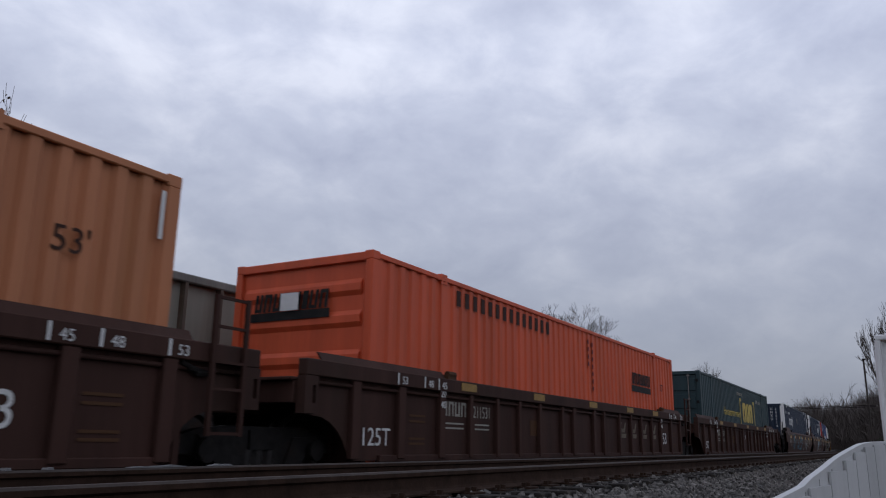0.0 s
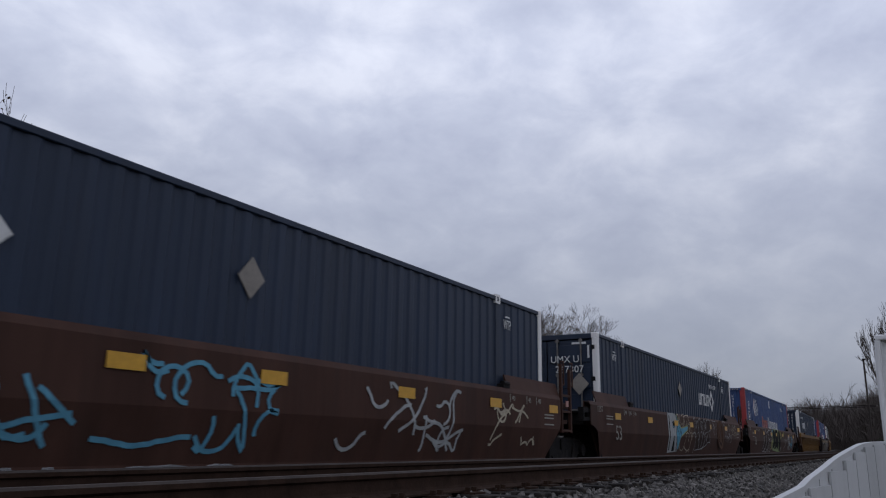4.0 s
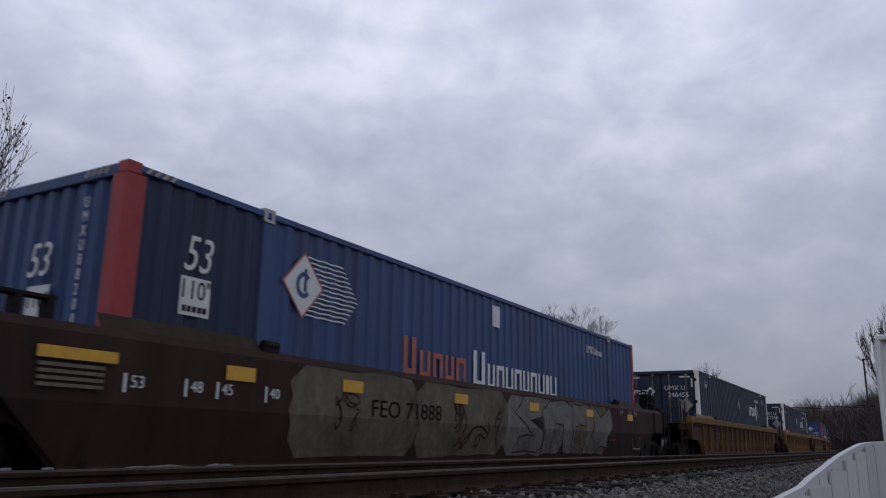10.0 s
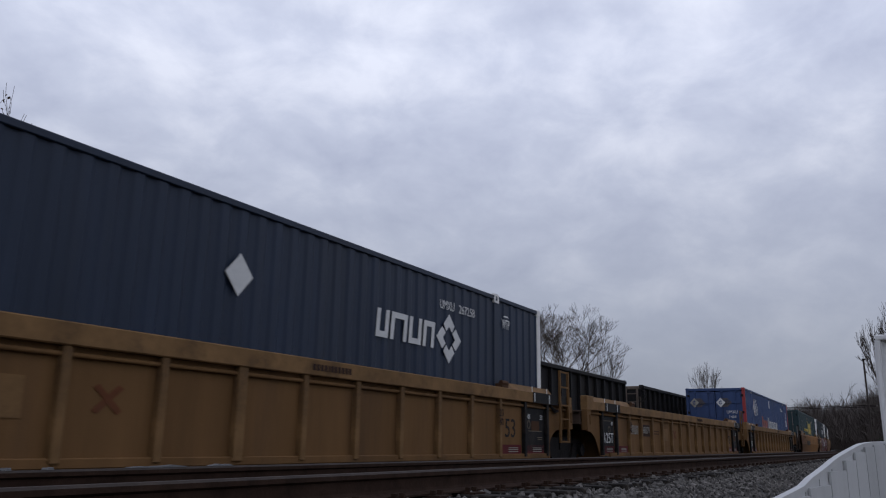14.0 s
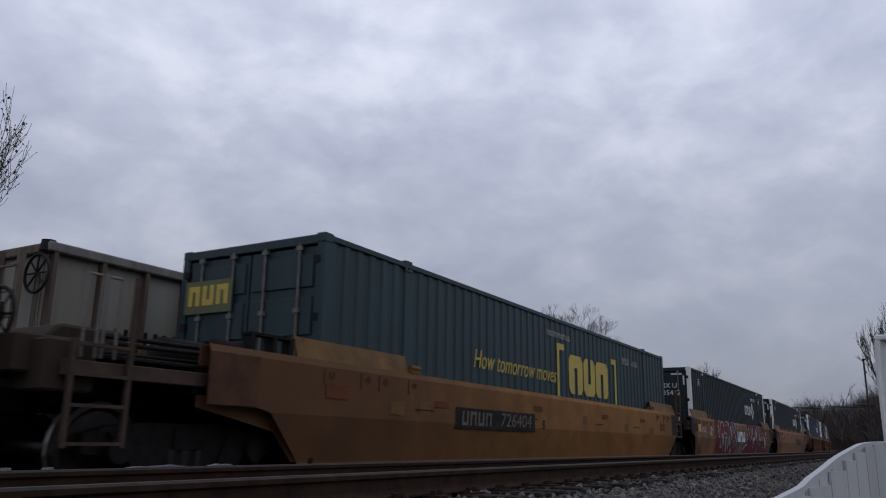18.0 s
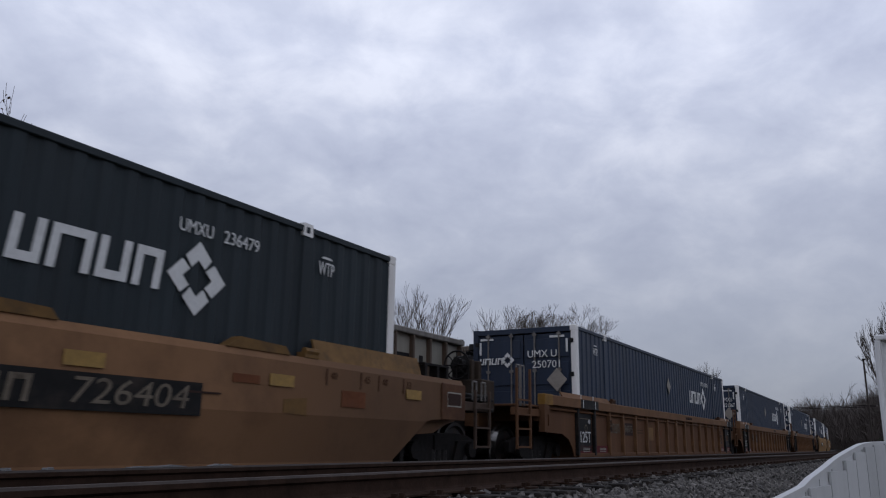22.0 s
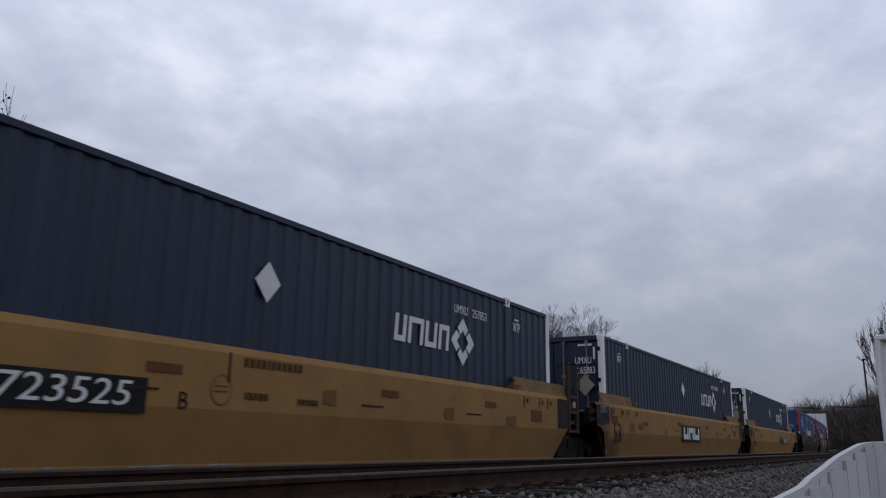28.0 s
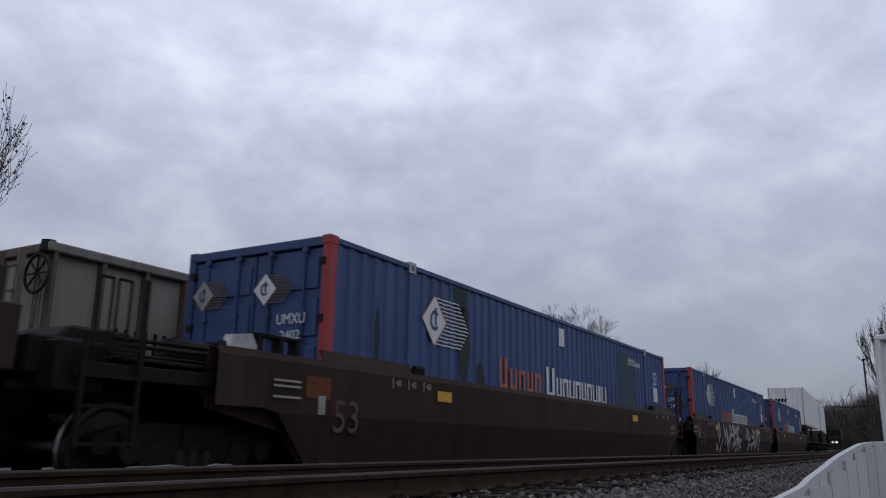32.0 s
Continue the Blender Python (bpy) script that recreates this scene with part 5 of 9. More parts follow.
                for z in (0.50, 0.82, 1.08, 1.34) if sgn < 0 else (0.50, 0.80, 1.12):
                    put("rung", "%srung%.2f" % (lm.name, lw), lambda bm: box(bm, -lw / 2, lw / 2, -0.018, 0.018, 0.0, 0.03), M["dull_steel"] if style == "smooth" and z in (0.82, 1.34) else lm, arm, Matrix.Translation((sgn * (lx + lw / 2), sy * 1.44, z)))

                def grab(bm):
                    r, q, hi = 0.014, 0.07, 1.56 if sgn > 0 else 1.99
                    tube(bm, (-q, 0, 1.25), (-q, 0, hi), r, n=6)
                    tube(bm, (q, 0, 1.25), (q, 0, hi), r, n=6)
                    tube(bm, (-q, 0, hi), (q, 0, hi), r, n=6)
                rail_paint = M["grime"] if paint is M["car_dark"] else M["dull_steel"] if style == "smooth" or sgn < 0 else paint
                for dx in (0.08, lw - 0.10) if sgn > 0 else (0.20, 0.40):
                    put("handrail", "%sgrab%d" % (rail_paint.name, sgn), grab, rail_paint, c, Matrix.Translation((sgn * (lx + dx), sy * 1.38, 0)))
            if style == "smooth":
                fit = M["grime"] if paint in (M["car_dark"], M["car_red"]) else M["sooty_panel"]
                # air reservoirs, valve boxes and stanchions that crowd the platform
                if sgn < 0:
                    def box1(bm):
                        x0 = -HALF - 3.15
                        prism(bm, [(x0, 1.28), (x0 + 1.0, 1.28), (x0 + 1.0, 1.50), (x0 + 0.85, 1.64), (x0 + 0.15, 1.64), (x0, 1.50)], -0.55, 0.25)

                    def box2(bm):
                        box(bm, -HALF - 3.75, -HALF - 3.2, -1.1, 0.6, 1.10, 1.44)
                        box(bm, -HALF - 3.60, -HALF - 3.1, -1.3, -0.9, 0.95, 1.40)

                    def pipes(bm):
                        for y, z in ((-1.2, 1.42), (-1.05, 1.5), (-0.9, 1.36)):
                            tube(bm, (-HALF - 2.9, y, z), (-HALF - 1.2, y, z + 0.02), 0.022, n=6)
                        tube(bm, (-HALF - 1.75, -1.3, 1.50), (-HALF - 1.25, -1.3, 1.50), 0.10, n=10)
                    put("valve_housing", k + "vh", box1, fit, c, bevel=0.03)
                    put("end_housing", k + "eh", box2, fit, c, bevel=0.02)
                    put("air_pipe", k + "ap", pipes, M["grime"], c, smooth=True)
                    put("air_reservoir", k + "ar", lambda bm: tube(bm, (-HALF - 1.95, -0.7, 1.46), (-HALF - 1.0, -0.7, 1.46), 0.17, n=12), M["grime"], c, smooth=True)
                    if paint is M["car_dark"]:
                        put("latch_plate", k + "lp", lambda bm: prism(bm, [(-HALF - 1.75, TOPZ + 0.01), (-HALF - 1.30, TOPZ + 0.01), (-HALF - 1.42, TOPZ + 0.18), (-HALF - 1.70, TOPZ + 0.14)], -1.42, -1.30), M["steel"], c, label="pale worn latch plate")
                else:
                    def stanchion(bm):
                        for x in (3.15, 3.42):
                            box(bm, HALF + x - 0.06, HALF + x + 0.06, -0.9, -0.6, 1.26, 2.02)
                        box(bm, HALF + 3.0, HALF + 3.5, -1.15, 0.7, 1.1, 1.66)

                    def pipes(bm):
                        for y, z in ((-1.3, 1.12), (-1.25, 1.34)):
                            tube(bm, (HALF + 1.6, y, z), (HALF + 3.1, y, z), 0.035, n=6)
                    put("end_stanchion", k + "es", stanchion, fit, c, bevel=0.015)
                    put("air_pipe", k + "apr", pipes, M["grime"], c, smooth=True)
            if sgn > 0:
                wx, wy, wz = (HALF + 2.90, -0.70, 1.91) if style == "smooth" else (HALF + 3.68 - 0.05, -0.72, 1.60)

                def wheel_(bm):
                    hoop(bm, (0, 0, 0), 0.25, 0.018, "x", 24, 6)
                brake = put("brake_wheel", "brakewheel", wheel_, M["grime"], c, Matrix.Translation((wx, wy, wz)), "round iron hand brake wheel", True)
                put("hub", "brakehub", lambda bm: tube(bm, (-0.1, 0, 0), (0.05, 0, 0), 0.035, n=8), M["grime"], brake)
                for q in range(4):
                    put("spoke", "brakespoke", lambda bm: tube(bm, (0, -0.25, 0), (0, 0.25, 0), 0.012, n=5), M["grime"], brake, Matrix.Rotation(0.7854 * q, 4, "X"))

                def stand_(bm):
                    x = wx + (0.24 if style == "smooth" else -0.22)
                    prism(bm, [(x - 0.12, 1.26), (x + 0.13, 1.26), (x + 0.12, wz + 0.08), (x + 0.04, wz + 0.19), (x - 0.06, wz + 0.17), (x - 0.11, wz + 0.04)], wy - 0.16, wy + 0.16)
                    tube(bm, (x, wy, wz), (wx, wy, wz), 0.13, n=14)
                put("brake_stand", "brakestand" + style, stand_, M["grime"], c)
        else:
            if style == "ribbed" and sgn > 0:
                for x in (0.40, 0.84):
                    put("ladder_stile", dark.name + "stileA", lambda bm: box(bm, -0.025, 0.025, -0.02, 0.02, 0.60, 2.02), dark, c, Matrix.Translation((HALF + x, -1.53, 0)))
                for z in (0.61, 1.05, 1.32, 1.68, 1.98):
                    put("rung", dark.name + "rungA", lambda bm: box(bm, -0.22, 0.22, -0.015, 0.015, 0.0, 0.03), dark, c, Matrix.Translation((HALF + 0.62, -1.53, z)))
                put("hose_bundle", dark.name + "hoseA", lambda bm: [tube(bm, (HALF + 0.06 + 0.1 * q, -1.46, 1.30 - 0.05 * q), (HALF + 0.3 + 0.1 * q, -1.44, 1.22), 0.03, n=6) for q in range(3)], M["grime"], c)
            elif style == "smooth" and sgn > 0:
                # a tall ladder with hand holds hangs from an arm behind the flank
                lm = M["dirty_ladder"] if paint in (M["car_tan"], M["car_dusk"], M["car_yellow"]) else paint
                arm = put("ladder_bracket", k + "ladderarm", lambda bm: (box(bm, HALF + 0.40, HALF + 1.12, -1.40, -1.34, 1.28, 1.40), box(bm, HALF + 0.40, HALF + 1.05, -1.40, -1.34, 0.98, 1.06)), lm, c, bevel=0.008)
                for x, top in ((0.57, 2.18), (1.05, 2.10)):
                    put("ladder_stile", "%sstileS%.2f" % (lm.name, top), lambda bm: box(bm, -0.032, 0.032, -0.03, 0.03, 0.80, top), lm, arm, Matrix.Translation((HALF + x, -1.46, 0)))
                for z in (0.82, 1.20, 1.52):
                    put("rung", lm.name + "rungS", lambda bm: box(bm, -0.24, 0.24, -0.02, 0.02, 0.0, 0.045), lm, arm, Matrix.Translation((HALF + 0.81, -1.46, z)))
                for x in (0.65, 1.13):
                    put("handrail", lm.name + "holdS", lambda bm: (tube(bm, (0.04, -0.02, 1.75), (0.04, -0.02, 2.24), 0.016, n=6), tube(bm, (0.04, -0.02, 2.24), (-0.06, 0, 2.22), 0.016, n=6), tube(bm, (0.04, -0.02, 1.75), (-0.06, 0, 1.77), 0.016, n=6)), lm, arm, Matrix.Translation((HALF + x, -1.46, 0)))
                put("reflector", "ladderrefl", lambda bm: box(bm, -0.07, 0.07, -0.008, 0.008, -0.06, 0.06), M["old_pink"], arm, Matrix.Translation((HALF + 0.82, -1.49, 1.38)), "faded pink reflector plate")
            elif style == "smooth":
                for q in (-1, 1):
                    def bracket(bm):
                        y0, y1 = min(q * 1.34, q * 1.47), max(q * 1.34, q * 1.47)
                        for a, b in ((1.08, 1.16), (1.26, 1.37)):
                            box(bm, -HALF - 1.5, -HALF - 1.13, y0, y1, a, b)
                        for x in (1.13, 1.45):
                            box(bm, -HALF - x - 0.05, -HALF - x, y0, y1, 1.16, 1.26)
                    put("end_bracket", "%sendbracket%d" % (k, q), bracket, M["sooty_panel"] if paint in (M["car_tan"], M["car_dusk"]) else dark, c)

            def link(bm):
                x0, x1 = sorted((sgn * (HALF + (0.5 if style == "smooth" and sgn > 0 else 1.0)), sgn * (HALF + 1.62)))
                box(bm, x0, x1, -0.3, 0.3, 0.86, 1.2)
            put("drawbar", k + "link%d" % sgn, link, M["grime"], c)
    sets = []
    if front == "C":
        sets += truck(c, -HALF - 1.75)
    sets += truck(c, HALF + (1.75 if rear == "C" else 1.68))
    add_wheels(sets)
    return c


# ---- marks of the well cars ----
LETTER_Y = {"ribbed": -1.409, "smooth": -1.506}


def rect(w, h):
    return lambda bm: flat(bm, [(-w / 2, -h / 2), (w / 2, -h / 2), (w / 2, h / 2), (-w / 2, h / 2)])


def car_marks(c, style, kind, number="", seed=0, at=-4.91):
    y = LETTER_Y[style]
    if kind == "brown_ribbed":
        w = M["letter"]
        write("53", 0.44, w, c, 6.36, y, 0.76)
        write("20", 0.15, w, c, 5.84, y - 0.08, 1.26)
        write("40", 0.15, w, c, 5.84, y - 0.08, 1.10)
        write("20", 0.15, w, c, -6.385, y - 0.08, 1.28)
        write("40", 0.15, w, c, -6.385, y - 0.08, 1.12)
        for x, t in ((6.75, "45"), (7.25, "48"), (8.0, "53"), (-7.6, "53"), (-6.9, "48"), (-6.5, "45")):
            write(t, 0.15, w, c, x + 0.12, -1.505, 1.40)
            shape_part("lettering", "tickw", rect(0.03, 0.16), w, c, x - 0.05, -1.503, 1.42)
        for i, x in enumerate((2.51, 3.38, 4.32, 5.2)):
            shape_part("logo", "bmark", lambda bm: hollow_bars(bm, [0.44], 0.24, 0, 0.09, 0.07), M["worn_letter"], c, x, y, 1.0, label="plain grey frame of the railroad's mark")
            shape_part("logo", "bmark2", lambda bm: flat(bm, [(-0.30, -0.05), (0.24, -0.05), (0.28, 0.05), (-0.26, 0.05)]), M["worn_letter"], c, x, y, 0.80)
        write("C" if seed == 1 else "B", 0.26, w, c, 0.55 if seed == 1 else -0.05, y, 0.98)
        shape_part("lettering", "bpref", lambda bm: hollow_bars(bm, [0.15] * 4, 0.22, 0.05, 0.04), M["dull_letter"], c, -5.92, y, 1.08)
        write(number, 0.27, M["dull_letter"], c, -4.98, y, 1.05, squeeze=0.78)
        for z in (0.86, 0.79):
            shape_part("lettering", "bline", rect(0.6, 0.025), M["dull_letter"], c, -5.92, y, z)
            shape_part("lettering", "bline2", rect(0.5, 0.025), M["dull_letter"], c, -4.98, y, z)
        shape_part("panel", "dullsq", rect(0.32, 0.28), M["car_ochre"], c, -2.88, y, 0.86, label="faded tan square")
        write("125T", 0.33, w, c, -8.03, y, 0.62)
        for x in (-5.6, -2.8, 0.2, 2.9, 5.2):
            shape_part("reflector", "refl_y", rect(0.5, 0.12), M["old_amber"], c, x, -1.503, 1.43, label="faded yellow reflector strip")
        for x in (-7.0, 7.35):
            for z in (0.94, 0.86, 0.62, 0.55):
                shape_part("lettering", "bline3", rect(0.42, 0.03), M["car_ochre"], c, x, y, z)
    elif kind in ("ochre_ribbed", "yellow_ribbed"):
        d = M["car_dark"]
        worn = M["dull_letter" if number == "768379" else "worn_letter"]
        shape_part("lettering", "dpref" + worn.name, lambda bm: hollow_bars(bm, [0.13] * 4, 0.22, 0.05, 0.035), worn, c, at - 1.03, y - 0.003, 0.96)
        if number in ("768379", "786875"):
            shape_part("panel", "numpanel", rect(0.78, 0.3), d, c, at, y - 0.001, 0.96)
        write(number, 0.25, worn, c, at, y - 0.008, 0.96)
        write("20", 0.17, d, c, -6.455, y - 0.082, 1.08)
        write("40", 0.17, d, c, -6.455, y - 0.082, 0.93)
        write("20", 0.17, d, c, 5.905, y - 0.082, 1.08)
        write("40", 0.17, d, c, 5.905, y - 0.082, 0.93)
        write("53", 0.46, M["black"], c, 6.42, y, 0.82)
        if kind == "yellow_ribbed":
            shape_part("lettering", "chordline", lambda bm: bars(bm, [0.05] * 4 + [0.03] + [0.05] * 6, 0.075, 0.022), M["car_dark"], c, 1.2, -1.501, 1.42, label="row of small dark marks on the chord")
            shape_part("panel", "palesq", rect(0.42, 0.34), M["chord_gold"], c, -2.85, y - 0.001, 0.88, label="pale faded square")
            shape_part("lettering", "xmark", lambda bm: (flat(bm, [(-0.16, -0.10), (-0.10, -0.13), (0.16, 0.10), (0.10, 0.13)], 0.002), flat(bm, [(-0.16, 0.10), (-0.10, 0.13), (0.16, -0.10), (0.10, -0.13)], 0.003)), M["rust_orange"], c, -1.85, y - 0.001, 0.90, label="dull red cross mark")
            for q in range(2):
                shape_part("lettering", "goldline", rect(0.5, 0.03), M["car_ochre"], c, -3.85, y - 0.001, 0.96 - 0.07 * q)
            for sx in (-8.02, 7.47)[seed:]:
                shape_part("panel", "endpanel", rect(0.90, 0.82), M["black"], c, sx, y - 0.001, 0.85, label="black painted end panel")
                write("53" if sx > 0 else "48", 0.13, M["letter"], c, sx + 0.30, y - 0.008, 1.06)
                if sx > 0:
                    write("48", 0.13, M["letter"], c, sx - 0.28, y - 0.008, 1.06)
                    shape_part("panel", "tanpanel", rect(0.36, 0.18), M["car_ochre"], c, sx + 0.02, y - 0.006, 0.90, label="weathered yellow stencil panel")
                shape_part("logo", "ringmark", lambda bm: [flat(bm, [(r * math.cos(a), r * math.sin(a)) for r, a in ((0.08, q), (0.08, q + 0.42), (0.06, q + 0.42), (0.06, q))], 0.003) for q in [0.41888 * w for w in range(15)]], M["worn_letter"], c, sx - 0.28 if sx > 0 else sx + 0.1, y - 0.007, 0.92, label="round grey stencil mark")
                for z, w in ((0.805, 0.6), (0.69, 0.22), (0.655, 0.18)):
                    if sx > 0 or z > 0.8:
                        shape_part("lettering", "eline%.2f" % w, rect(w, 0.016), M["worn_letter"], c, sx + (0.0 if z > 0.8 else 0.22), y - 0.008, z if sx > 0 else 1.12)
            if not seed:
                write("125T", 0.33, M["letter"], c, -7.98, y - 0.008, 0.72)
            for x in (-8.02, -6.95, 6.42, 7.47):
                shape_part("panel", "redplate", rect(0.86, 0.17), M["soot_red"], c, x, -1.41, 0.47, label="dull red warning plate")
                for z in (0.50, 0.47, 0.435):
                    shape_part("lettering", "redline", rect(0.40, 0.014), M["dull_letter"], c, x + 0.1, -1.416, z)
            for x, w in ((-7.86, 1.10), (8.06, 1.70))[seed:]:
                shape_part("panel", "chordblack%.1f" % w, rect(w, 0.196), M["black"], c, x, -1.502, 1.42, label="black painted chord end")
            for x in (-8.28, -7.52, 7.28, 7.98)[2 * seed:]:
                shape_part("lettering", "tickw", rect(0.03, 0.16), M["letter"], c, x, -1.508, 1.42)
                shape_part("lettering", "tickup", rect(0.03, 0.10), M["letter"], c, x + 0.04, -1.437, 1.575)
    elif kind == "yellow_smooth":
        d = M["car_dark"]
        if seed == 2 or seed and number != "726404":
            write("53", 0.64, M["black"], c, -7.80, y, 0.84)
        bx = {0: -3.48, 1: None, 2: 2.9}[seed % 3]
        if bx is not None:
            shape_part("panel", "numboard", rect(3.0, 0.32), M["car_rusty"] if seed == 2 else M["black"], c, bx, y - 0.001, 0.95, label="black number board")
            shape_part("lettering", "dpref2", lambda bm: hollow_bars(bm, [0.20] * 4, 0.22, 0.07, 0.05, 0.015), M["letter" if number != "726404" else "worn_letter"], c, bx - 0.8, y - 0.008, 0.95)
            write(number, 0.32, M["letter" if number != "726404" else "worn_letter"], c, bx + 0.68, y - 0.008, 0.95, squeeze=1.35, lean=0.15)
        for x, t in ((-8.2, "53"), (-7.45, "48"), (-7.05, "45"), (-6.33, "40"), (6.35, "40"), (7.05, "45"), (7.45, "48"), (8.05, "53")):
            shape_part("lettering", "tickd", rect(0.03, 0.2), M["car_rusty"], c, x, y, 1.32)
            write(t, 0.13, M["car_rusty"], c, x + 0.14, y, 1.34)
        for x, z, w, h in ((-7.95, 1.16, 0.44, 0.18), (6.9, 1.08, 0.5, 0.2), (2.0, 1.2, 0.42, 0.09), (-1.8, 1.22, 0.42, 0.09), (5.0, 1.2, 0.4, 0.09), (-5.4, 1.12, 0.4, 0.1)):
            shape_part("panel", "patch%.2f" % w, rect(w, h), M["rust_orange"], c, x, y, z, label="rust red touched-up patch")
        for x, z, w in ((-6.6, 1.02, 0.34), (-5.9, 1.05, 0.3), (3.6, 1.0, 0.3), (5.8, 0.95, 0.4), (0.7, 1.08, 0.25)):
            shape_part("panel", "fade%.2f" % w, lambda bm: flat(bm, [(-w / 2, -0.08), (w / 2, -0.1), (w / 2, 0.1), (-w / 2, 0.07)], 0.002), M["car_tan"] if number == "723525" else M["chord_yellow"], c, x, y, z, label="faded stencil patch")
        for x in (-2.1, 1.6, 4.4, -5.9):
            shape_part("lettering", "crack", rect(0.5, 0.02), d, c, x, -1.508, 1.02)
        if seed == 2:
            shape_part("placard", "yframe", lambda bm: ribbon(bm, [(-0.21, -0.10), (0.21, -0.10), (0.21, 0.10), (-0.21, 0.10)], 0.022, -0.002), M["dull_letter"], c, 9.44, -1.532, 1.21, label="pale outlined stencil box")
            shape_part("placard", "yframe2", rect(0.38, 0.17), M["car_dark"], c, 9.44, -1.531, 1.21)
        write("B" if seed % 3 == 0 else "C" if seed % 3 == 1 else "A", 0.24, M["black"], c, {0: -1.55, 1: -3.4, 2: 1.1}[seed % 3], y, 0.92)
        if number == "726404" and seed == 2:
            for x in (-6.0, -2.4, 0.6, 3.06, 5.55, 8.3):
                shape_part("reflector", "refl_y2", rect(0.40, 0.13), M["old_amber"], c, x, y - 0.009, 1.22, label="yellow reflector square")
        if seed == 0:
            return
        write("125T", 0.24, M["dull_letter" if number != "726404" else "worn_letter"], c, -8.76, y - 0.008, 1.36)
    elif kind == "brown_smooth":
        if seed != 4:
            write("53", 0.48 if seed < 5 else 0.56, M["dull_letter"] if seed < 5 else M["faint_letter"], c, -7.3 if seed < 5 else -7.85, y, 0.84)
        if seed < 4:
            write("125T", 0.19, M["dull_letter"], c, -8.6, y, 1.36)
        for x in ((-6.58, -4.62, -1.8, 1.0, 4.0, 6.9) if seed == 4 else (-7.35, -4.6, -1.84, 0.1, 2.8, 5.58, 8.11) if seed < 5 else (-5.45, 4.2)):
            shape_part("reflector", "refl_b", rect(0.42, 0.15), M["amber"], c, x, y - 0.009, 1.24, label="yellow reflector square")
        if seed >= 5:
            shape_part("panel", "orange_patch", rect(0.46, 0.26), M["rust_orange"], c, -8.42, y - 0.001, 1.18, label="rust orange painted patch")
            shape_part("placard", "white_tag", rect(0.13, 0.22), M["dull_letter"], c, -8.35, y - 0.002, 0.98, label="small white tag")
        for z in (1.22, 1.16, 1.04):
            if seed == 4:
                continue
            shape_part("lettering", "sline", rect(0.46, 0.025), M["dull_letter"] if seed < 5 else M["car_rusty"], c, -8.05 if seed < 5 else -9.0, y - 0.032, z)
            shape_part("lettering", "sline", None, M["dull_letter"], c, 7.9, y, z - 0.1)
        for x, t in ((6.3, "40"), (7.0, "45"), (7.44, "48"), (-5.9, "40"), (-6.3, "45"), (-6.7, "48")):
            if seed == 4 and x < 0:
                continue
            write(t, 0.13, M["dull_letter"], c, x, y, 1.35)
            shape_part("lettering", "ticks", rect(0.02, 0.14), M["dull_letter"], c, x - 0.14, y, 1.35)


def hug(bm, style, z):
    """Fold flat paint over the crease of a smooth flank, which draws in below it."""
    if style == "smooth":
        cut = 0.86 - z
        bmesh.ops.bisect_plane(bm, geom=list(bm.verts) + list(bm.edges) + list(bm.faces), plane_co=(0, 0, cut), plane_no=(0, 0, 1))
        for v in bm.verts:
            if v.co.z < cut:
                v.co.y += (cut - v.co.z) * 0.245


def graffiti(c, style, seed, sets):
    """Sprayed lettering-like scrawls: (x, z, width, height, strokes, thickness, paint)."""
    y = LETTER_Y[style] - 0.003
    rnd = random.Random(seed)
    for i, (x, z, w, h, n, t, paint) in enumerate(sets):
        for q in range(n):
            bm = bmesh.new()
            ribbon(bm, stroke_course(rnd, w, h), t, 0.0, False)
            hug(bm, style, z)
            me = bpy.data.meshes.new("graffiti")
            bm.to_mesh(me)
            bm.free()
            me.materials.append(M[paint])
            ob = new("graffiti", me)
            ob.parent = c
            ob.matrix_basis = Matrix.Translation((x, y - 0.001 * i - 0.0003 * q, z))
            ob["label"] = "%s scrawl" % M[paint].name


def ribbon(bm, pts, thick, y, closed=True):
    n = len(pts)
    left, right = [], []
    for i, (px, pz) in enumerate(pts):
        ox, oz = pts[i - 1] if closed or i else pts[i]
        qx, qz = pts[(i + 1) % n] if closed or i < n - 1 else pts[i]
        d = math.hypot(qx - ox, qz - oz) or 1
        nx, nz = -(qz - oz) / d * thick / 2, (qx - ox) / d * thick / 2
        left.append(bm.verts.new((px + nx, y, pz + nz)))
        right.append(bm.verts.new((px - nx, y, pz - nz)))
    for i in range(n if closed else n - 1):
        j = (i + 1) % n
        bm.faces.new((left[i], right[i], right[j], left[j]))


FAT = [[(-0.9, -1), (-0.45, -1), (-0.4, 0.1), (0.3, 0.1), (0.35, -1), (0.95, -1), (0.8, 0.8), (0.2, 1.05), (-0.6, 1.0), (-1.0, 0.6)],
       [(-0.9, -0.9), (0.4, -1.0), (0.95, -0.5), (0.7, 0.1), (-0.1, 0.2), (0.8, 0.5), (0.9, 1.0), (-0.6, 1.05), (-1.0, 0.4), (-0.4, 0.0), (0.1, -0.35), (-0.8, -0.4)],
       [(-1.0, -1.0), (-0.6, 0.2), (-0.9, 1.0), (-0.1, 0.6), (0.6, 1.1), (1.0, 0.2), (0.5, -0.3), (0.9, -1.0), (0.2, -0.7), (-0.3, -1.05)],
       [(-0.8, -1.0), (0.9, -0.8), (1.0, -0.2), (0.2, -0.25), (0.7, 0.6), (0.3, 1.05), (-0.9, 0.9), (-0.7, 0.3), (-1.0, -0.3)]]


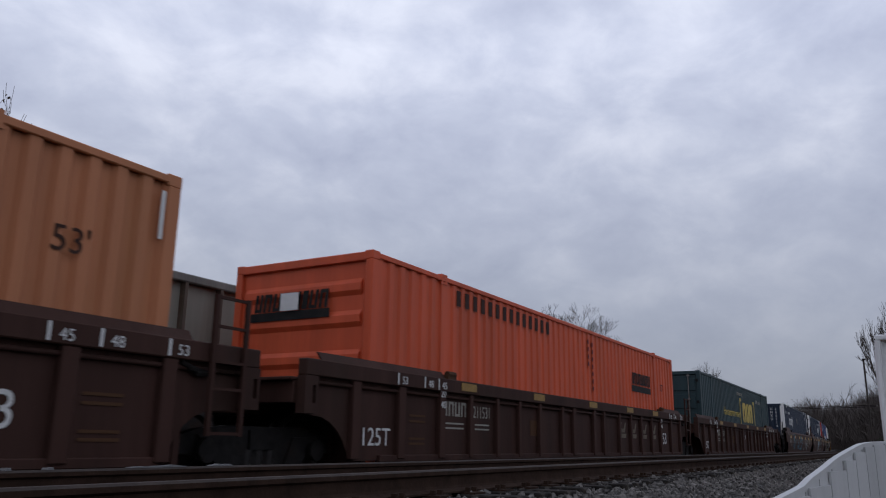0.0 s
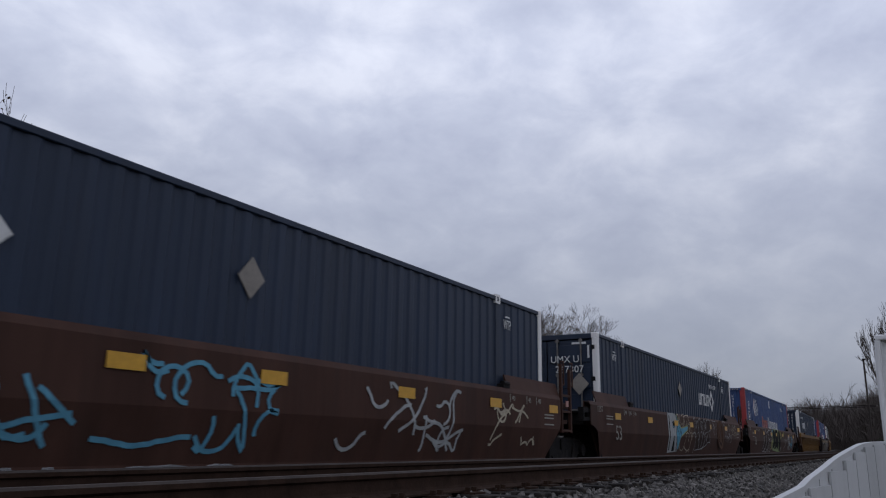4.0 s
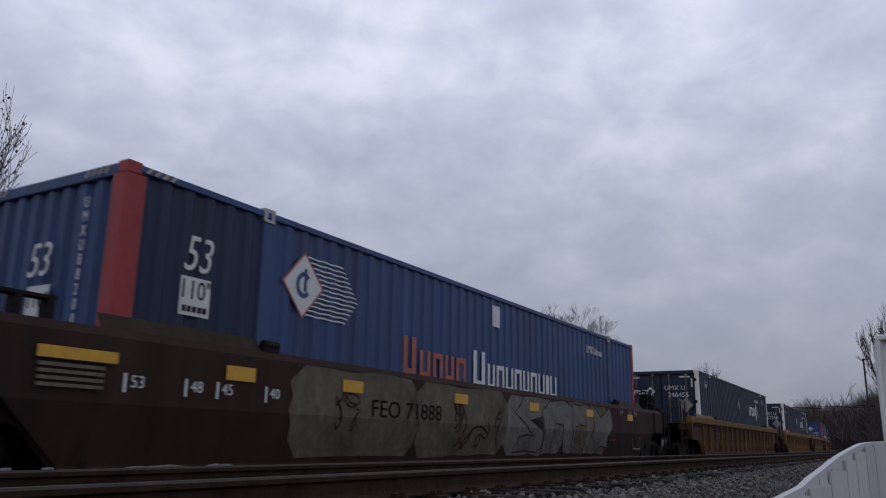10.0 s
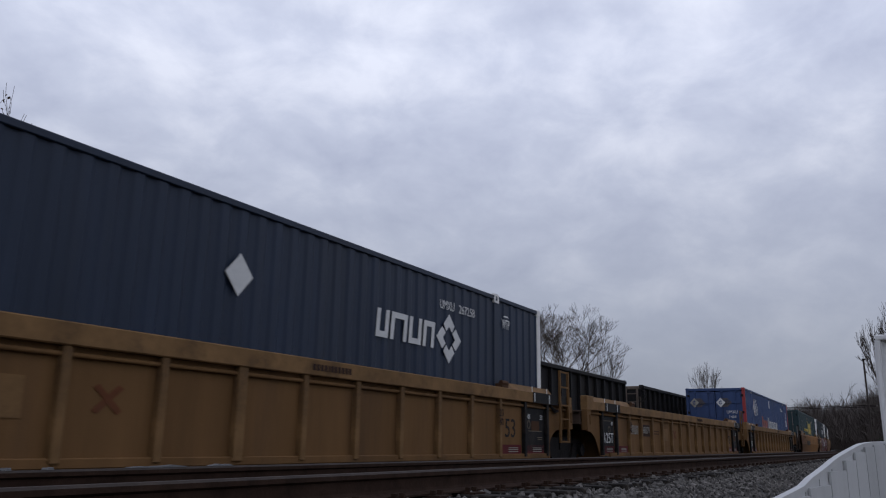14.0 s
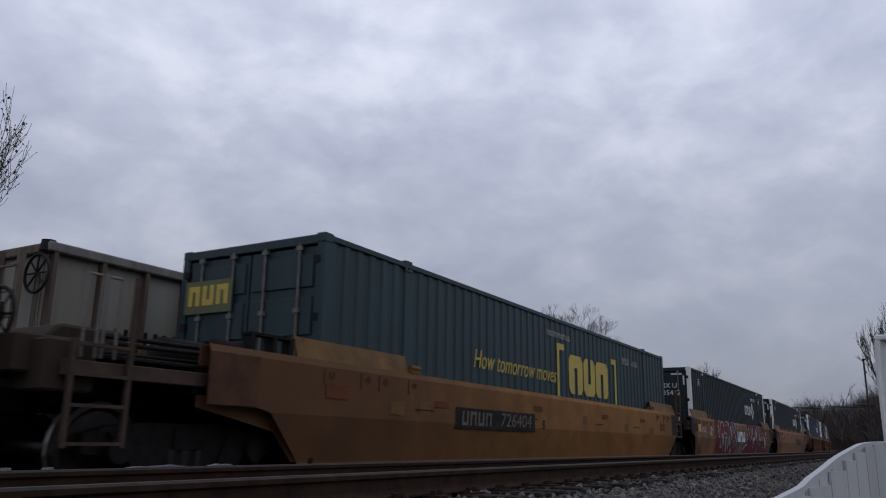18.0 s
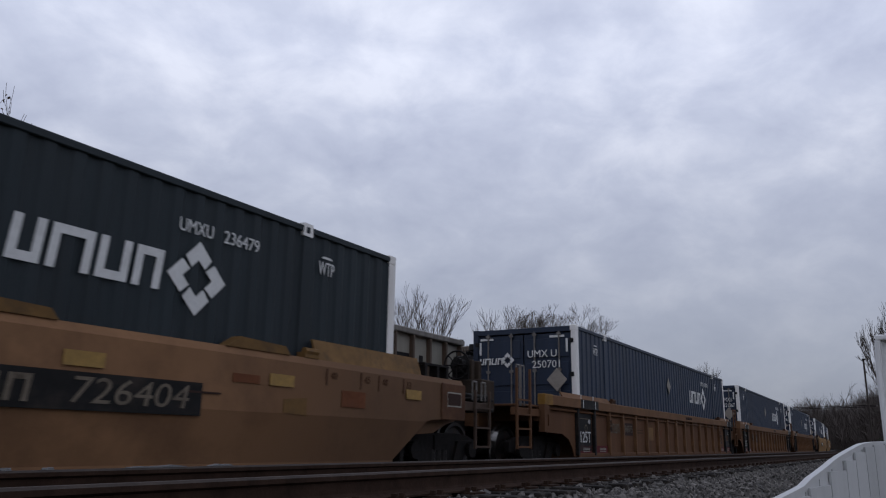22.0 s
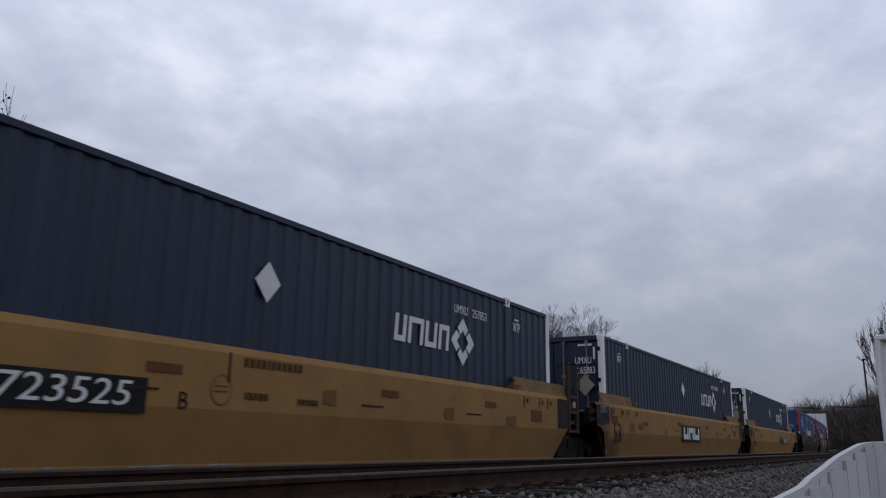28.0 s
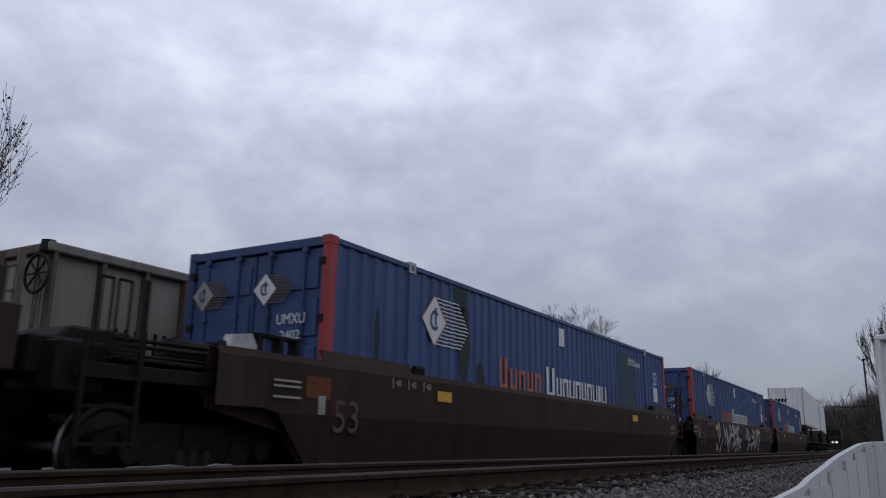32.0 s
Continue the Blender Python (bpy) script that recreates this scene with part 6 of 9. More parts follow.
def fat_graffiti(c, style, seed, x0, x1, fill, edge, n, z=0.90, high=0.50, thick=0.055):
    """Overlapping sprayed shapes, each filled and edged in another paint."""
    y = LETTER_Y[style]
    rnd = random.Random(seed)
    step = (x1 - x0) / n
    for i in range(n):
        cx = x0 + (i + 0.5) * step
        raw = FAT[rnd.randrange(len(FAT))]
        pts = []
        m = len(raw)
        for k in range(m):
            (ax, az), (bx, bz) = raw[k], raw[(k + 1) % m]
            pts.append((ax + rnd.uniform(-0.1, 0.1), az + rnd.uniform(-0.06, 0.06)))
            pts.append(((ax + bx) / 2 + rnd.uniform(-0.09, 0.09), (az + bz) / 2 + rnd.uniform(-0.09, 0.09)))
        lim = 0.545 / high
        pts = [(px * step * 0.66, max(-lim, min(lim, pz)) * high) for px, pz in pts]
        for part_name, paint, layer in (("graffiti", fill, 0), ("graffiti", edge, 1)):
            bm = bmesh.new()
            if layer:
                ribbon(bm, pts, thick, -0.0015)
            else:
                bm.faces.new([bm.verts.new((px, 0.0, pz)) for px, pz in pts])
                bmesh.ops.triangulate(bm, faces=list(bm.faces))
            hug(bm, style, z)
            me = bpy.data.meshes.new("graffiti")
            bm.to_mesh(me)
            bm.free()
            me.materials.append(M[paint])
            ob = new(part_name, me)
            ob.parent = c
            ob.matrix_basis = Matrix.Translation((cx, y - 0.002 - 0.0035 * (i % 2) - 0.0007 * i, z))
            ob["label"] = "%s shape" % M[paint].name


def patch_paint(c, style, x, z, w, h, paint, seed):
    """A loose-edged field of sprayed colour."""
    rnd = random.Random(seed)
    n = 22
    pts = []
    for k in range(n):
        a = 6.28318 * k / n
        ca, sa = math.cos(a), math.sin(a)
        q = max(abs(ca), abs(sa))
        pts.append((w / 2 * ca / q * rnd.uniform(0.93, 1.0), h / 2 * sa / q * rnd.uniform(0.9, 1.0)))
    shape_part("graffiti", "field%d%s" % (seed, paint), lambda bm: (flat(bm, pts, 0.0015), hug(bm, style, z)), M[paint], c, x, LETTER_Y[style] + 0.002, z, label="%s field" % M[paint].name)


def smooth_line(pts, closed=False, steps=4):
    """A rounded course through a few set points."""
    n = len(pts)
    out = []
    for i in range(n if closed else n - 1):
        p = [Vector(pts[j % n] if closed else pts[max(0, min(n - 1, j))]) for j in (i - 1, i, i + 1, i + 2)]
        for k in range(steps):
            t = k / steps
            q = 0.5 * (2 * p[1] + (p[2] - p[0]) * t + (2 * p[0] - 5 * p[1] + 4 * p[2] - p[3]) * t * t + (3 * p[1] - p[0] - 3 * p[2] + p[3]) * t ** 3)
            out.append((q.x, q.y))
    if not closed:
        out.append(tuple(pts[-1]))
    return out


def sprayer():
    """Two painters for a smooth flank, which lay each coat a little over the one before."""
    coat = [0]

    def lay(c, bm, paint):
        hug(bm, "smooth", 0.0)
        me = bpy.data.meshes.new("graffiti")
        bm.to_mesh(me)
        bm.free()
        me.materials.append(M[paint])
        ob = new("graffiti", me)
        ob.parent = c
        coat[0] += 1
        ob.matrix_basis = Matrix.Translation((0, LETTER_Y["smooth"] - 0.0015 - 0.0005 * coat[0], 0))
        ob["label"] = "%s graffiti" % M[paint].name

    def field(c, pts, paint, rounded=True):
        bm = bmesh.new()
        bm.faces.new([bm.verts.new((x, 0.0, z)) for x, z in (smooth_line(pts, True) if rounded else pts)])
        bmesh.ops.triangulate(bm, faces=list(bm.faces))
        lay(c, bm, paint)

    def line(c, pts, thick, paint, rounded=True):
        bm = bmesh.new()
        ribbon(bm, smooth_line(pts) if rounded else pts, thick * 0.85, 0.0, False)
        lay(c, bm, paint)
    return field, line


def maroon_piece(c):
    """Tall maroon sprayed piece with white edges, blue centres and bare paint between."""
    field, line = sprayer()
    field(c, [(-5.66, 1.515), (-4.76, 1.515), (-4.03, 1.515), (-3.28, 1.515), (-2.39, 1.515), (-1.87, 1.515), (-1.57, 1.17), (-1.15, 1.36), (-1.57, 0.8), (-1.32, 0.45), (-1.37, 0.34), (-5.42, 0.34)], "pink", False)
    field(c, [(0.93, 1.51), (2.2, 1.51), (3.88, 1.51), (6.23, 1.51), (6.27, 0.77), (6.59, 0.72), (7.28, 0.56), (7.47, 0.34), (0.26, 0.34), (0.24, 0.49), (0.37, 0.55), (0.62, 0.67), (0.87, 0.67), (0.93, 0.6), (1.17, 0.77), (1.01, 0.86), (1.19, 0.95), (1.17, 1.09), (0.91, 1.06)], "pink", False)
    field(c, [(-1.34, 0.73), (0.72, 0.78), (0.67, 0.51), (-0.09, 0.34), (-1.23, 0.34)], "khaki", False)
    field(c, [(-4.75, 1.515), (-4.67, 1.48), (-4.61, 1.35), (-4.52, 1.44), (-4.34, 1.48), (-4.09, 1.44), (-4.03, 1.515), (-4.46, 1.515)], "car_tan", False)
    field(c, [(-3.29, 1.515), (-3.12, 1.42), (-2.95, 1.515)], "car_tan", False)
    field(c, [(-2.42, 1.515), (-2.29, 1.45), (-2.21, 1.515)], "car_tan", False)
    field(c, [(-2.15, 1.09), (-2.13, 1.36), (-1.86, 1.14)], "khaki", False)
    field(c, [(-2.1, 0.71), (-1.79, 0.79), (-1.56, 0.78), (-2.06, 0.55)], "khaki", False)
    field(c, [(-3.85, 1.3), (-3.35, 1.31), (-3.38, 1.16), (-3.8, 1.15)], "rust_orange")
    line(c, [(-5.07, 1.28), (-4.92, 1.43), (-4.82, 1.515)], 0.035, "spray_white")
    line(c, [(-5.11, 1.02), (-4.98, 1.29), (-4.83, 1.13), (-4.81, 0.99), (-4.97, 0.91)], 0.06, "spray_white")
    line(c, [(-4.75, 1.515), (-4.69, 1.5), (-4.62, 1.38), (-4.59, 1.16), (-4.58, 0.89), (-4.6, 0.71), (-4.53, 0.57), (-4.43, 0.54), (-4.32, 0.58), (-4.23, 0.66)], 0.035, "spray_white")
    field(c, [(-4.61, 0.73), (-4.65, 0.55), (-4.47, 0.54), (-4.55, 0.6)], "spray_white", False)
    line(c, [(-4.61, 1.32), (-4.55, 1.42), (-4.38, 1.47), (-4.23, 1.47), (-4.08, 1.4), (-3.99, 1.3)], 0.05, "spray_white")
    line(c, [(-3.99, 1.31), (-3.95, 1.08), (-3.81, 1.07)], 0.03, "spray_white", False)
    field(c, [(-4.07, 1.49), (-3.98, 1.515), (-3.97, 1.37), (-3.99, 1.32), (-4.03, 1.38)], "spray_white", False)
    line(c, [(-3.83, 1.07), (-3.6, 1.08), (-3.45, 1.02), (-3.45, 0.93), (-3.62, 0.9), (-3.81, 0.88)], 0.05, "spray_white")
    line(c, [(-3.83, 1.07), (-3.8, 0.89), (-3.82, 0.78)], 0.03, "spray_white")
    field(c, [(-3.74, 0.87), (-3.66, 0.9), (-3.46, 0.54), (-3.35, 0.38), (-3.45, 0.37), (-3.58, 0.6)], "spray_white", False)
    line(c, [(-4.08, 0.39), (-4.06, 0.5), (-4.03, 0.65), (-3.94, 0.74), (-3.83, 0.78), (-3.72, 0.74), (-3.64, 0.62), (-3.64, 0.49), (-3.71, 0.39)], 0.035, "spray_white")
    line(c, [(-3.61, 1.515), (-3.56, 1.5), (-3.47, 1.45), (-3.51, 1.37), (-3.66, 1.36), (-3.83, 1.32)], 0.018, "spray_white")
    line(c, [(-3.48, 1.44), (-3.35, 1.29), (-3.34, 1.22)], 0.018, "spray_white")
    line(c, [(-3.48, 1.42), (-3.38, 1.515), (-3.24, 1.51), (-3.12, 1.38), (-3.04, 1.19), (-3.05, 1.03), (-3.09, 0.91)], 0.035, "spray_white")
    field(c, [(-3.36, 0.78), (-3.09, 0.91), (-2.85, 0.66), (-3.09, 0.47)], "car_dark", False)
    line(c, [(-3.36, 0.78), (-3.09, 0.91), (-2.85, 0.66), (-3.09, 0.47), (-3.36, 0.78)], 0.03, "spray_white", False)
    field(c, [(-3.25, 0.75), (-3.11, 0.82), (-3.02, 0.66), (-3.12, 0.54)], "spray_blue")
    field(c, [(-3.09, 0.96), (-3.02, 0.99), (-2.8, 0.71), (-2.82, 0.63), (-2.92, 0.72)], "spray_white", False)
    line(c, [(-3.42, 0.51), (-3.25, 0.64)], 0.025, "spray_white")
    line(c, [(-2.82, 0.66), (-2.69, 0.76), (-2.59, 0.92), (-2.53, 0.98)], 0.035, "spray_white")
    field(c, [(-4.23, 0.65), (-4.36, 0.8), (-4.4, 0.94), (-4.38, 1.05), (-4.3, 1.08), (-4.2, 1), (-4.15, 0.87), (-4.18, 0.73)], "spray_white")
    field(c, [(-4.26, 0.71), (-4.34, 0.84), (-4.36, 0.95), (-4.3, 0.98), (-4.23, 0.9), (-4.23, 0.77)], "spray_blue")
    field(c, [(-2.58, 0.95), (-2.71, 1.1), (-2.78, 1.24), (-2.7, 1.35), (-2.58, 1.37), (-2.5, 1.26), (-2.51, 1.08)], "spray_white")
    field(c, [(-2.61, 1.02), (-2.7, 1.15), (-2.72, 1.25), (-2.61, 1.27), (-2.55, 1.16)], "spray_blue")
    field(c, [(-3.3, 1.515), (-3.11, 1.3), (-2.95, 1.515), (-3.12, 1.44)], "spray_white", False)
    line(c, [(-2.45, 1.515), (-2.3, 1.44), (-2.32, 1.34)], 0.025, "spray_white")
    field(c, [(-2.22, 1.515), (-2.17, 1.515), (-2.28, 1.28), (-2.34, 1.25)], "spray_white", False)
    line(c, [(-2.28, 1.3), (-2.39, 1.01), (-2.48, 0.8), (-2.14, 0.79), (-1.87, 0.82), (-1.85, 1.11), (-2.12, 1.08)], 0.03, "spray_white", False)
    field(c, [(-2.15, 1.41), (-2.1, 1.4), (-1.56, 0.78), (-1.63, 0.74)], "spray_white", False)
    line(c, [(-2.12, 1.09), (-2.13, 1.39)], 0.025, "spray_white")
    line(c, [(-1.93, 1.515), (-1.8, 1.39), (-1.57, 1.17), (-1.15, 1.37), (-1.59, 0.78)], 0.03, "spray_white", False)
    field(c, [(-1.67, 1.43), (-1.53, 1.48), (-1.47, 1.29), (-1.57, 1.2), (-1.68, 1.3)], "spray_blue")
    field(c, [(-1.53, 0.91), (-1.34, 0.95), (-1.18, 0.83), (-1.37, 0.76), (-1.52, 0.8)], "spray_blue")
    line(c, [(-2.22, 0.76), (-2.12, 0.67), (-2.09, 0.53), (-1.74, 0.66), (-1.4, 0.78), (-1.31, 0.45), (-1.46, 0.36), (-1.66, 0.34)], 0.03, "spray_white", False)
    line(c, [(-2.34, 0.78), (-2.45, 0.66), (-2.64, 0.45), (-2.76, 0.36)], 0.025, "spray_white")
    field(c, [(-2.6, 0.49), (-2.51, 0.51), (-2.48, 0.37), (-2.66, 0.36)], "spray_white", False)
    field(c, [(1.52, 1.23), (1.91, 1.26), (1.92, 1.18), (1.53, 1.15)], "rust_orange")
    field(c, [(4.1, 1.19), (4.54, 1.22), (4.55, 1.12), (4.11, 1.1)], "rust_orange")
    line(c, [(0.88, 1.51), (0.95, 1.08), (1.15, 1.07), (1.13, 0.94), (1.01, 0.86), (1.11, 0.77), (0.91, 0.64), (0.61, 0.67), (0.38, 0.54), (0.23, 0.5)], 0.085, "spray_white", False)
    line(c, [(1.15, 1.33), (1.2, 1.07)], 0.02, "spray_white")
    field(c, [(1.43, 1.38), (1.59, 1.43), (1.63, 1.27), (1.54, 1.22), (1.65, 1.13), (1.56, 1.1), (1.46, 1.16), (1.5, 1.26), (1.44, 1.3)], "spray_grey", False)
    line(c, [(1.45, 1.42), (1.46, 1.14), (1.54, 1.08), (1.76, 1.03), (1.8, 0.89), (1.81, 0.74), (1.78, 0.69), (1.97, 0.62), (2.0, 0.4)], 0.025, "spray_white")
    field(c, [(1.48, 1.51), (1.61, 1.51), (1.54, 1.51)], "spray_white", False)
    field(c, [(1.93, 1.51), (2.01, 1.51), (1.98, 1.47)], "spray_white", False)
    field(c, [(2.64, 1.51), (2.75, 1.51), (2.74, 1.41), (2.69, 1.47)], "spray_white", False)
    field(c, [(3.15, 1.51), (3.31, 1.51), (3.23, 1.49)], "spray_white", False)
    field(c, [(3.7, 1.51), (3.77, 1.51), (3.79, 1.34), (3.64, 1.38)], "spray_white", False)
    field(c, [(5.3, 1.51), (5.44, 1.51), (5.37, 1.46)], "spray_white", False)
    line(c, [(1.98, 1.47), (2.08, 1.09), (1.96, 0.91), (2.16, 0.98), (2.29, 0.76), (2.25, 0.7), (2.43, 0.58), (2.66, 0.55), (2.86, 0.63), (2.9, 0.77), (2.86, 1.15), (2.74, 1.41)], 0.028, "spray_white")
    line(c, [(2.09, 1.33), (2.17, 1.35), (2.42, 1.14), (2.5, 1.14), (2.48, 1.39), (2.31, 1.38), (2.12, 1.33), (2.11, 1.02), (2.26, 1.07), (2.41, 0.94), (2.85, 0.98)], 0.028, "spray_white", False)
    field(c, [(2.31, 1.37), (2.47, 1.39), (2.49, 1.15), (2.42, 1.14)], "spray_grey", False)
    field(c, [(2.41, 0.95), (2.85, 0.99), (2.86, 0.88), (2.59, 0.86), (2.56, 0.68), (2.44, 0.7), (2.54, 0.84)], "spray_white", False)
    field(c, [(3.16, 1.4), (3.28, 1.3), (3.36, 1.42), (3.41, 1.26), (3.56, 1.25), (3.57, 1.1), (3.43, 1.01), (3.26, 1.03), (3.29, 1.17), (3.18, 1.21)], "spray_grey", False)
    line(c, [(3.16, 1.4), (3.14, 1.21), (3.26, 1.02), (3.43, 0.99), (3.6, 1.1), (3.58, 1.24), (3.44, 1.26)], 0.025, "spray_white")
    line(c, [(2.87, 1.04), (3.07, 1.02), (3.17, 0.97), (3.38, 0.87), (3.47, 0.73), (3.55, 0.58), (3.56, 0.4), (3.46, 0.34)], 0.025, "spray_white")
    line(c, [(3.43, 1.0), (3.61, 0.91), (3.66, 0.75), (3.68, 0.45), (3.6, 0.34)], 0.025, "spray_white")
    line(c, [(3.66, 1.38), (3.9, 1.31), (4.01, 0.92), (4.06, 0.79), (3.92, 0.69), (4.25, 0.79), (4.52, 0.62), (4.74, 0.76), (4.7, 1.19), (4.58, 1.22), (4.69, 1.27), (4.67, 1.51), (4.26, 1.49), (4.3, 1.0)], 0.03, "spray_white", False)
    field(c, [(4.22, 1.47), (4.32, 1.48), (4.36, 0.98), (4.55, 0.94), (4.55, 0.86), (4.37, 0.84), (4.17, 0.93), (4.28, 0.98)], "spray_white", False)
    line(c, [(4.73, 1.02), (5.17, 1.0), (5.14, 0.69), (5.24, 0.59), (5.57, 0.56), (5.69, 0.49), (5.66, 0.34)], 0.025, "spray_white")
    field(c, [(5.04, 1.25), (5.26, 1.24), (5.14, 1.1)], "spray_white", False)
    field(c, [(5.55, 1.13), (6.24, 0.77), (6.12, 0.55), (5.6, 0.85)], "spray_grey", False)
    line(c, [(6.21, 1.51), (6.24, 0.77), (5.53, 1.12), (5.6, 0.85), (6.12, 0.52), (6.38, 0.71), (6.54, 0.75), (6.66, 0.5), (6.88, 0.47)], 0.03, "spray_white", False)
    line(c, [(6.89, 0.7), (6.98, 0.74), (7.16, 0.73), (7.22, 0.66)], 0.025, "spray_white")
    line(c, [(7.26, 0.5), (7.46, 0.34)], 0.025, "spray_white")
    line(c, [(-0.93, 0.44), (-0.75, 0.64), (-0.65, 0.44), (-0.58, 0.64), (-0.43, 0.43), (-0.29, 0.61), (-0.22, 0.44), (-0.05, 0.58)], 0.025, "spray_tan")
    line(c, [(-0.67, 0.7), (0, 0.72)], 0.03, "spray_tan")
    line(c, [(-0.99, 0.39), (-0.33, 0.36)], 0.02, "spray_tan")


def outline_piece(c):
    """A pale sprayed form, a blue burst and rows of hollow outlined forms, with thin tags after them."""
    field, line = sprayer()
    field(c, [(-2.82, 1.515), (-2.45, 1.515), (-2.17, 1.515), (-1.96, 1.515), (-1.81, 1.44), (-1.74, 1.28), (-1.76, 1.09), (-1.86, 0.94), (-1.79, 0.8), (-1.52, 0.42), (-2.63, 0.38)], "spray_grey", False)
    field(c, [(-2.27, 1.28), (-2.12, 1.3), (-2, 1.22), (-2.01, 1.14), (-2.09, 1.09), (-2.24, 1.09)], "spray_black", False)
    field(c, [(-2.13, 0.86), (-2.08, 0.89), (-1.89, 0.44), (-2.19, 0.42)], "spray_black", False)
    field(c, [(-2.68, 1.44), (-2.6, 1.44), (-2.46, 0.45), (-2.55, 0.45)], "spray_black", False)
    field(c, [(-2.21, 1.14), (-2.1, 1.16), (-2.1, 1.11), (-2.19, 1.1)], "spray_blue", False)
    field(c, [(-1.94, 1.515), (-1.8, 1.515), (-1.72, 1.43), (-1.59, 1.29), (-1.36, 1.17), (-1.19, 1.11), (-0.53, 1.19), (-0.41, 1.16), (-0.47, 1.06), (-1.01, 0.93), (-1.3, 0.84), (-1.39, 0.65), (-1.44, 0.47), (-1.55, 0.5), (-1.79, 0.8), (-1.86, 0.94), (-1.76, 1.09), (-1.74, 1.28), (-1.81, 1.44)], "spray_blue", False)
    line(c, [(-1.94, 1.515), (-1.81, 1.44), (-1.74, 1.28), (-1.76, 1.09), (-1.86, 0.94), (-1.79, 0.8), (-1.52, 0.42)], 0.05, "spray_black")
    line(c, [(-1.81, 1.515), (-1.72, 1.43), (-1.59, 1.29), (-1.36, 1.17), (-1.19, 1.11), (-0.53, 1.19), (-0.41, 1.16), (-0.47, 1.06), (-1.01, 0.93), (-1.3, 0.84), (-1.39, 0.65), (-1.44, 0.47)], 0.04, "spray_lime")
    line(c, [(-1.7, 1.12), (-1.64, 1.17), (-1.61, 1.01), (-1.68, 1), (-1.71, 1.08)], 0.025, "spray_black")
    line(c, [(-1.54, 1.07), (-1.48, 1.13), (-1.45, 0.97), (-1.52, 0.94), (-1.55, 1.01)], 0.022, "spray_black")
    line(c, [(-1.41, 1.12), (-1.35, 0.93)], 0.022, "spray_black")
    line(c, [(-1.28, 1.09), (-1.37, 1.02), (-1.22, 0.94)], 0.022, "spray_black")
    line(c, [(-1.31, 0.87), (-1.25, 0.98), (-1.21, 1.08)], 0.022, "spray_black")
    line(c, [(-1.54, 0.89), (-1.44, 0.91)], 0.03, "spray_black")
    line(c, [(-1.8, 0.5), (-1.8, 0.63), (-1.73, 0.68), (-1.64, 0.6), (-1.64, 0.49), (-1.72, 0.45), (-1.78, 0.49)], 0.02, "spray_black")
    line(c, [(-1.73, 0.67), (-1.71, 0.46)], 0.016, "spray_black")
    line(c, [(-1.57, 1.29), (-1.51, 1.43), (-1.44, 1.35), (-1.35, 1.21)], 0.03, "spray_tan")
    line(c, [(-1.67, 1.48), (-1.61, 1.515), (-1.63, 1.47)], 0.05, "spray_tan")
    line(c, [(-1.21, 1.48), (-1.07, 1.515), (-0.97, 1.51), (-0.96, 1.31), (-0.99, 1.12)], 0.03, "spray_tan")
    line(c, [(-1.2, 1.13), (-1.17, 1.23), (-1.12, 1.24), (-1.07, 1.13)], 0.03, "spray_tan")
    line(c, [(-0.93, 1.46), (-0.65, 1.51), (-0.39, 1.515), (-0.37, 1.46), (-0.42, 1.19)], 0.028, "spray_tan")
    line(c, [(-0.92, 1.45), (-0.84, 1.3), (-0.75, 1.16)], 0.035, "spray_tan")
    line(c, [(-0.6, 1.34), (-0.56, 1.18)], 0.035, "spray_tan")
    line(c, [(-0.33, 1.43), (-0.21, 1.3), (-0.02, 0.99), (0.1, 0.98), (0.01, 0.73), (-0.09, 0.53), (-0.03, 0.38)], 0.028, "spray_tan")
    line(c, [(-0.43, 1.21), (-0.29, 1.27), (-0.17, 1.18), (-0.3, 1.05), (-0.17, 0.99), (-0.03, 0.86), (-0.06, 0.66)], 0.025, "spray_tan")
    line(c, [(-0.76, 0.93), (-0.56, 0.98), (-0.34, 0.93), (-0.39, 0.77), (-0.44, 0.67)], 0.03, "spray_tan")
    line(c, [(-0.75, 0.9), (-0.7, 0.8), (-0.81, 0.6), (-0.65, 0.5), (-0.37, 0.45), (-0.14, 0.47)], 0.03, "spray_tan")
    line(c, [(-1.4, 0.6), (-1.21, 0.47), (-0.93, 0.46), (-0.79, 0.63)], 0.028, "spray_tan")
    line(c, [(-0.52, 0.39), (-0.3, 0.42), (-0.13, 0.48)], 0.025, "spray_tan")
    field(c, [(0.54, 1.34), (0.69, 1.42), (0.94, 1.41), (1.16, 1.47), (1.34, 1.41), (1.63, 1.49), (2, 1.44), (2.74, 1.46), (2.78, 1.17), (2.61, 1.01), (2.78, 0.69), (1.93, 0.56), (1.46, 0.5), (0.65, 0.45), (0.66, 1.05)], "car_dark", False)
    line(c, [(0.31, 1.38), (0.46, 1.515), (0.54, 1.28), (0.47, 1.03), (0.62, 0.8), (0.57, 0.51), (0.4, 0.36)], 0.025, "spray_grey")
    line(c, [(0.14, 0.93), (0.34, 1), (0.53, 0.97), (0.49, 0.83), (0.41, 0.91)], 0.03, "spray_grey")
    line(c, [(0.63, 1.41), (0.74, 1.11)], 0.022, "spray_grey")
    line(c, [(0.71, 1.28), (0.83, 1.39), (0.95, 1.3), (1.01, 1.05)], 0.026, "spray_grey")
    line(c, [(0.96, 1.35), (1.15, 1.47), (1.32, 1.38), (1.37, 1.14)], 0.026, "spray_grey")
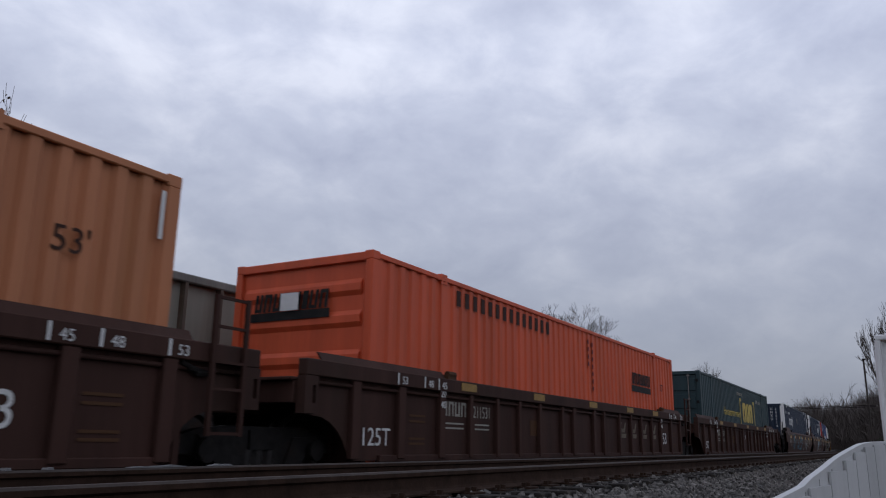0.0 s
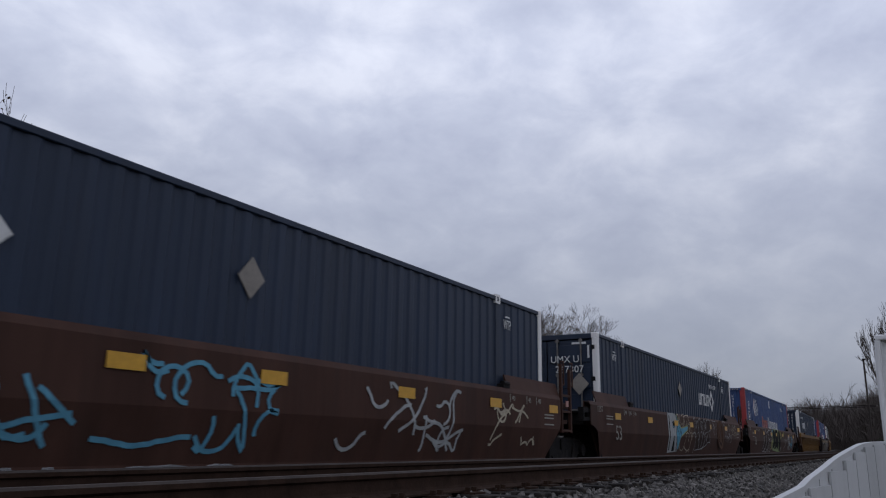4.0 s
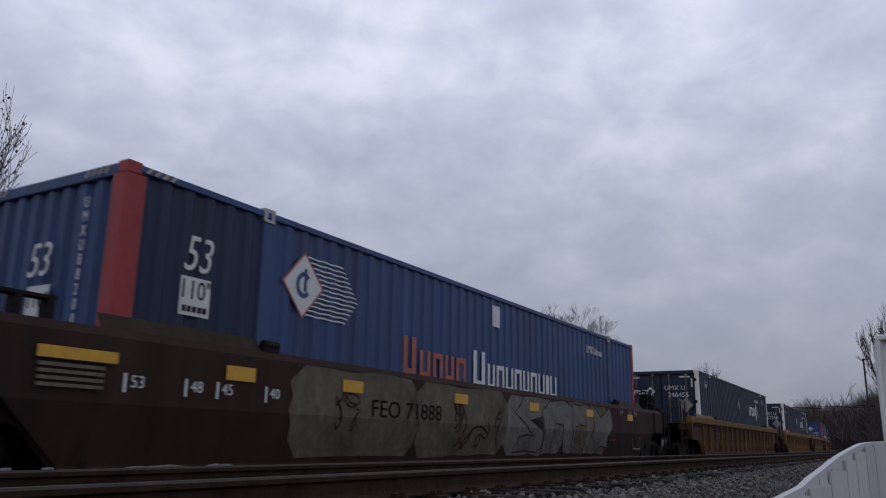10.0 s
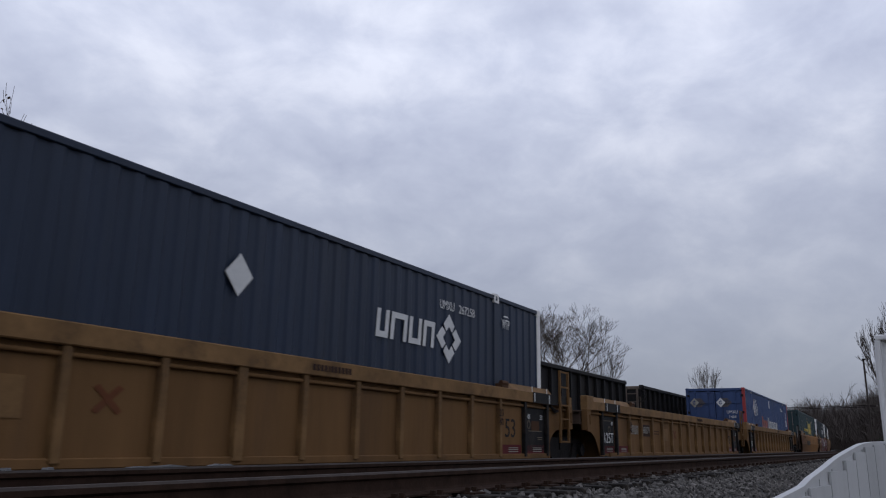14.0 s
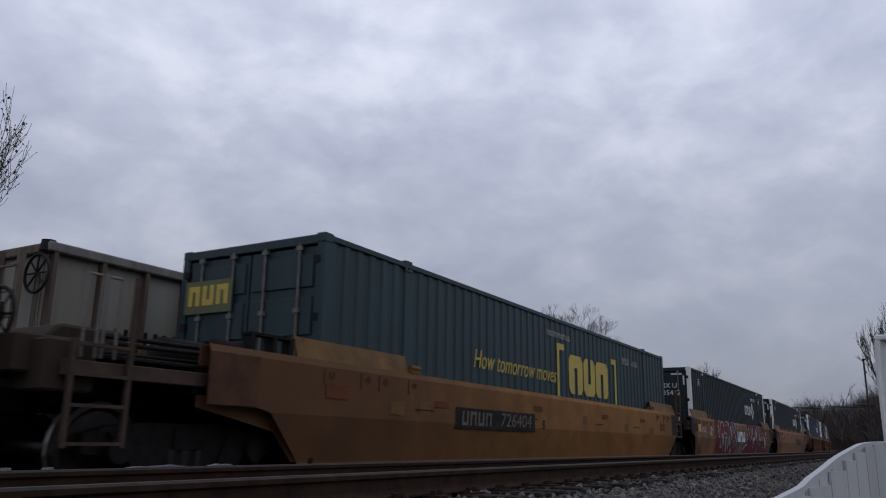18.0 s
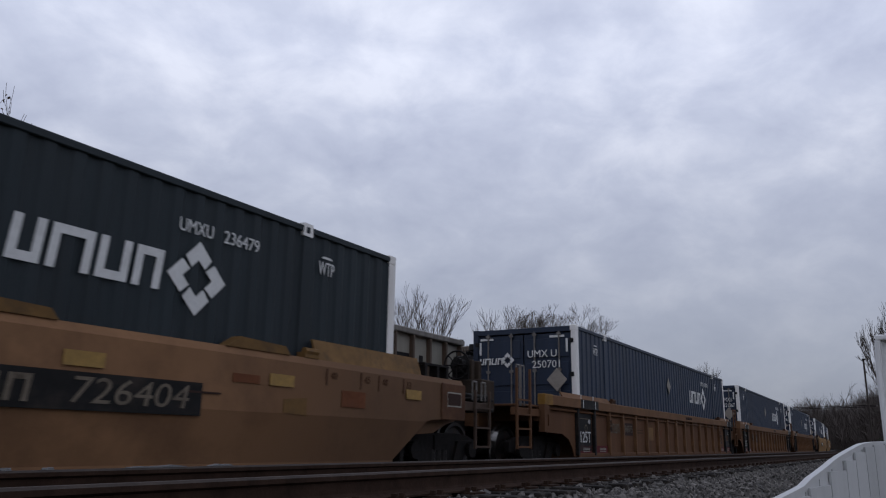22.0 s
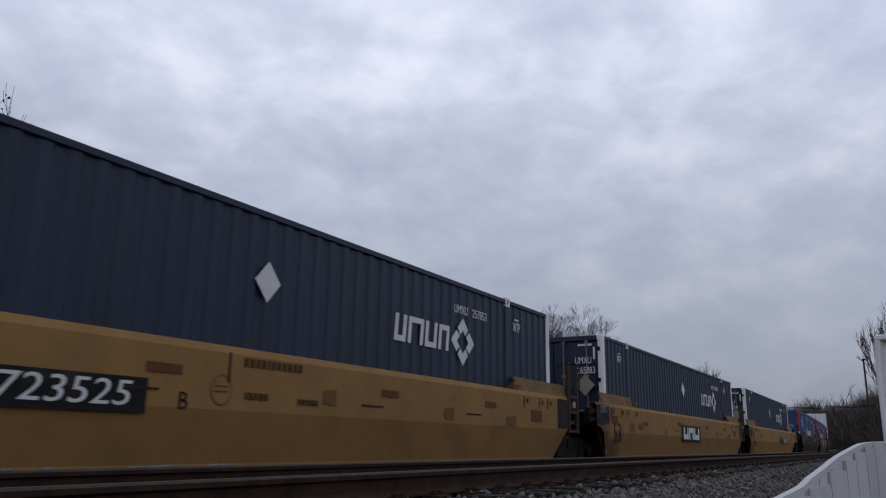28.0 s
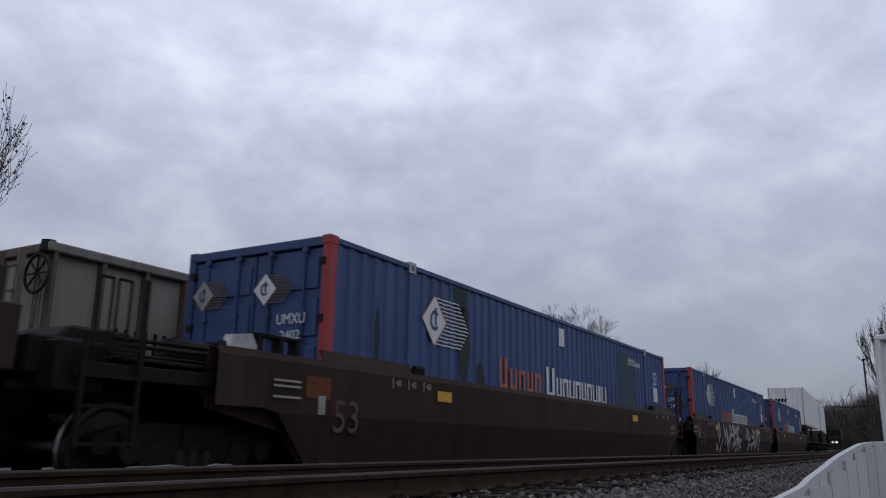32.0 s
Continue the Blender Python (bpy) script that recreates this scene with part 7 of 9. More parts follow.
    line(c, [(1.65, 1.26), (1.62, 1.17), (1.5, 1.12), (1.38, 1.15), (1.34, 1.24), (1.37, 1.34), (1.48, 1.38), (1.6, 1.35), (1.65, 1.26)], 0.018, "spray_grey")
    line(c, [(1.48, 1.38), (1.5, 1.12)], 0.014, "spray_grey")
    line(c, [(1.49, 1.25), (1.38, 1.15)], 0.014, "spray_grey")
    line(c, [(1.49, 1.25), (1.62, 1.17)], 0.014, "spray_grey")
    line(c, [(1.67, 1.32), (1.75, 1.43), (1.9, 1.46), (2.05, 1.32), (2.08, 1.11)], 0.026, "spray_grey")
    line(c, [(1.91, 1.31), (1.88, 1.18), (2.02, 1.18), (1.99, 1.26)], 0.02, "spray_grey")
    line(c, [(0.81, 0.98), (1, 1.01), (1.07, 0.75), (1.1, 0.5)], 0.028, "spray_grey")
    line(c, [(0.89, 0.75), (0.94, 0.83), (0.97, 0.74)], 0.03, "spray_grey")
    line(c, [(1.26, 1), (1.42, 1.04), (1.45, 0.77), (1.46, 0.51), (1.66, 0.52), (1.89, 0.74), (1.78, 0.96), (1.61, 0.99), (1.8, 1.1)], 0.028, "spray_grey")
    line(c, [(1.94, 1.01), (2.36, 1.06), (2.17, 0.73), (1.94, 1.01)], 0.028, "spray_grey", False)
    line(c, [(2.08, 1.13), (2.12, 1.38), (2.45, 1.47), (2.77, 1.4), (2.76, 1.14), (2.46, 1.06), (2.59, 0.87), (2.76, 0.67)], 0.024, "spray_grey")
    line(c, [(0.65, 0.45), (1.11, 0.48), (1.5, 0.5), (2.04, 0.59), (2.38, 0.71), (2.73, 0.71)], 0.026, "spray_grey")
    line(c, [(2.93, 1.45), (3.63, 1.44)], 0.02, "spray_grey")
    line(c, [(3.18, 1.4), (3.22, 1.19), (3.37, 1), (3.6, 0.99), (3.74, 1.18), (3.77, 1.38)], 0.014, "spray_grey")
    line(c, [(3.24, 1.35), (3.3, 1.18), (3.35, 1.37), (3.45, 1.16), (3.5, 1.35), (3.56, 1.15)], 0.022, "spray_grey")
    line(c, [(5.27, 1.01), (5.37, 0.91), (5.45, 0.73)], 0.02, "spray_grey")
    line(c, [(5.29, 0.98), (5.58, 0.92)], 0.02, "spray_grey")
    line(c, [(5.39, 0.96), (5.36, 1.12), (5.42, 1.2), (5.53, 1.19), (5.64, 0.95), (5.79, 0.76)], 0.02, "spray_grey")
    line(c, [(5.61, 1.14), (5.77, 1.21), (5.85, 1.08), (5.72, 0.97), (5.86, 0.85), (5.88, 0.74)], 0.02, "spray_grey")
    line(c, [(5.81, 1.31), (5.91, 1.01), (6, 0.75)], 0.03, "spray_grey")
    line(c, [(6.09, 1.08), (5.98, 0.96), (6.18, 0.99)], 0.02, "spray_grey")
    line(c, [(6.39, 1.19), (6.27, 1.24), (6.13, 1.19), (6.13, 1.03), (6.34, 0.91), (6.44, 0.8), (6.33, 0.73), (6.21, 0.79), (6.3, 0.93), (6.44, 1.04)], 0.02, "spray_grey")
    line(c, [(6.46, 0.99), (6.49, 0.86)], 0.014, "spray_grey")
    line(c, [(6.54, 1.33), (6.51, 1.18), (6.56, 1.06), (6.67, 1.04), (6.69, 1.25)], 0.022, "spray_tan")
    line(c, [(6.75, 1.33), (6.81, 1.07), (6.96, 1.02), (7.03, 1.17), (6.87, 1.25), (6.99, 1.34)], 0.022, "spray_tan")
    line(c, [(7.1, 1.09), (7.13, 1.3), (7.24, 1.1), (7.21, 0.86)], 0.02, "spray_tan")
    line(c, [(7.26, 1.31), (7.37, 1.19), (7.21, 1.07), (7.38, 1.01), (7.38, 0.89)], 0.02, "spray_tan")
    line(c, [(4.87, 1.515), (4.91, 1.42), (4.93, 1.515)], 0.014, "spray_grey")
    line(c, [(4.88, 1.41), (4.91, 1.32)], 0.014, "spray_grey")
    line(c, [(4.94, 1.515), (4.98, 1.42), (5, 1.515)], 0.014, "spray_grey")
    line(c, [(4.95, 1.4), (4.98, 1.31)], 0.014, "spray_grey")
    line(c, [(5.02, 1.515), (5.06, 1.41), (5.08, 1.515)], 0.014, "spray_grey")
    line(c, [(5.02, 1.4), (5.05, 1.3)], 0.014, "spray_grey")
    line(c, [(5.1, 1.515), (5.14, 1.41), (5.15, 1.51)], 0.014, "spray_grey")
    line(c, [(5.09, 1.39), (5.13, 1.3)], 0.014, "spray_grey")
    line(c, [(5.18, 1.515), (5.22, 1.4), (5.23, 1.5)], 0.014, "spray_grey")
    line(c, [(5.16, 1.38), (5.2, 1.29)], 0.014, "spray_grey")


def letter_piece(c):
    """A tall sprayed piece: three black forms on a pale green backing that shows round their edges."""
    def form(pts, paint, lift):
        def build(bm):
            bm.faces.new([bm.verts.new((x, 0.0, z)) for x, z in pts])
            bmesh.ops.triangulate(bm, faces=list(bm.faces))
            hug(bm, "smooth", 0.0)
        shape_part("graffiti", "piece%.4f" % lift, build, M[paint], c, 0.0, LETTER_Y["smooth"] - lift, 0.0, label="%s form" % M[paint].name)
    form([(-1.5, 1.32), (-1.2, 1.42), (-1.13, 1.50), (0.67, 1.50), (1.61, 1.40), (1.53, 1.21), (1.82, 0.36), (0.51, 0.36), (-0.12, 0.42), (-1.11, 0.44), (-1.39, 0.59)], "spray_green", 0.001)
    form([(-1.38, 1.37), (-1.16, 1.47), (-0.74, 1.49), (-0.43, 1.40), (-0.39, 1.12), (-0.47, 0.74), (-0.79, 0.57), (-1.01, 0.70), (-1.02, 0.53), (-1.29, 0.60)], "spray_black", 0.003)
    form([(-0.40, 1.40), (-0.17, 1.49), (0.47, 1.49), (0.69, 1.42), (0.78, 1.03), (0.82, 0.61), (0.60, 0.42), (0.39, 0.57), (0.07, 0.60), (-0.14, 0.98), (-0.09, 0.50), (-0.56, 0.50), (-0.40, 0.87), (-0.32, 1.07)], "spray_black", 0.005)
    form([(0.84, 1.36), (1.16, 1.48), (1.58, 1.35), (1.36, 1.14), (1.56, 0.93), (1.77, 0.59), (1.73, 0.40), (1.26, 0.42), (1.24, 0.69), (1.07, 0.72), (1.05, 0.46), (0.86, 0.51)], "spray_black", 0.007)


# ---- the train: leading end of each container at the start, car kind, container kind ----
MOVERS = []


def place_car(c, u):
    MOVERS.append((c, u + HALF, RAIL))


def place_box(c, u):
    MOVERS.append((c, u + HALF, RAIL + 0.29))


def brown_ribbed(f, r, number, seed=0):
    c = well_car(f, r, "ribbed", M["car_brown"], M["car_brown"], "grimy brown well car with ribbed steel sides on the track")
    car_marks(c, "ribbed", "brown_ribbed", number, seed)
    return c


def ochre_ribbed(f, r, number, extra=None, at=-4.91):
    MARKED[0] = extra is not None
    tone = "umber" if number == "786875" else "gold"
    c = well_car(f, r, "ribbed", M["car_" + tone if extra else "car_ochre"], M["chord_" + tone if extra else "chord_yellow"],
                 "reddish brown well car with ribbed sides and a faded chord" if tone == "umber" else "dirty ochre well car with ribbed sides and a yellow top chord")
    car_marks(c, "ribbed", extra or "ochre_ribbed", number, seed=1 if f == "C" and number == "768379" else 0, at=at)
    return c


def smooth_car(f, r, paint, number, label, kind, seed=0, ends="grime"):
    c = well_car(f, r, "smooth", M[paint], M[paint], label, ends=M[ends])
    car_marks(c, "smooth", kind, number, seed)
    return c


NAVY = "dark navy corrugated container with white corner posts in a car"
BLUE = "bright blue corrugated container with red corner posts in a car"
GREEN = "dark green corrugated container with yellow lettering in a car"


def navy(number, lead="doors", patch="grey", dark=False, first=False, dia=True):
    c = container(M["dark_navy" if dark else "navy"], M["white"], lead, label=NAVY if not dark else "faded blackish corrugated container with white posts in a car")
    navy_marks(c, number, lead, patch, first, dia)
    return c


def blue(lead, number="", late=False):
    c = container(M["blue"], M["red"], lead, label=BLUE if number != "882002" else "blue corrugated container with one dark navy end section", first=M["deep_blue"] if number == "882002" else None)
    blue_marks(c, lead, number, late)
    return c


def build_train():
    # three brown ribbed units
    c = brown_ribbed("C", "A", "211531")
    place_car(c, -10.90)
    b = container(M["tan"], M["tan"], "front", label="faded tan orange corrugated container riding in a brown well car")
    write("53'", 0.34, M["car_brown"], b, 6.93, NEAR, 1.96)
    shape_part("scuff", "tansmear", lambda bm: flat(bm, [(-0.22, -0.12), (-0.05, -0.2), (0.2, -0.06), (0.3, 0.08), (-0.2, 0.1)], 0.003), M["black"], b, 5.55, NEAR - 0.012, 2.72, label="sooty black smear")
    shape_part("reflector", "tanrefl", rect(0.05, 0.5), M["letter"], b, 7.86, NEAR - 0.006, 2.45, label="white reflector strip")
    place_box(b, -10.90)
    c = brown_ribbed("A", "A", "211531", 1)
    place_car(c, 8.66)
    b = container(M["orange"], M["orange"], "front", label="bright orange red corrugated container riding in a brown well car", ribs="h")
    orange_marks(b)
    place_box(b, 8.66)
    c = brown_ribbed("A", "C", "211531")
    place_car(c, 28.36)
    b = container(M["green"], M["green"], "doors", label=GREEN)
    green_marks(b)
    place_box(b, 28.52)
    # three red brown smooth units covered in graffiti
    lab = "red brown smooth-sided well car covered in spray paint"
    c = smooth_car("C", "A", "car_red", "", lab, "brown_smooth", 1)
    graffiti(c, "smooth", 21, [(-5.0, 0.95, 1.6, 0.9, 10, 0.05, "spray_blue"), (-1.5, 0.9, 3.4, 0.9, 16, 0.05, "spray_blue"), (2.8, 0.9, 3.5, 0.9, 14, 0.05, "spray_grey"), (-7.9, 1.1, 0.8, 0.5, 5, 0.03, "spray_grey"), (6.3, 0.9, 2.0, 0.7, 8, 0.04, "spray_tan")])
    place_car(c, 51.93)
    place_box(navy("266214", "front", "grey", first=True), 51.93)
    c = smooth_car("A", "A", "car_red", "", lab, "brown_smooth", 2)
    outline_piece(c)
    shape_part("graffiti", "ring", lambda bm: [flat(bm, [((0.52 - q) * math.cos(a), (0.52 - q) * math.sin(a)), ((0.52 - q) * math.cos(a + 0.32), (0.52 - q) * math.sin(a + 0.32)), ((0.38 - q) * math.cos(a + 0.32), (0.38 - q) * math.sin(a + 0.32)), ((0.38 - q) * math.cos(a), (0.38 - q) * math.sin(a))]) for a in [0.3142 * i for i in range(20)] for q in (0.0, 0.22)], M["car_rusty"], c, 4.52, -1.508, 1.0, label="worn orange ring shape")
    place_car(c, 71.39)
    place_box(navy("267307", "doors"), 71.39)
    c = smooth_car("A", "C", "car_red", "", lab, "brown_smooth", 3)
    letter_piece(c)
    fat_graffiti(c, "smooth", 36, -4.6, -2.2, "car_dark", "spray_white", 3, thick=0.04)
    graffiti(c, "smooth", 23, [(-1.74, 0.72, 0.5, 0.5, 14, 0.028, "spray_lime"), (-1.86, 1.30, 0.36, 0.36, 5, 0.05, "spray_grey"), (1.98, 1.22, 0.5, 0.36, 16, 0.02, "spray_lime"), (3.18, 1.31, 0.26, 0.30, 9, 0.022, "spray_lime"), (-1.42, 1.44, 0.3, 0.16, 6, 0.03, "spray_blue"), (4.0, 0.72, 1.2, 0.7, 5, 0.022, "spray_grey"), (2.9, 1.0, 1.8, 0.14, 11, 0.03, "faint_letter"), (2.0, 0.50, 0.3, 0.14, 5, 0.02, "spray_grey"), (5.6, 0.85, 1.3, 0.8, 12, 0.05, "spray_grey"), (6.9, 0.9, 1.0, 0.7, 10, 0.045, "spray_blue")])
    place_car(c, 91.11)
    place_box(blue("front", "1251"), 91.11)
    # three single cars
    c = ochre_ribbed("C", "C", "680778")
    graffiti(c, "ribbed", 24, [(-7.0, 0.85, 0.7, 0.4, 12, 0.02, "spray_grey"), (4.4, 0.85, 0.6, 0.4, 8, 0.02, "worn_letter"), (-0.3, 0.95, 0.5, 0.3, 6, 0.018, "spray_grey")])
    shape_part("logo", "tmark", lambda bm: bars(bm, [0.33, 0.33, 0.4], 0.28, 0.07, 0.04), M["worn_letter"], c, 2.85, -1.418, 0.90, label="plain beige blocks of the owner's mark")
    place_car(c, 114.9)
    place_box(navy("266250", "front", "grey", first=True), 114.9)
    c = smooth_car("C", "C", "car_dark", "", "dark brown smooth-sided well car with camouflage-like grey patches", "brown_smooth", 4)
    for i, (x, w, paint) in enumerate(((-4.4, 2.8, "khaki"), (-1.6, 3.0, "khaki"), (1.2, 2.8, "dull_grey"), (3.9, 2.8, "khaki"))):
        patch_paint(c, "smooth", x, 0.90, w, 1.1, paint, 80 + i)
    fat_graffiti(c, "smooth", 39, 0.4, 5.4, "dull_grey", "car_dark", 4, thick=0.03)
    write("FEO 71888", 0.32, M["spray_black"], c, -3.3, -1.512, 0.98, squeeze=1.25)
    graffiti(c, "smooth", 40, [(-4.7, 0.95, 0.5, 0.5, 4, 0.03, "car_dark"), (-1.2, 0.85, 1.6, 0.7, 9, 0.04, "car_dark"), (3.0, 0.85, 3.2, 0.7, 12, 0.05, "worn_letter")])
    shape_part("panel", "whiteframe", lambda bm: (ribbon(bm, [(-0.3, -0.17), (0.3, -0.17), (0.3, 0.17), (-0.3, 0.17)], 0.03, -0.004)), M["dull_letter"], c, 7.45, -1.475, 0.66, label="white painted outline square")
    write("53", 0.40, M["rust_orange"], c, 5.5, -1.509, 0.78)
    shape_part("reflector", "longamber", rect(0.76, 0.10), M["amber"], c, -8.5, -1.540, 1.25, label="long yellow reflector")
    for x, t in ((-8.0, "53"), (-7.3, "48"), (-6.89, "45"), (-6.18, "40")):
        write(t, 0.16, M["letter"], c, x + 0.14, -1.509, 1.06)
        shape_part("lettering", "tickn", rect(0.03, 0.17), M["letter"], c, x, -1.509, 1.05)
    for i in range(4):
        shape_part("lettering", "nline", rect(0.62, 0.03), M["worn_letter"], c, -8.55, -1.540, 1.15 - 0.055 * i)
    place_car(c, 138.38)
    place_box(blue("front", "882002"), 138.38)
    c = ochre_ribbed("C", "C", "657612")
    place_car(c, 162.03)
    place_box(navy("246455", "doors"), 162.03)
    # three yellow ribbed units, the middle one empty
    c = ochre_ribbed("C", "A", "768379", "yellow_ribbed")
    place_car(c, 185.67)
    place_box(navy("267258", "doors", "white"), 185.67)
    c = ochre_ribbed("A", "A", "768379", "yellow_ribbed")
    place_car(c, 205.35)
    c = ochre_ribbed("A", "C", "768379", "yellow_ribbed", 4.25)
    place_car(c, 224.93)
    place_box(blue("doors", "191466", True), 224.93)
    # three weathered yellow smooth units
    lab = "weathered orange yellow smooth-sided well car"
    c = smooth_car("C", "A", "car_tan", "726404", lab, "yellow_smooth", 0)
    place_car(c, 248.44)
    b = container(M["green"], M["green"], "doors", label=GREEN)
    green_marks(b)
    place_box(b, 248.44)
    c = smooth_car("A", "A", "car_dusk", "726404", lab + " with large maroon graffiti", "yellow_smooth", 1)
    maroon_piece(c)
    write("3XK", 0.25, M["spray_white"], c, 6.55, -1.507, 1.19, squeeze=0.85)
    shape_part("graffiti", "underline", lambda bm: flat(bm, [(-0.17, -0.012), (0.2, -0.02), (0.2, 0.01), (-0.17, 0.015)]), M["spray_white"], c, 6.65, -1.507, 1.02, label="short white sprayed stroke")
    write("EAGUE...", 0.26, M["spray_white"], c, -7.35, -1.507, 1.12, squeeze=0.9)
    shape_part("panel", "yellowtag", rect(0.42, 0.24), M["amber"], c, -8.05, -1.507, 1.17, label="bright yellow square")
    graffiti(c, "smooth", 25, [(-6.2, 1.1, 0.7, 0.3, 5, 0.03, "spray_white")])
    shape_part("panel", "tboard2", rect(1.9, 0.5), M["black"], c, -0.35, -1.512, 0.98, label="black board of the owner's mark")
    shape_part("logo", "tmark2", lambda bm: hollow_bars(bm, [0.5, 0.5, 0.55], 0.42, 0.08, 0.16, 0.03), M["letter"], c, -0.35, -1.518, 0.98, label="plain white frames of the owner's mark")
    place_car(c, 267.9)
    place_box(navy("235442", "doors", "grey", dark=True, dia=False), 267.9)
    c = smooth_car("A", "C", "car_dusk", "726404", "dull brown weathered smooth-sided well car", "yellow_smooth", 2)
    place_car(c, 287.45)
    for x in (-5.2, -3.2, -0.6, 2.3, 5.2):
        put("torn_edge", "tornedge", lambda bm: prism(bm, [(-0.5, 0), (0.5, 0), (0.42, 0.09), (-0.3, 0.12)], -1.48, -1.34), M["chord_yellow"], c, Matrix.Translation((x, 0, TOPZ)), "bent top edge plate")
    place_box(navy("236479", "doors", "grey", dark=True, dia=False), 287.45)
    # three ribbed units with red plates
    for f, r, u, num in (("C", "A", 310.86, "250701"), ("A", "A", 330.4, "251367"), ("A", "C", 349.9, "257736")):
        c = ochre_ribbed(f, r, "786875", "yellow_ribbed")
        if num == "251367":
            shape_part("logo", "tmark4", lambda bm: bars(bm, [0.2, 0.2, 0.24], 0.29, 0.09, 0.02), M["faint_dark"], c, 1.25, -1.408, 0.90, label="worn dark blocks of the owner's mark")
        place_car(c, u)
        place_box(navy(num, "doors"), u)
    # three yellow smooth units
    lab = "bright yellow smooth-sided well car with rust stains"
    for i, (f, r, u, num) in enumerate((("C", "A", 373.45, "257853"), ("A", "A", 392.90, "265883"), ("A", "C", 412.35, "268624"))):
        c = smooth_car(f, r, "car_yellow", "723525", lab, "yellow_smooth", i)
        if i == 0:
            shape_part("lettering", "ynum", lambda bm: bars(bm, [0.06] * 4 + [0.03] + [0.06] * 6, 0.09, 0.03), M["faint_dark"], c, -0.3, -1.507, 1.37, label="row of small dark marks")
            shape_part("lettering", "yload", lambda bm: bars(bm, [0.03, 0.07, 0.04, 0.07, 0.06], 0.07, 0.02), M["faint_dark"], c, -0.55, -1.507, 1.02)
            shape_part("lettering", "yload2", lambda bm: bars(bm, [0.06] * 5, 0.06, 0.015), M["faint_dark"], c, 0.3, -1.507, 1.0)
            shape_part("logo", "yring", lambda bm: ribbon(bm, [(0.14 * math.cos(0.2618 * q), 0.15 * math.sin(0.2618 * q)) for q in range(24)], 0.014, -0.002), M["chord_yellow"], c, -1.06, -1.507, 1.06, label="round faded stencil mark")
            for z in (1.10, 1.05):
                shape_part("lettering", "yringline", rect(0.18, 0.012), M["chord_yellow"], c, -1.06, -1.508, z)
            shape_part("seam", "yseam", rect(0.03, 0.30), M["faint_dark"], c, -0.97, -1.507, 1.30, label="dark weld seam")
        if i == 1:
            shape_part("panel", "tboard", rect(2.5, 0.48), M["black"], c, -0.35, -1.507, 0.96, label="black board of the owner's mark")
            shape_part("logo", "tmark3", lambda bm: hollow_bars(bm, [0.6, 0.6, 0.7], 0.36, 0.08, 0.15, 0.03), M["letter"], c, -0.35, -1.513, 0.96, label="plain white blocks of the owner's mark")
        place_car(c, u)
        place_box(navy(num, "doors", "white"), u)
    # three dark brown smooth units
    lab = "dark brown smooth-sided well car with faded markings"
    c = smooth_car("C", "A", "car_dark", "", lab, "brown_smooth", 5)
    place_car(c, 435.87)
    place_box(blue("doors", "182402", True), 435.87)
    c = smooth_car("A", "A", "car_dark", "", lab + " and pale graffiti", "brown_smooth", 6)
    graffiti(c, "smooth", 27, [(-3.0, 0.9, 5.0, 0.95, 26, 0.13, "spray_grey"), (2.6, 0.9, 4.0, 0.9, 18, 0.12, "spray_grey")])
    place_car(c, 455.4)
    place_box(blue("doors", "182417", True), 455.4)
    c = smooth_car("A", "C", "car_dark", "", lab, "brown_smooth", 7)
    place_car(c, 474.9)
    place_box(blue("doors", "182431", True), 474.9)
    # white highway trailers ride on flat cars
    for u in (495.6, 519.0):
        c = tagged(new("flat_car"), "dark steel flat car carrying a highway trailer", "freight car", group="flat cars of the container train")
        put("deck", "flatdeck", lambda bm: (box(bm, -HALF - 2.6, HALF + 2.6, -0.45, 0.45, 0.72, 1.1), box(bm, -HALF - 2.4, HALF + 2.4, -1.35, 1.35, 1.02, 1.1)), M["car_dark"], c, bevel=0.01)
        for sx in (-1, 1):
            put("end_beam", "flatbeam%d" % sx, lambda bm: box(bm, sx * (HALF + 2.5) - 0.1, sx * (HALF + 2.5) + 0.1, -1.4, 1.4, 0.85, 1.16), M["car_dark"], c, bevel=0.01)
            put("coupler", "flatcoup%d" % sx, lambda bm: box(bm, min(sx * (HALF + 2.6), sx * (HALF + 3.6)), max(sx * (HALF + 2.6), sx * (HALF + 3.6)), -0.13, 0.13, 0.8, 1.05), M["grime"], c)
            add_wheels(truck(c, sx * (HALF + 0.6)))
        place_car(c, u)
        t = tagged(new("semi_trailer"), "tall plain white highway trailer on a flat car", "trailer", group="trailers on the train")
        put("body", "trailerbody", lambda bm: box(bm, -HALF, HALF, -1.29, 1.29, 1.22, 4.1), M["trailer"], t, bevel=0.03)
        for sy in (-1, 1):
            put("side_rail", "trailrail%d" % sy, lambda bm: box(bm, -HALF + 0.02, HALF - 0.02, sy * 1.3 - 0.015, sy * 1.3 + 0.015, 1.15, 1.3), M["steel"], t)
        put("door_frame", "traildoor", lambda bm: [box(bm, -HALF - 0.02, -HALF + 0.01, y - 0.04, y + 0.04, 1.25, 4.05) for y in (-1.2, 0.0, 1.2)], M["steel"], t)
        put("logo", "traillogo", lambda bm: bars(bm, [0.16, 0.2, 0.2, 0.16], 0.25, 0.05, 0.06), M["black"], t, Matrix.Translation((-HALF - 0.03, 0.4, 3.1)) @ Matrix.Rotation(radians(-90), 4, "Z"), "dark plain blocks of a company mark")
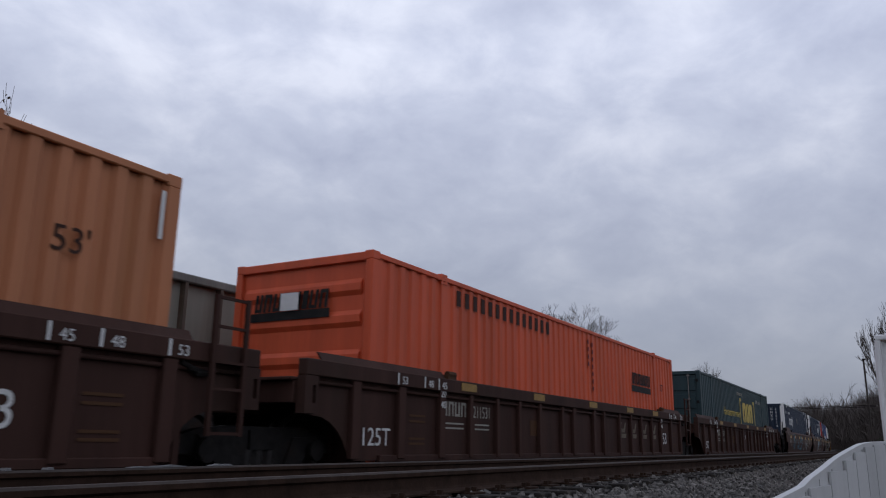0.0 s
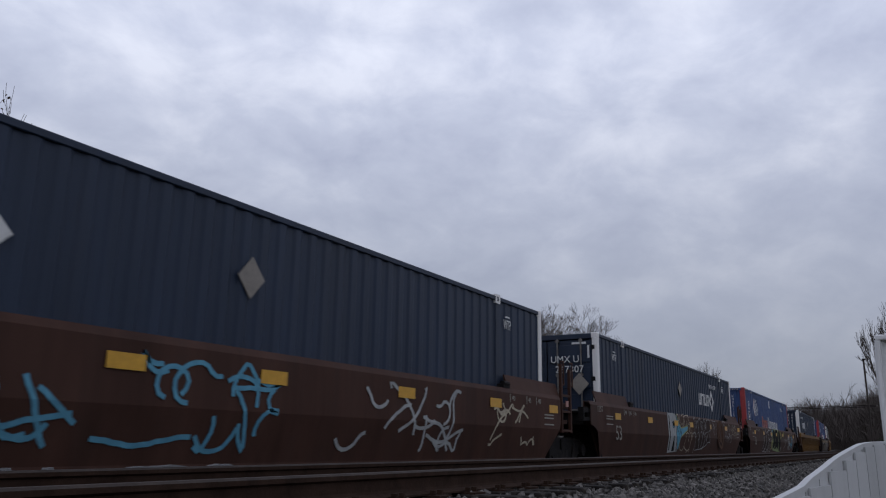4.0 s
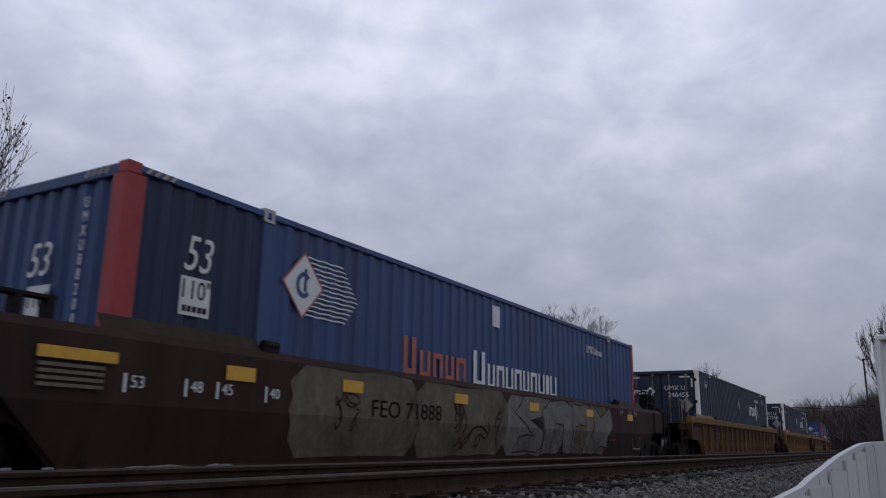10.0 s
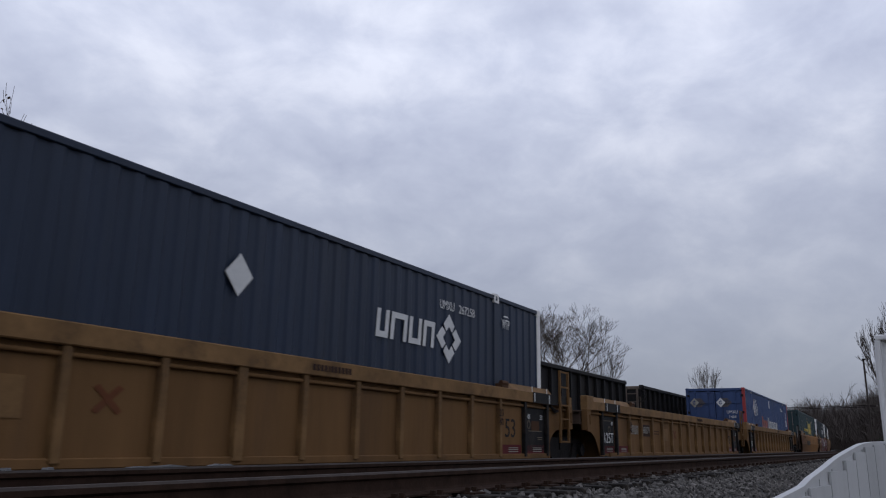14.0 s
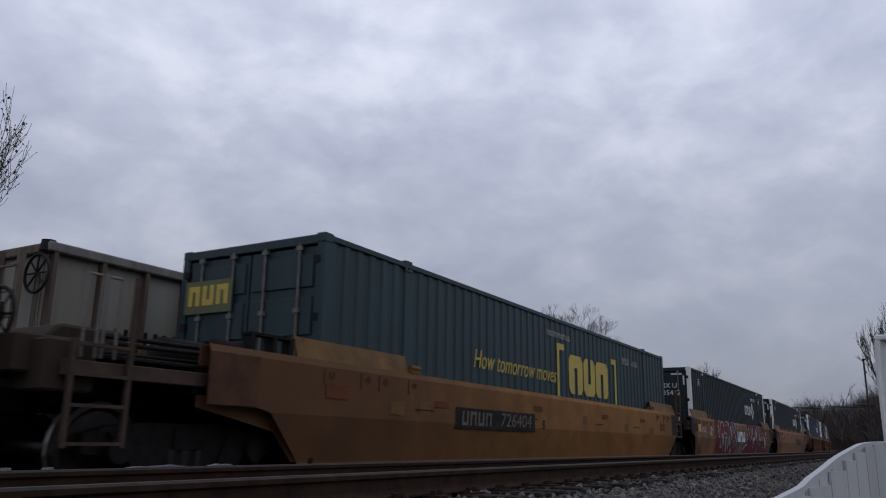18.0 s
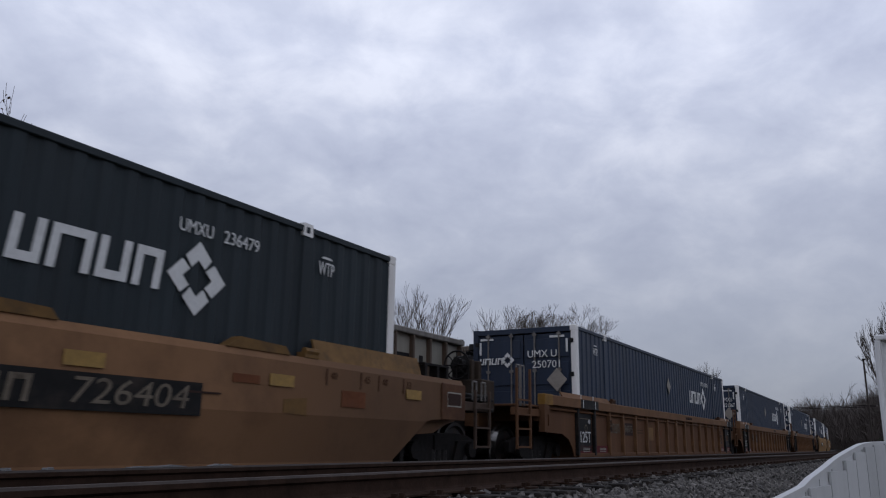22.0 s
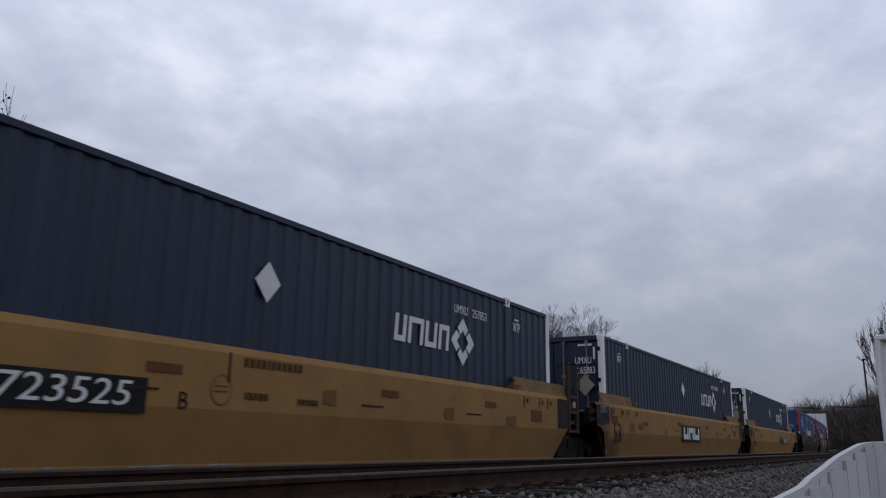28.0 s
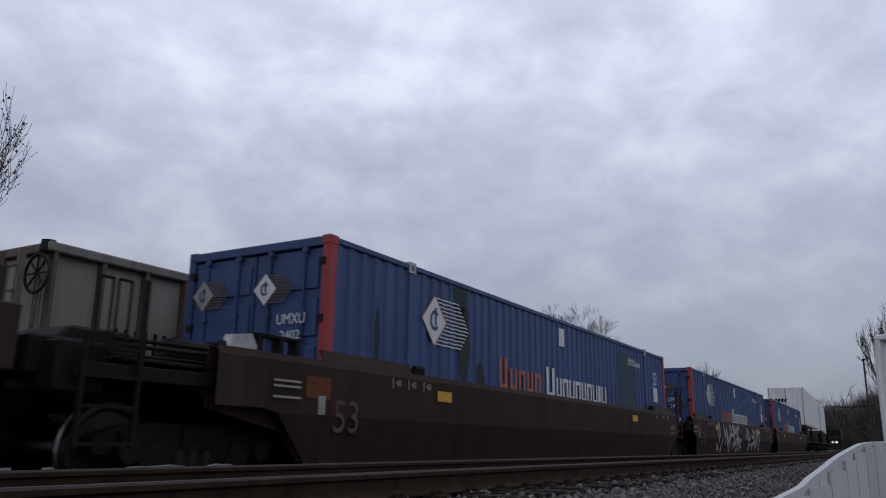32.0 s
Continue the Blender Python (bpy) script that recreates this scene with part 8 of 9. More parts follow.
        for x in (-HALF + 1.4, -HALF + 2.65):
            for y in (-1.05, 1.05):
                put("wheel", "trailwheel", lambda bm: tube(bm, (0, -0.2, 0), (0, 0.2, 0), 0.5, n=18), M["black"], t, Matrix.Translation((x, y, 0.5)), bevel=0.03)
        put("landing_gear", "trailgear", lambda bm: (box(bm, HALF - 3.1, HALF - 2.95, -0.9, -0.75, 0.0, 1.22), box(bm, HALF - 3.1, HALF - 2.95, 0.75, 0.9, 0.0, 1.22)), M["grime"], t)
        MOVERS.append((t, u + HALF, RAIL + 1.1))


build_train()


# ---- standing hopper cars on the third track ----
def hopper(paint, rib, length, marks):
    h = tagged(new("hopper_car"), "standing %s with ribbed sides on the farther track" % paint.name.replace(" paint", " car"), "freight car", group="standing hopper cars")
    k = paint.name + str(length)
    n = 15
    half = length / 2
    for sy in (-1, 1):
        put("side_sheet", k + "hs%d" % sy, lambda bm: prism(bm, [(-half, 1.25), (half, 1.25), (half, 3.06), (-half, 3.06)], sy * 1.50, sy * 1.47), paint, h)
        put("top_rail", k + "ht%d" % sy, lambda bm: box(bm, -half - 0.08, half + 0.08, min(sy * 1.44, sy * 1.64), max(sy * 1.44, sy * 1.64), 3.05, 3.19), M["hopper_rail"] if paint is M["hopper_grey"] else paint, h, bevel=0.02)
        put("side_sill", k + "hb%d" % sy, lambda bm: box(bm, -half - 0.5, half + 0.5, min(sy * 1.42, sy * 1.6), max(sy * 1.42, sy * 1.6), 1.05, 1.26), paint, h, bevel=0.02)
        for i in range(n + 1):
            x = -half + 0.06 + i * (length - 0.12) / n
            put("side_post", k + "hr%d" % sy, lambda bm: prism(bm, [(-0.028, 1.26), (0.028, 1.26), (0.032, 3.05), (-0.032, 3.05)], sy * 1.50, sy * 1.62), rib, h, Matrix.Translation((x, 0, 0)))
    for sx in (-1, 1):
        # beige car too: the shade on its end is painted as near black
        put("end_sheet", k + "he%d" % sx, lambda bm: prism(bm, [(sx * half, 3.12), (sx * (half - 0.05), 3.12), (sx * (half - 0.05), 2.2), (sx * (half - 1.9), 1.1), (sx * (half - 1.85), 1.06), (sx * half, 2.15)], -1.47, 1.47), M["hopper_black"], h)
        put("end_wall", k + "hw%d" % sx, lambda bm: (box(bm, min(sx * (half - 0.03), sx * (half + 0.02)), max(sx * (half - 0.03), sx * (half + 0.02)), -1.46, 1.46, 1.95, 3.04), [box(bm, min(sx * half, sx * (half + 0.08)), max(sx * half, sx * (half + 0.08)), y - 0.05, y + 0.05, 1.95, 3.03) for y in (-0.5, 0.5)]), paint, h)
        if sx < 0:
            brake = put("brake_wheel", k + "hbw", lambda bm: hoop(bm, (0, 0, 0), 0.27, 0.022, "x", 20, 6), M["hopper_black"], h, Matrix.Translation((-half - 0.10, -1.47, 2.74)), "round iron hand brake wheel", True)
            for q in range(4):
                put("spoke", "hopperspoke", lambda bm: tube(bm, (0, -0.26, 0), (0, 0.26, 0), 0.014, n=5), M["hopper_black"], brake, Matrix.Rotation(0.7854 * q, 4, "X"))
            put("brake_rod", k + "hbr", lambda bm: tube(bm, (-half - 0.08, -1.47, 1.1), (-half - 0.08, -1.47, 2.74), 0.03, n=6), M["hopper_rib"], h)
        put("corner_cap", k + "hcc%d" % sx, lambda bm: tube(bm, (sx * (half + 0.02), -1.52, 3.06), (sx * (half + 0.02), -1.52, 3.215), 0.115, 0.095, n=12), M["hopper_black"], h)
        put("end_rail", k + "hx%d" % sx, lambda bm: box(bm, min(sx * half, sx * (half + 0.1)), max(sx * half, sx * (half + 0.1)), -1.5, 1.5, 3.03, 3.17), M["hopper_rib"], h, bevel=0.02)
        put("end_platform", k + "hp%d" % sx, lambda bm: box(bm, min(sx * (half - 0.3), sx * (half + 0.75)), max(sx * (half - 0.3), sx * (half + 0.75)), -1.4, 1.4, 1.0, 1.14), M["hopper_black"], h)
        for y in (-1.4, -0.9):
            put("end_post", k + "hq%d%.1f" % (sx, y), lambda bm: box(bm, sx * (half + 0.3) - 0.04, sx * (half + 0.3) + 0.04, y - 0.04, y + 0.04, 1.1, 3.05), M["hopper_rib"], h)
        for z in (1.4, 1.75, 2.1, 2.45, 2.8):
            put("rung", "hopperrung", lambda bm: box(bm, -0.02, 0.02, -1.4, -0.9, 0.0, 0.03), M["hopper_rib"], h, Matrix.Translation((sx * (half + 0.36), 0, z)))
        put("coupler", k + "hc%d" % sx, lambda bm: box(bm, min(sx * (half + 0.7), sx * (half + 1.3)), max(sx * (half + 0.7), sx * (half + 1.3)), -0.14, 0.14, 0.8, 1.06), M["grime"], h)
        sets = truck(h, sx * (half - 0.9))
        add_wheels(sets)
    for x in (-3.0, 0.0, 3.0):
        put("hopper_bay", k + "hy", lambda bm: prism(bm, [(-1.4, 1.1), (1.4, 1.1), (0.35, 0.4), (-0.35, 0.4)], -1.2, 1.2), paint, h, Matrix.Translation((x, 0, 0)))
    if marks:
        shape_part("logo", "hm", lambda bm: hollow_bars(bm, [0.55, 0.55, 0.55], 0.72, 0.45, 0.17), M["hopper_black"], h, 3.15, -1.505, 2.25, label="plain dark blocks of the railroad's mark")
        shape_part("lettering", "hm2", lambda bm: hollow_bars(bm, [0.24, 0.24, 0.24, 0.24], 0.4, 0.12, 0.07), M["hopper_black"], h, -4.0, -1.505, 1.95, label="small dark bars")
    return h


def standing_train():
    h = hopper(M["hopper_grey"], M["hopper_rib"], 11.7, True)
    h.matrix_basis = Matrix.Translation((6.3 + 5.85, FAR_Y, RAIL))
    h = hopper(M["hopper_black"], M["hopper_black"], 13.2, False)
    for s in (18.75 + 6.6, 34.6 + 6.6, 50.4 + 6.6, 66.2 + 6.6):
        x, y, a = on_path(s, FAR_Y)
        m = Matrix.Translation((x, y, RAIL - 0.04)) @ Matrix.Rotation(a, 4, "Z")
        if s < 30:
            h.matrix_basis = m
        else:
            copy_thing(h, m)


standing_train()


# ---- fence, house, trees, far things ----
def white_fence():
    """Tongue-and-groove vinyl boards under a top edge that sweeps down."""
    f = tagged(new("vinyl_fence"), "white vinyl privacy fence with a sweeping top edge", "fence")
    d = FENCE_B - FENCE_A
    length = d.length
    ux = d.normalized()
    n = int(length / 0.135)
    ang = math.atan2(d.y, d.x)

    def top(t):
        for (a, za), (b, zb) in zip(FENCE_TOP, FENCE_TOP[1:]):
            if a <= t <= b:
                return za + (zb - za) * (t - a) / (b - a)
        return FENCE_TOP[-1][1]
    for i in range(n):
        t0, t1 = i / n, (i + 1) / n
        bm = bmesh.new()
        w = length / n
        g = (0.0035, 0.007, 0.003, 0.005)[i % 4]
        prism(bm, [(g, 0.0), (w - g, 0.0), (w - g, top(t1)), (g, top(t0))], -0.006, 0.006)
        me = bpy.data.meshes.new("board")
        bmesh.ops.recalc_face_normals(bm, faces=list(bm.faces))
        bm.to_mesh(me)
        bm.free()
        me.materials.append(M["fence"])
        ob = new("board", me)
        ob.parent = f
        ob.matrix_basis = Matrix.Translation(FENCE_A + ux * (w * i)) @ Matrix.Rotation(ang, 4, "Z")
    steps = 24
    bm = bmesh.new()
    rows = [[bm.verts.new((i / steps * length, y, top(i / steps) + z)) for y, z in ((-0.0075, -0.012), (0.0075, -0.012), (0.0075, 0.002), (-0.0075, 0.002))] for i in range(steps + 1)]
    for r0, r1 in zip(rows, rows[1:]):
        for j in range(4):
            bm.faces.new((r0[j], r1[j], r1[(j + 1) % 4], r0[(j + 1) % 4]))
    me = bpy.data.meshes.new("cap_rail")
    bmesh.ops.recalc_face_normals(bm, faces=list(bm.faces))
    bm.to_mesh(me)
    bm.free()
    me.materials.append(M["fence"])
    ob = new("cap_rail", me)
    ob.parent = f
    ob.matrix_basis = Matrix.Translation(FENCE_A) @ Matrix.Rotation(ang, 4, "Z")
    # shorter flat-topped boards stand before the swept panel
    for a, b, h in ((0.262, 0.420, 1.350), (0.428, 0.626, 1.366), (0.636, 0.818, 1.396), (0.826, 0.950, 1.420), (0.958, 1.102, 1.441), (1.110, 1.246, 1.456), (1.256, 1.446, 1.463), (1.456, 1.880, 1.468)):
        put("front_board", "frontboard%.2f" % a, lambda bm: prism(bm, [(a, 0.0), (b, 0.0), (b, h), (a, h)], -0.013, -0.0075), M["fence"], f, Matrix.Translation(FENCE_A) @ Matrix.Rotation(ang, 4, "Z"))
    return f


FENCE_A, FENCE_B = Vector((1.5, 0.265, 0.2)), Vector((3.4, 0.03, 0.2))
FENCE_TOP = [(0.0, 1.330), (0.085, 1.349), (0.205, 1.368), (0.25, 1.385), (0.32, 1.403), (0.39, 1.425), (0.485, 1.445), (0.57, 1.462), (0.66, 1.469), (0.82, 1.474), (1.0, 1.476)]


def house():
    h = tagged(new("house"), "white clapboard house with a rain gutter and downspout", "house")
    x0, y1 = HOUSE
    eave = 3.31

    def wall(bm):
        box(bm, x0, x0 + 7, y1 - 6, y1, 0.0, eave)
    put("wall", "housewall", wall, M["siding"], h)
    for i in range(24):
        z = 0.25 + i * 0.13
        put("siding_board", "sidingboard", lambda bm: prism(bm, [(-0.022, 0.0), (0.0, 0.0), (0.0, 0.135), (-0.005, 0.135)], -5.9, -0.07), M["siding"], h, Matrix.Translation((x0, y1, z)))
    put("corner_board", "cornerboard", lambda bm: box(bm, x0 - 0.03, x0 + 0.1, y1 - 0.07, y1 + 0.03, 0.0, eave), M["siding"], h)
    put("roof", "houseroof", lambda bm: prism(bm, [(x0 - 0.06, eave), (x0 + 7.25, eave), (x0 + 7.25, eave + 0.05), (x0 + 3.5, eave + 0.2), (x0 - 0.06, eave + 0.03)], y1 - 6.2, y1 + 0.06), M["shingle"], h)
    put("gutter", "housegutter", lambda bm: box(bm, x0 - 0.16, x0 - 0.06, y1 - 6.2, y1 + 0.06, eave - 0.05, eave + 0.03), M["siding"], h, bevel=0.015)
    put("downspout", "downspout", lambda bm: (tube(bm, (x0 - 0.08, y1 + 0.06, 0.1), (x0 - 0.08, y1 + 0.06, eave - 0.5), 0.045, n=6), tube(bm, (x0 - 0.08, y1 + 0.06, eave - 0.5), (x0 - 0.12, y1 + 0.03, eave - 0.05), 0.045, n=6)), M["siding"], h)


HOUSE = (13.7, 0.25)


def bare_tree(x, y, z, height, width, seed, limbs=5, leaves=0.0, stout=1.0, levels=4, fork=0.35):
    """A leafless tree: a short trunk that forks into upright limbs, which split again and again."""
    rnd = random.Random(seed)
    t = tagged(new("tree"), "bare leafless winter tree" + (" with a few dry leaves" if leaves else "") + " beyond the tracks", "tree", group="bare trees")
    t.location = (x, y, z)
    tv, tf, cv, cf, lv, lf = [], [], [], [], [], []
    bits = []

    def grow(p, d, length, r, level):
        steps = 4 if level < 2 else 3
        for i in range(steps):
            d = (d + Vector((rnd.uniform(-1, 1), rnd.uniform(-1, 1), rnd.uniform(-0.1, 0.5))) * (0.10 + 0.06 * level)).normalized()
            q = p + d * (length / steps)
            r1 = max(0.006, r * 0.86)
            bits.append((p, q, r, r1, level))
            p, r = q, r1
            if level < levels and i > 0:
                for _ in range(1 if level < 2 else 2):
                    side = Vector((rnd.uniform(-1, 1), rnd.uniform(-1, 1), rnd.uniform(0.0, 0.6))).normalized()
                    grow(p, (d * 0.75 + side * 0.62).normalized(), length * rnd.uniform(0.42, 0.66), r * rnd.uniform(0.5, 0.7), level + 1)
        if level < levels:
            for _ in range(2):
                side = Vector((rnd.uniform(-1, 1), rnd.uniform(-1, 1), rnd.uniform(0.0, 0.5))).normalized()
                grow(p, (d + side * 0.4).normalized(), length * rnd.uniform(0.5, 0.7), r * 0.8, level + 1)

    base = Vector((0, 0, height * fork))
    r0 = height * 0.017 * stout
    bits.append((Vector((0, 0, 0)), base, r0 * 1.3, r0, 0))
    for i in range(limbs):
        a = 6.28318 * (i + rnd.uniform(-0.3, 0.3)) / limbs
        grow(base, Vector((math.cos(a) * 0.5, math.sin(a) * 0.5, 1.0)).normalized(), height * 0.34, r0 * 0.62, 1)
    # bring the crown to its true height and spread
    top = max(b[1].z for b in bits)
    wide = sorted(max(abs(b[1].x), abs(b[1].y)) for b in bits)[int(len(bits) * 0.97)]
    kz, kx = (height - base.z) / (top - base.z), width / 2 / wide

    def fit(v):
        return Vector((v.x * kx, v.y * kx, v.z if v.z <= base.z else base.z + (v.z - base.z) * kz))
    for p, q, ra, rb, level in bits:
        p, q = fit(p), fit(q)
        V, F = (tv, tf) if level < 2 else (cv, cf)
        n = 5 if level < 2 else 3
        d = (q - p).normalized()
        u = d.orthogonal().normalized()
        w = d.cross(u)
        k = len(V)
        for c, r in ((p, ra), (q, rb)):
            for i in range(n):
                a = 6.28318 * i / n
                V.append(tuple(c + (u * math.cos(a) + w * math.sin(a)) * r))
        for i in range(n):
            j = (i + 1) % n
            F.append((k + i, k + j, k + n + j, k + n + i))
        if leaves and level >= 3 and rnd.random() < leaves:
            k = len(lv)
            s = rnd.uniform(0.03, 0.07)
            a, b = Vector((rnd.uniform(-1, 1), rnd.uniform(-1, 1), rnd.uniform(-1, 1))).normalized() * s, Vector((rnd.uniform(-1, 1), rnd.uniform(-1, 1), -1)).normalized() * s
            lv.extend([tuple(q), tuple(q + a), tuple(q + a + b), tuple(q + b)])
            lf.append((k, k + 1, k + 2, k + 3))
    for name, V, F, m in (("trunk", tv, tf, M["bark"]), ("crown", cv, cf, M["twig"]), ("leaves", lv, lf, M["leaf"])):
        if V:
            me = bpy.data.meshes.new(name)
            me.from_pydata(V, [], F)
            me.materials.append(m)
            ob = new(name, me)
            ob.parent = t
    return t


def twiggy(rnd, V, F, base, hgt, w0, levels, side0):
    """One bare far-off tree out of tapering strips."""
    stack = [(base, Vector((0, 0, 1)), hgt * 0.5, w0, 0)]
    while stack:
        p, d, l, w, lev = stack.pop()
        q = p + d * l
        side = side0 * w
        k = len(V)
        V.extend([tuple(p - side), tuple(p + side), tuple(q + side * 0.5), tuple(q - side * 0.5)])
        F.append((k, k + 1, k + 2, k + 3))
        if lev < levels:
            for _k in range(4 if lev else 5):
                e = (d + Vector((rnd.uniform(-0.8, 0.8), rnd.uniform(-0.8, 0.8), rnd.uniform(-0.15, 0.4)))).normalized()
                stack.append((p + (q - p) * rnd.uniform(0.35, 1.0), e, l * rnd.uniform(0.5, 0.7), w * 0.5, lev + 1))


def brush_bank():
    """Leafless wood and brush on the inside of the far bend, with a dark evergreen before it."""
    rnd = random.Random(77)
    V, F = [], []
    side0 = Vector((0.35, -0.94, 0))
    for _ in range(800):
        s = rnd.uniform(200, 330)
        lat = -4.0 - 46 * rnd.random()
        near = 1.0 if lat < -9 else 0.6
        twiggy(rnd, V, F, Vector((s, lat + shift(s), 0.0)), near * rnd.uniform(9.5, 17) * (1.0 + 0.5 * max(0.0, min(1.0, (0.048 - (lat + shift(s)) / s) / 0.03))), 0.24, 3, side0)
    for _ in range(330):
        s = rnd.uniform(320, 440)
        lat = -5.0 - 34 * rnd.random()
        twiggy(rnd, V, F, Vector((s, lat + shift(s), 0.0)), rnd.uniform(15, 25), 0.3, 3, side0)
    me = bpy.data.meshes.new("bend_woods")
    me.from_pydata(V, [], F)
    me.materials.append(M["brush"])
    tagged(new("bend_woods", me), "dense leafless woods on the far bend", "woods", kind="stuff")
    V, F = [], []
    for _ in range(7000):
        s, lat = rnd.uniform(190, 212), rnd.uniform(-14, -6.5)
        z = rnd.uniform(0.0, 4.2) * (0.75 + 0.25 * math.sin(lat * 1.7))
        p = Vector((s, lat + shift(s), z))
        a, b = Vector((rnd.uniform(-1, 1), rnd.uniform(-1, 1), rnd.uniform(-1, 1))) * 0.4, Vector((rnd.uniform(-1, 1), rnd.uniform(-1, 1), rnd.uniform(-1, 1))) * 0.4
        k = len(V)
        V.extend([tuple(p), tuple(p + a), tuple(p + b)])
        F.append((k, k + 1, k + 2))
    me = bpy.data.meshes.new("evergreen_shrubs")
    me.from_pydata(V, [], F)
    me.materials.append(M["evergreen"])
    tagged(new("evergreen_shrubs", me), "low dark evergreen shrubs beside the line", "shrubs", kind="stuff")


def woods():
    """Leafless woods along the farther side of the line."""
    rnd = random.Random(3)
    V, F = [], []
    for _ in range(330):
        s = rnd.uniform(60, 330)
        lat = rnd.uniform(26, 70)
        twiggy(rnd, V, F, Vector((s, lat + shift(s), 0.8)), rnd.uniform(4.5, 8.0), 0.12, 3, Vector((0.5, -0.86, 0)))
    me = bpy.data.meshes.new("far_woods")
    me.from_pydata(V, [], F)
    me.materials.append(M["twig"])
    tagged(new("far_woods", me), "distant bare winter woods behind the tracks", "woods", kind="stuff")


def line_poles():
    p = tagged(new("utility_pole"), "weathered timber utility pole with a crossarm beside the line", "utility pole")
    put("pole", "polepole", lambda bm: tube(bm, (0, 0, 0), (0, 0, 7.6), 0.15, 0.10, 10), M["pole"], p)
    put("crossarm", "polearm", lambda bm: box(bm, -0.06, 0.06, -1.2, 1.2, 6.8, 6.93), M["pole"], p)
    for y in (-1.05, -0.5, 0.5, 1.05):
        put("insulator", "poleins", lambda bm: tube(bm, (0, 0, 6.93), (0, 0, 7.07), 0.05, 0.03, 8), M["steel"], p, Matrix.Translation((0, y, 0)))
    q0, q1 = (118.0, shift(118) - 1.0), (124.0, shift(124) + 34.0)
    p.matrix_basis = Matrix.Translation((q0[0], q0[1], 0.2))
    copy_thing(p, Matrix.Translation((q1[0], q1[1], 0.5)))
    for dz, dx in ((7.07, 0.0), (6.9, 0.25)):
        cu = bpy.data.curves.new("overhead_wire", "CURVE")
        cu.dimensions, cu.bevel_depth, cu.bevel_resolution = "3D", 0.04, 1
        sp = cu.splines.new("POLY")
        sp.points.add(16)
        for i in range(17):
            t = i / 16
            sp.points[i].co = (q0[0] + (q1[0] - q0[0]) * t + dx, q0[1] + (q1[1] - q0[1]) * t, dz + 0.3 * t + 0.2 - 1.2 * t * (1 - t), 1)
        cu.materials.append(M["grime"])
        tagged(new("overhead_wire", cu), "dark overhead wire strung across the tracks", "wire", group="overhead wires")


def litter():
    rnd = random.Random(8)
    for i, (x, w) in enumerate(((2.84, 0.04), (3.11, 0.05), (3.95, 0.50), (4.55, 0.22))):
        bm = bmesh.new()
        n = 9
        pts = [(w * (k / (n - 1) - 0.5), rnd.uniform(0.004, 0.014) if 0 < k < n - 1 else 0.0) for k in range(n)]
        prism(bm, pts + [(w / 2, -0.004), (-w / 2, -0.004)], -0.03, 0.03)
        me = bpy.data.meshes.new("litter")
        bmesh.ops.recalc_face_normals(bm, faces=list(bm.faces))
        bm.to_mesh(me)
        bm.free()
        me.materials.append(M["litter"])
        ob = tagged(new("litter", me), "crumpled white paper litter lying on the rail", "litter", group="scraps of litter")
        ob.location = (x, NEAR_Y + 0.755, NEAR_RAIL + 0.004)
    return


def locomotive():
    """A locomotive with its two low lights on, coming round the far bend on the nearer track."""
    c = tagged(new("locomotive"), "distant dark diesel locomotive with two lit ditch lights", "locomotive")
    dark = M["car_paint"]
    put("frame", "locoframe", lambda bm: box(bm, -10.0, 10.0, -1.4, 1.4, 1.0, 1.3), dark, c, bevel=0.03)
    put("nose", "loconose", lambda bm: prism(bm, [(-9.0, 1.3), (-7.4, 1.3), (-7.4, 2.75), (-8.5, 2.7), (-9.0, 2.4)], -0.9, 0.9), dark, c, bevel=0.05)
    cab = put("cab", "lococab", lambda bm: prism(bm, [(-7.6, 1.3), (-5.2, 1.3), (-5.2, 4.35), (-7.3, 4.35), (-7.6, 4.1)], -1.45, 1.45), dark, c, bevel=0.05)
    for y in (-0.75, 0.75):
        put("windscreen", "locoscreen", lambda bm: box(bm, -7.62, -7.58, -0.5, 0.5, 3.25, 3.9), M["grime"], cab, Matrix.Translation((0, y, 0)))
    put("long_hood", "locohood", lambda bm: box(bm, -5.2, 9.3, -1.0, 1.0, 1.3, 4.1), dark, c, bevel=0.08)
    put("pilot", "locopilot", lambda bm: prism(bm, [(-10.3, 0.15), (-9.95, 0.15), (-9.95, 1.2), (-10.1, 1.2)], -1.35, 1.35), M["grime"], c)
    put("fuel_tank", "locotank", lambda bm: box(bm, -3.0, 3.0, -1.3, 1.3, 0.35, 1.0), M["grime"], c, bevel=0.1)
    for y in (-0.38, 0.38):
        put("headlight", "locolight", lambda bm: tube(bm, (-10.16, 0, 1.5), (-10.02, 0, 1.5), 0.085, n=12), M["headlight"], c, Matrix.Translation((0, y, 0)), "lit round ditch light")
    for x in (-7.6, -6.0, -4.4, 4.4, 6.0, 7.6):
        put("wheelset", "locowheels", lambda bm: [tube(bm, (0, q - 0.07, 0.5), (0, q + 0.07, 0.5), 0.5, n=20) for q in (-0.75, 0.75)] + [tube(bm, (0, -0.75, 0.5), (0, 0.75, 0.5), 0.09, n=8)], M["wheel"], c, Matrix.Translation((x, 0, 0)))
    MOVERS_SLOW.append(c)


def signal_mast():
    p = tagged(new("signal_mast"), "slim dark steel mast beside the far bend", "mast")
    put("mast", "mastpole", lambda bm: tube(bm, (0, 0, 0), (0, 0, 4.6), 0.035, 0.03, 8), M["bark"], p)
    put("mast_cap", "mastcap", lambda bm: tube(bm, (0, 0, 4.6), (0, 0, 4.66), 0.08, 0.03, 8), M["grime"], p)
    p.location = (32.0, 1.18, 0.15)


MOVERS_SLOW = []


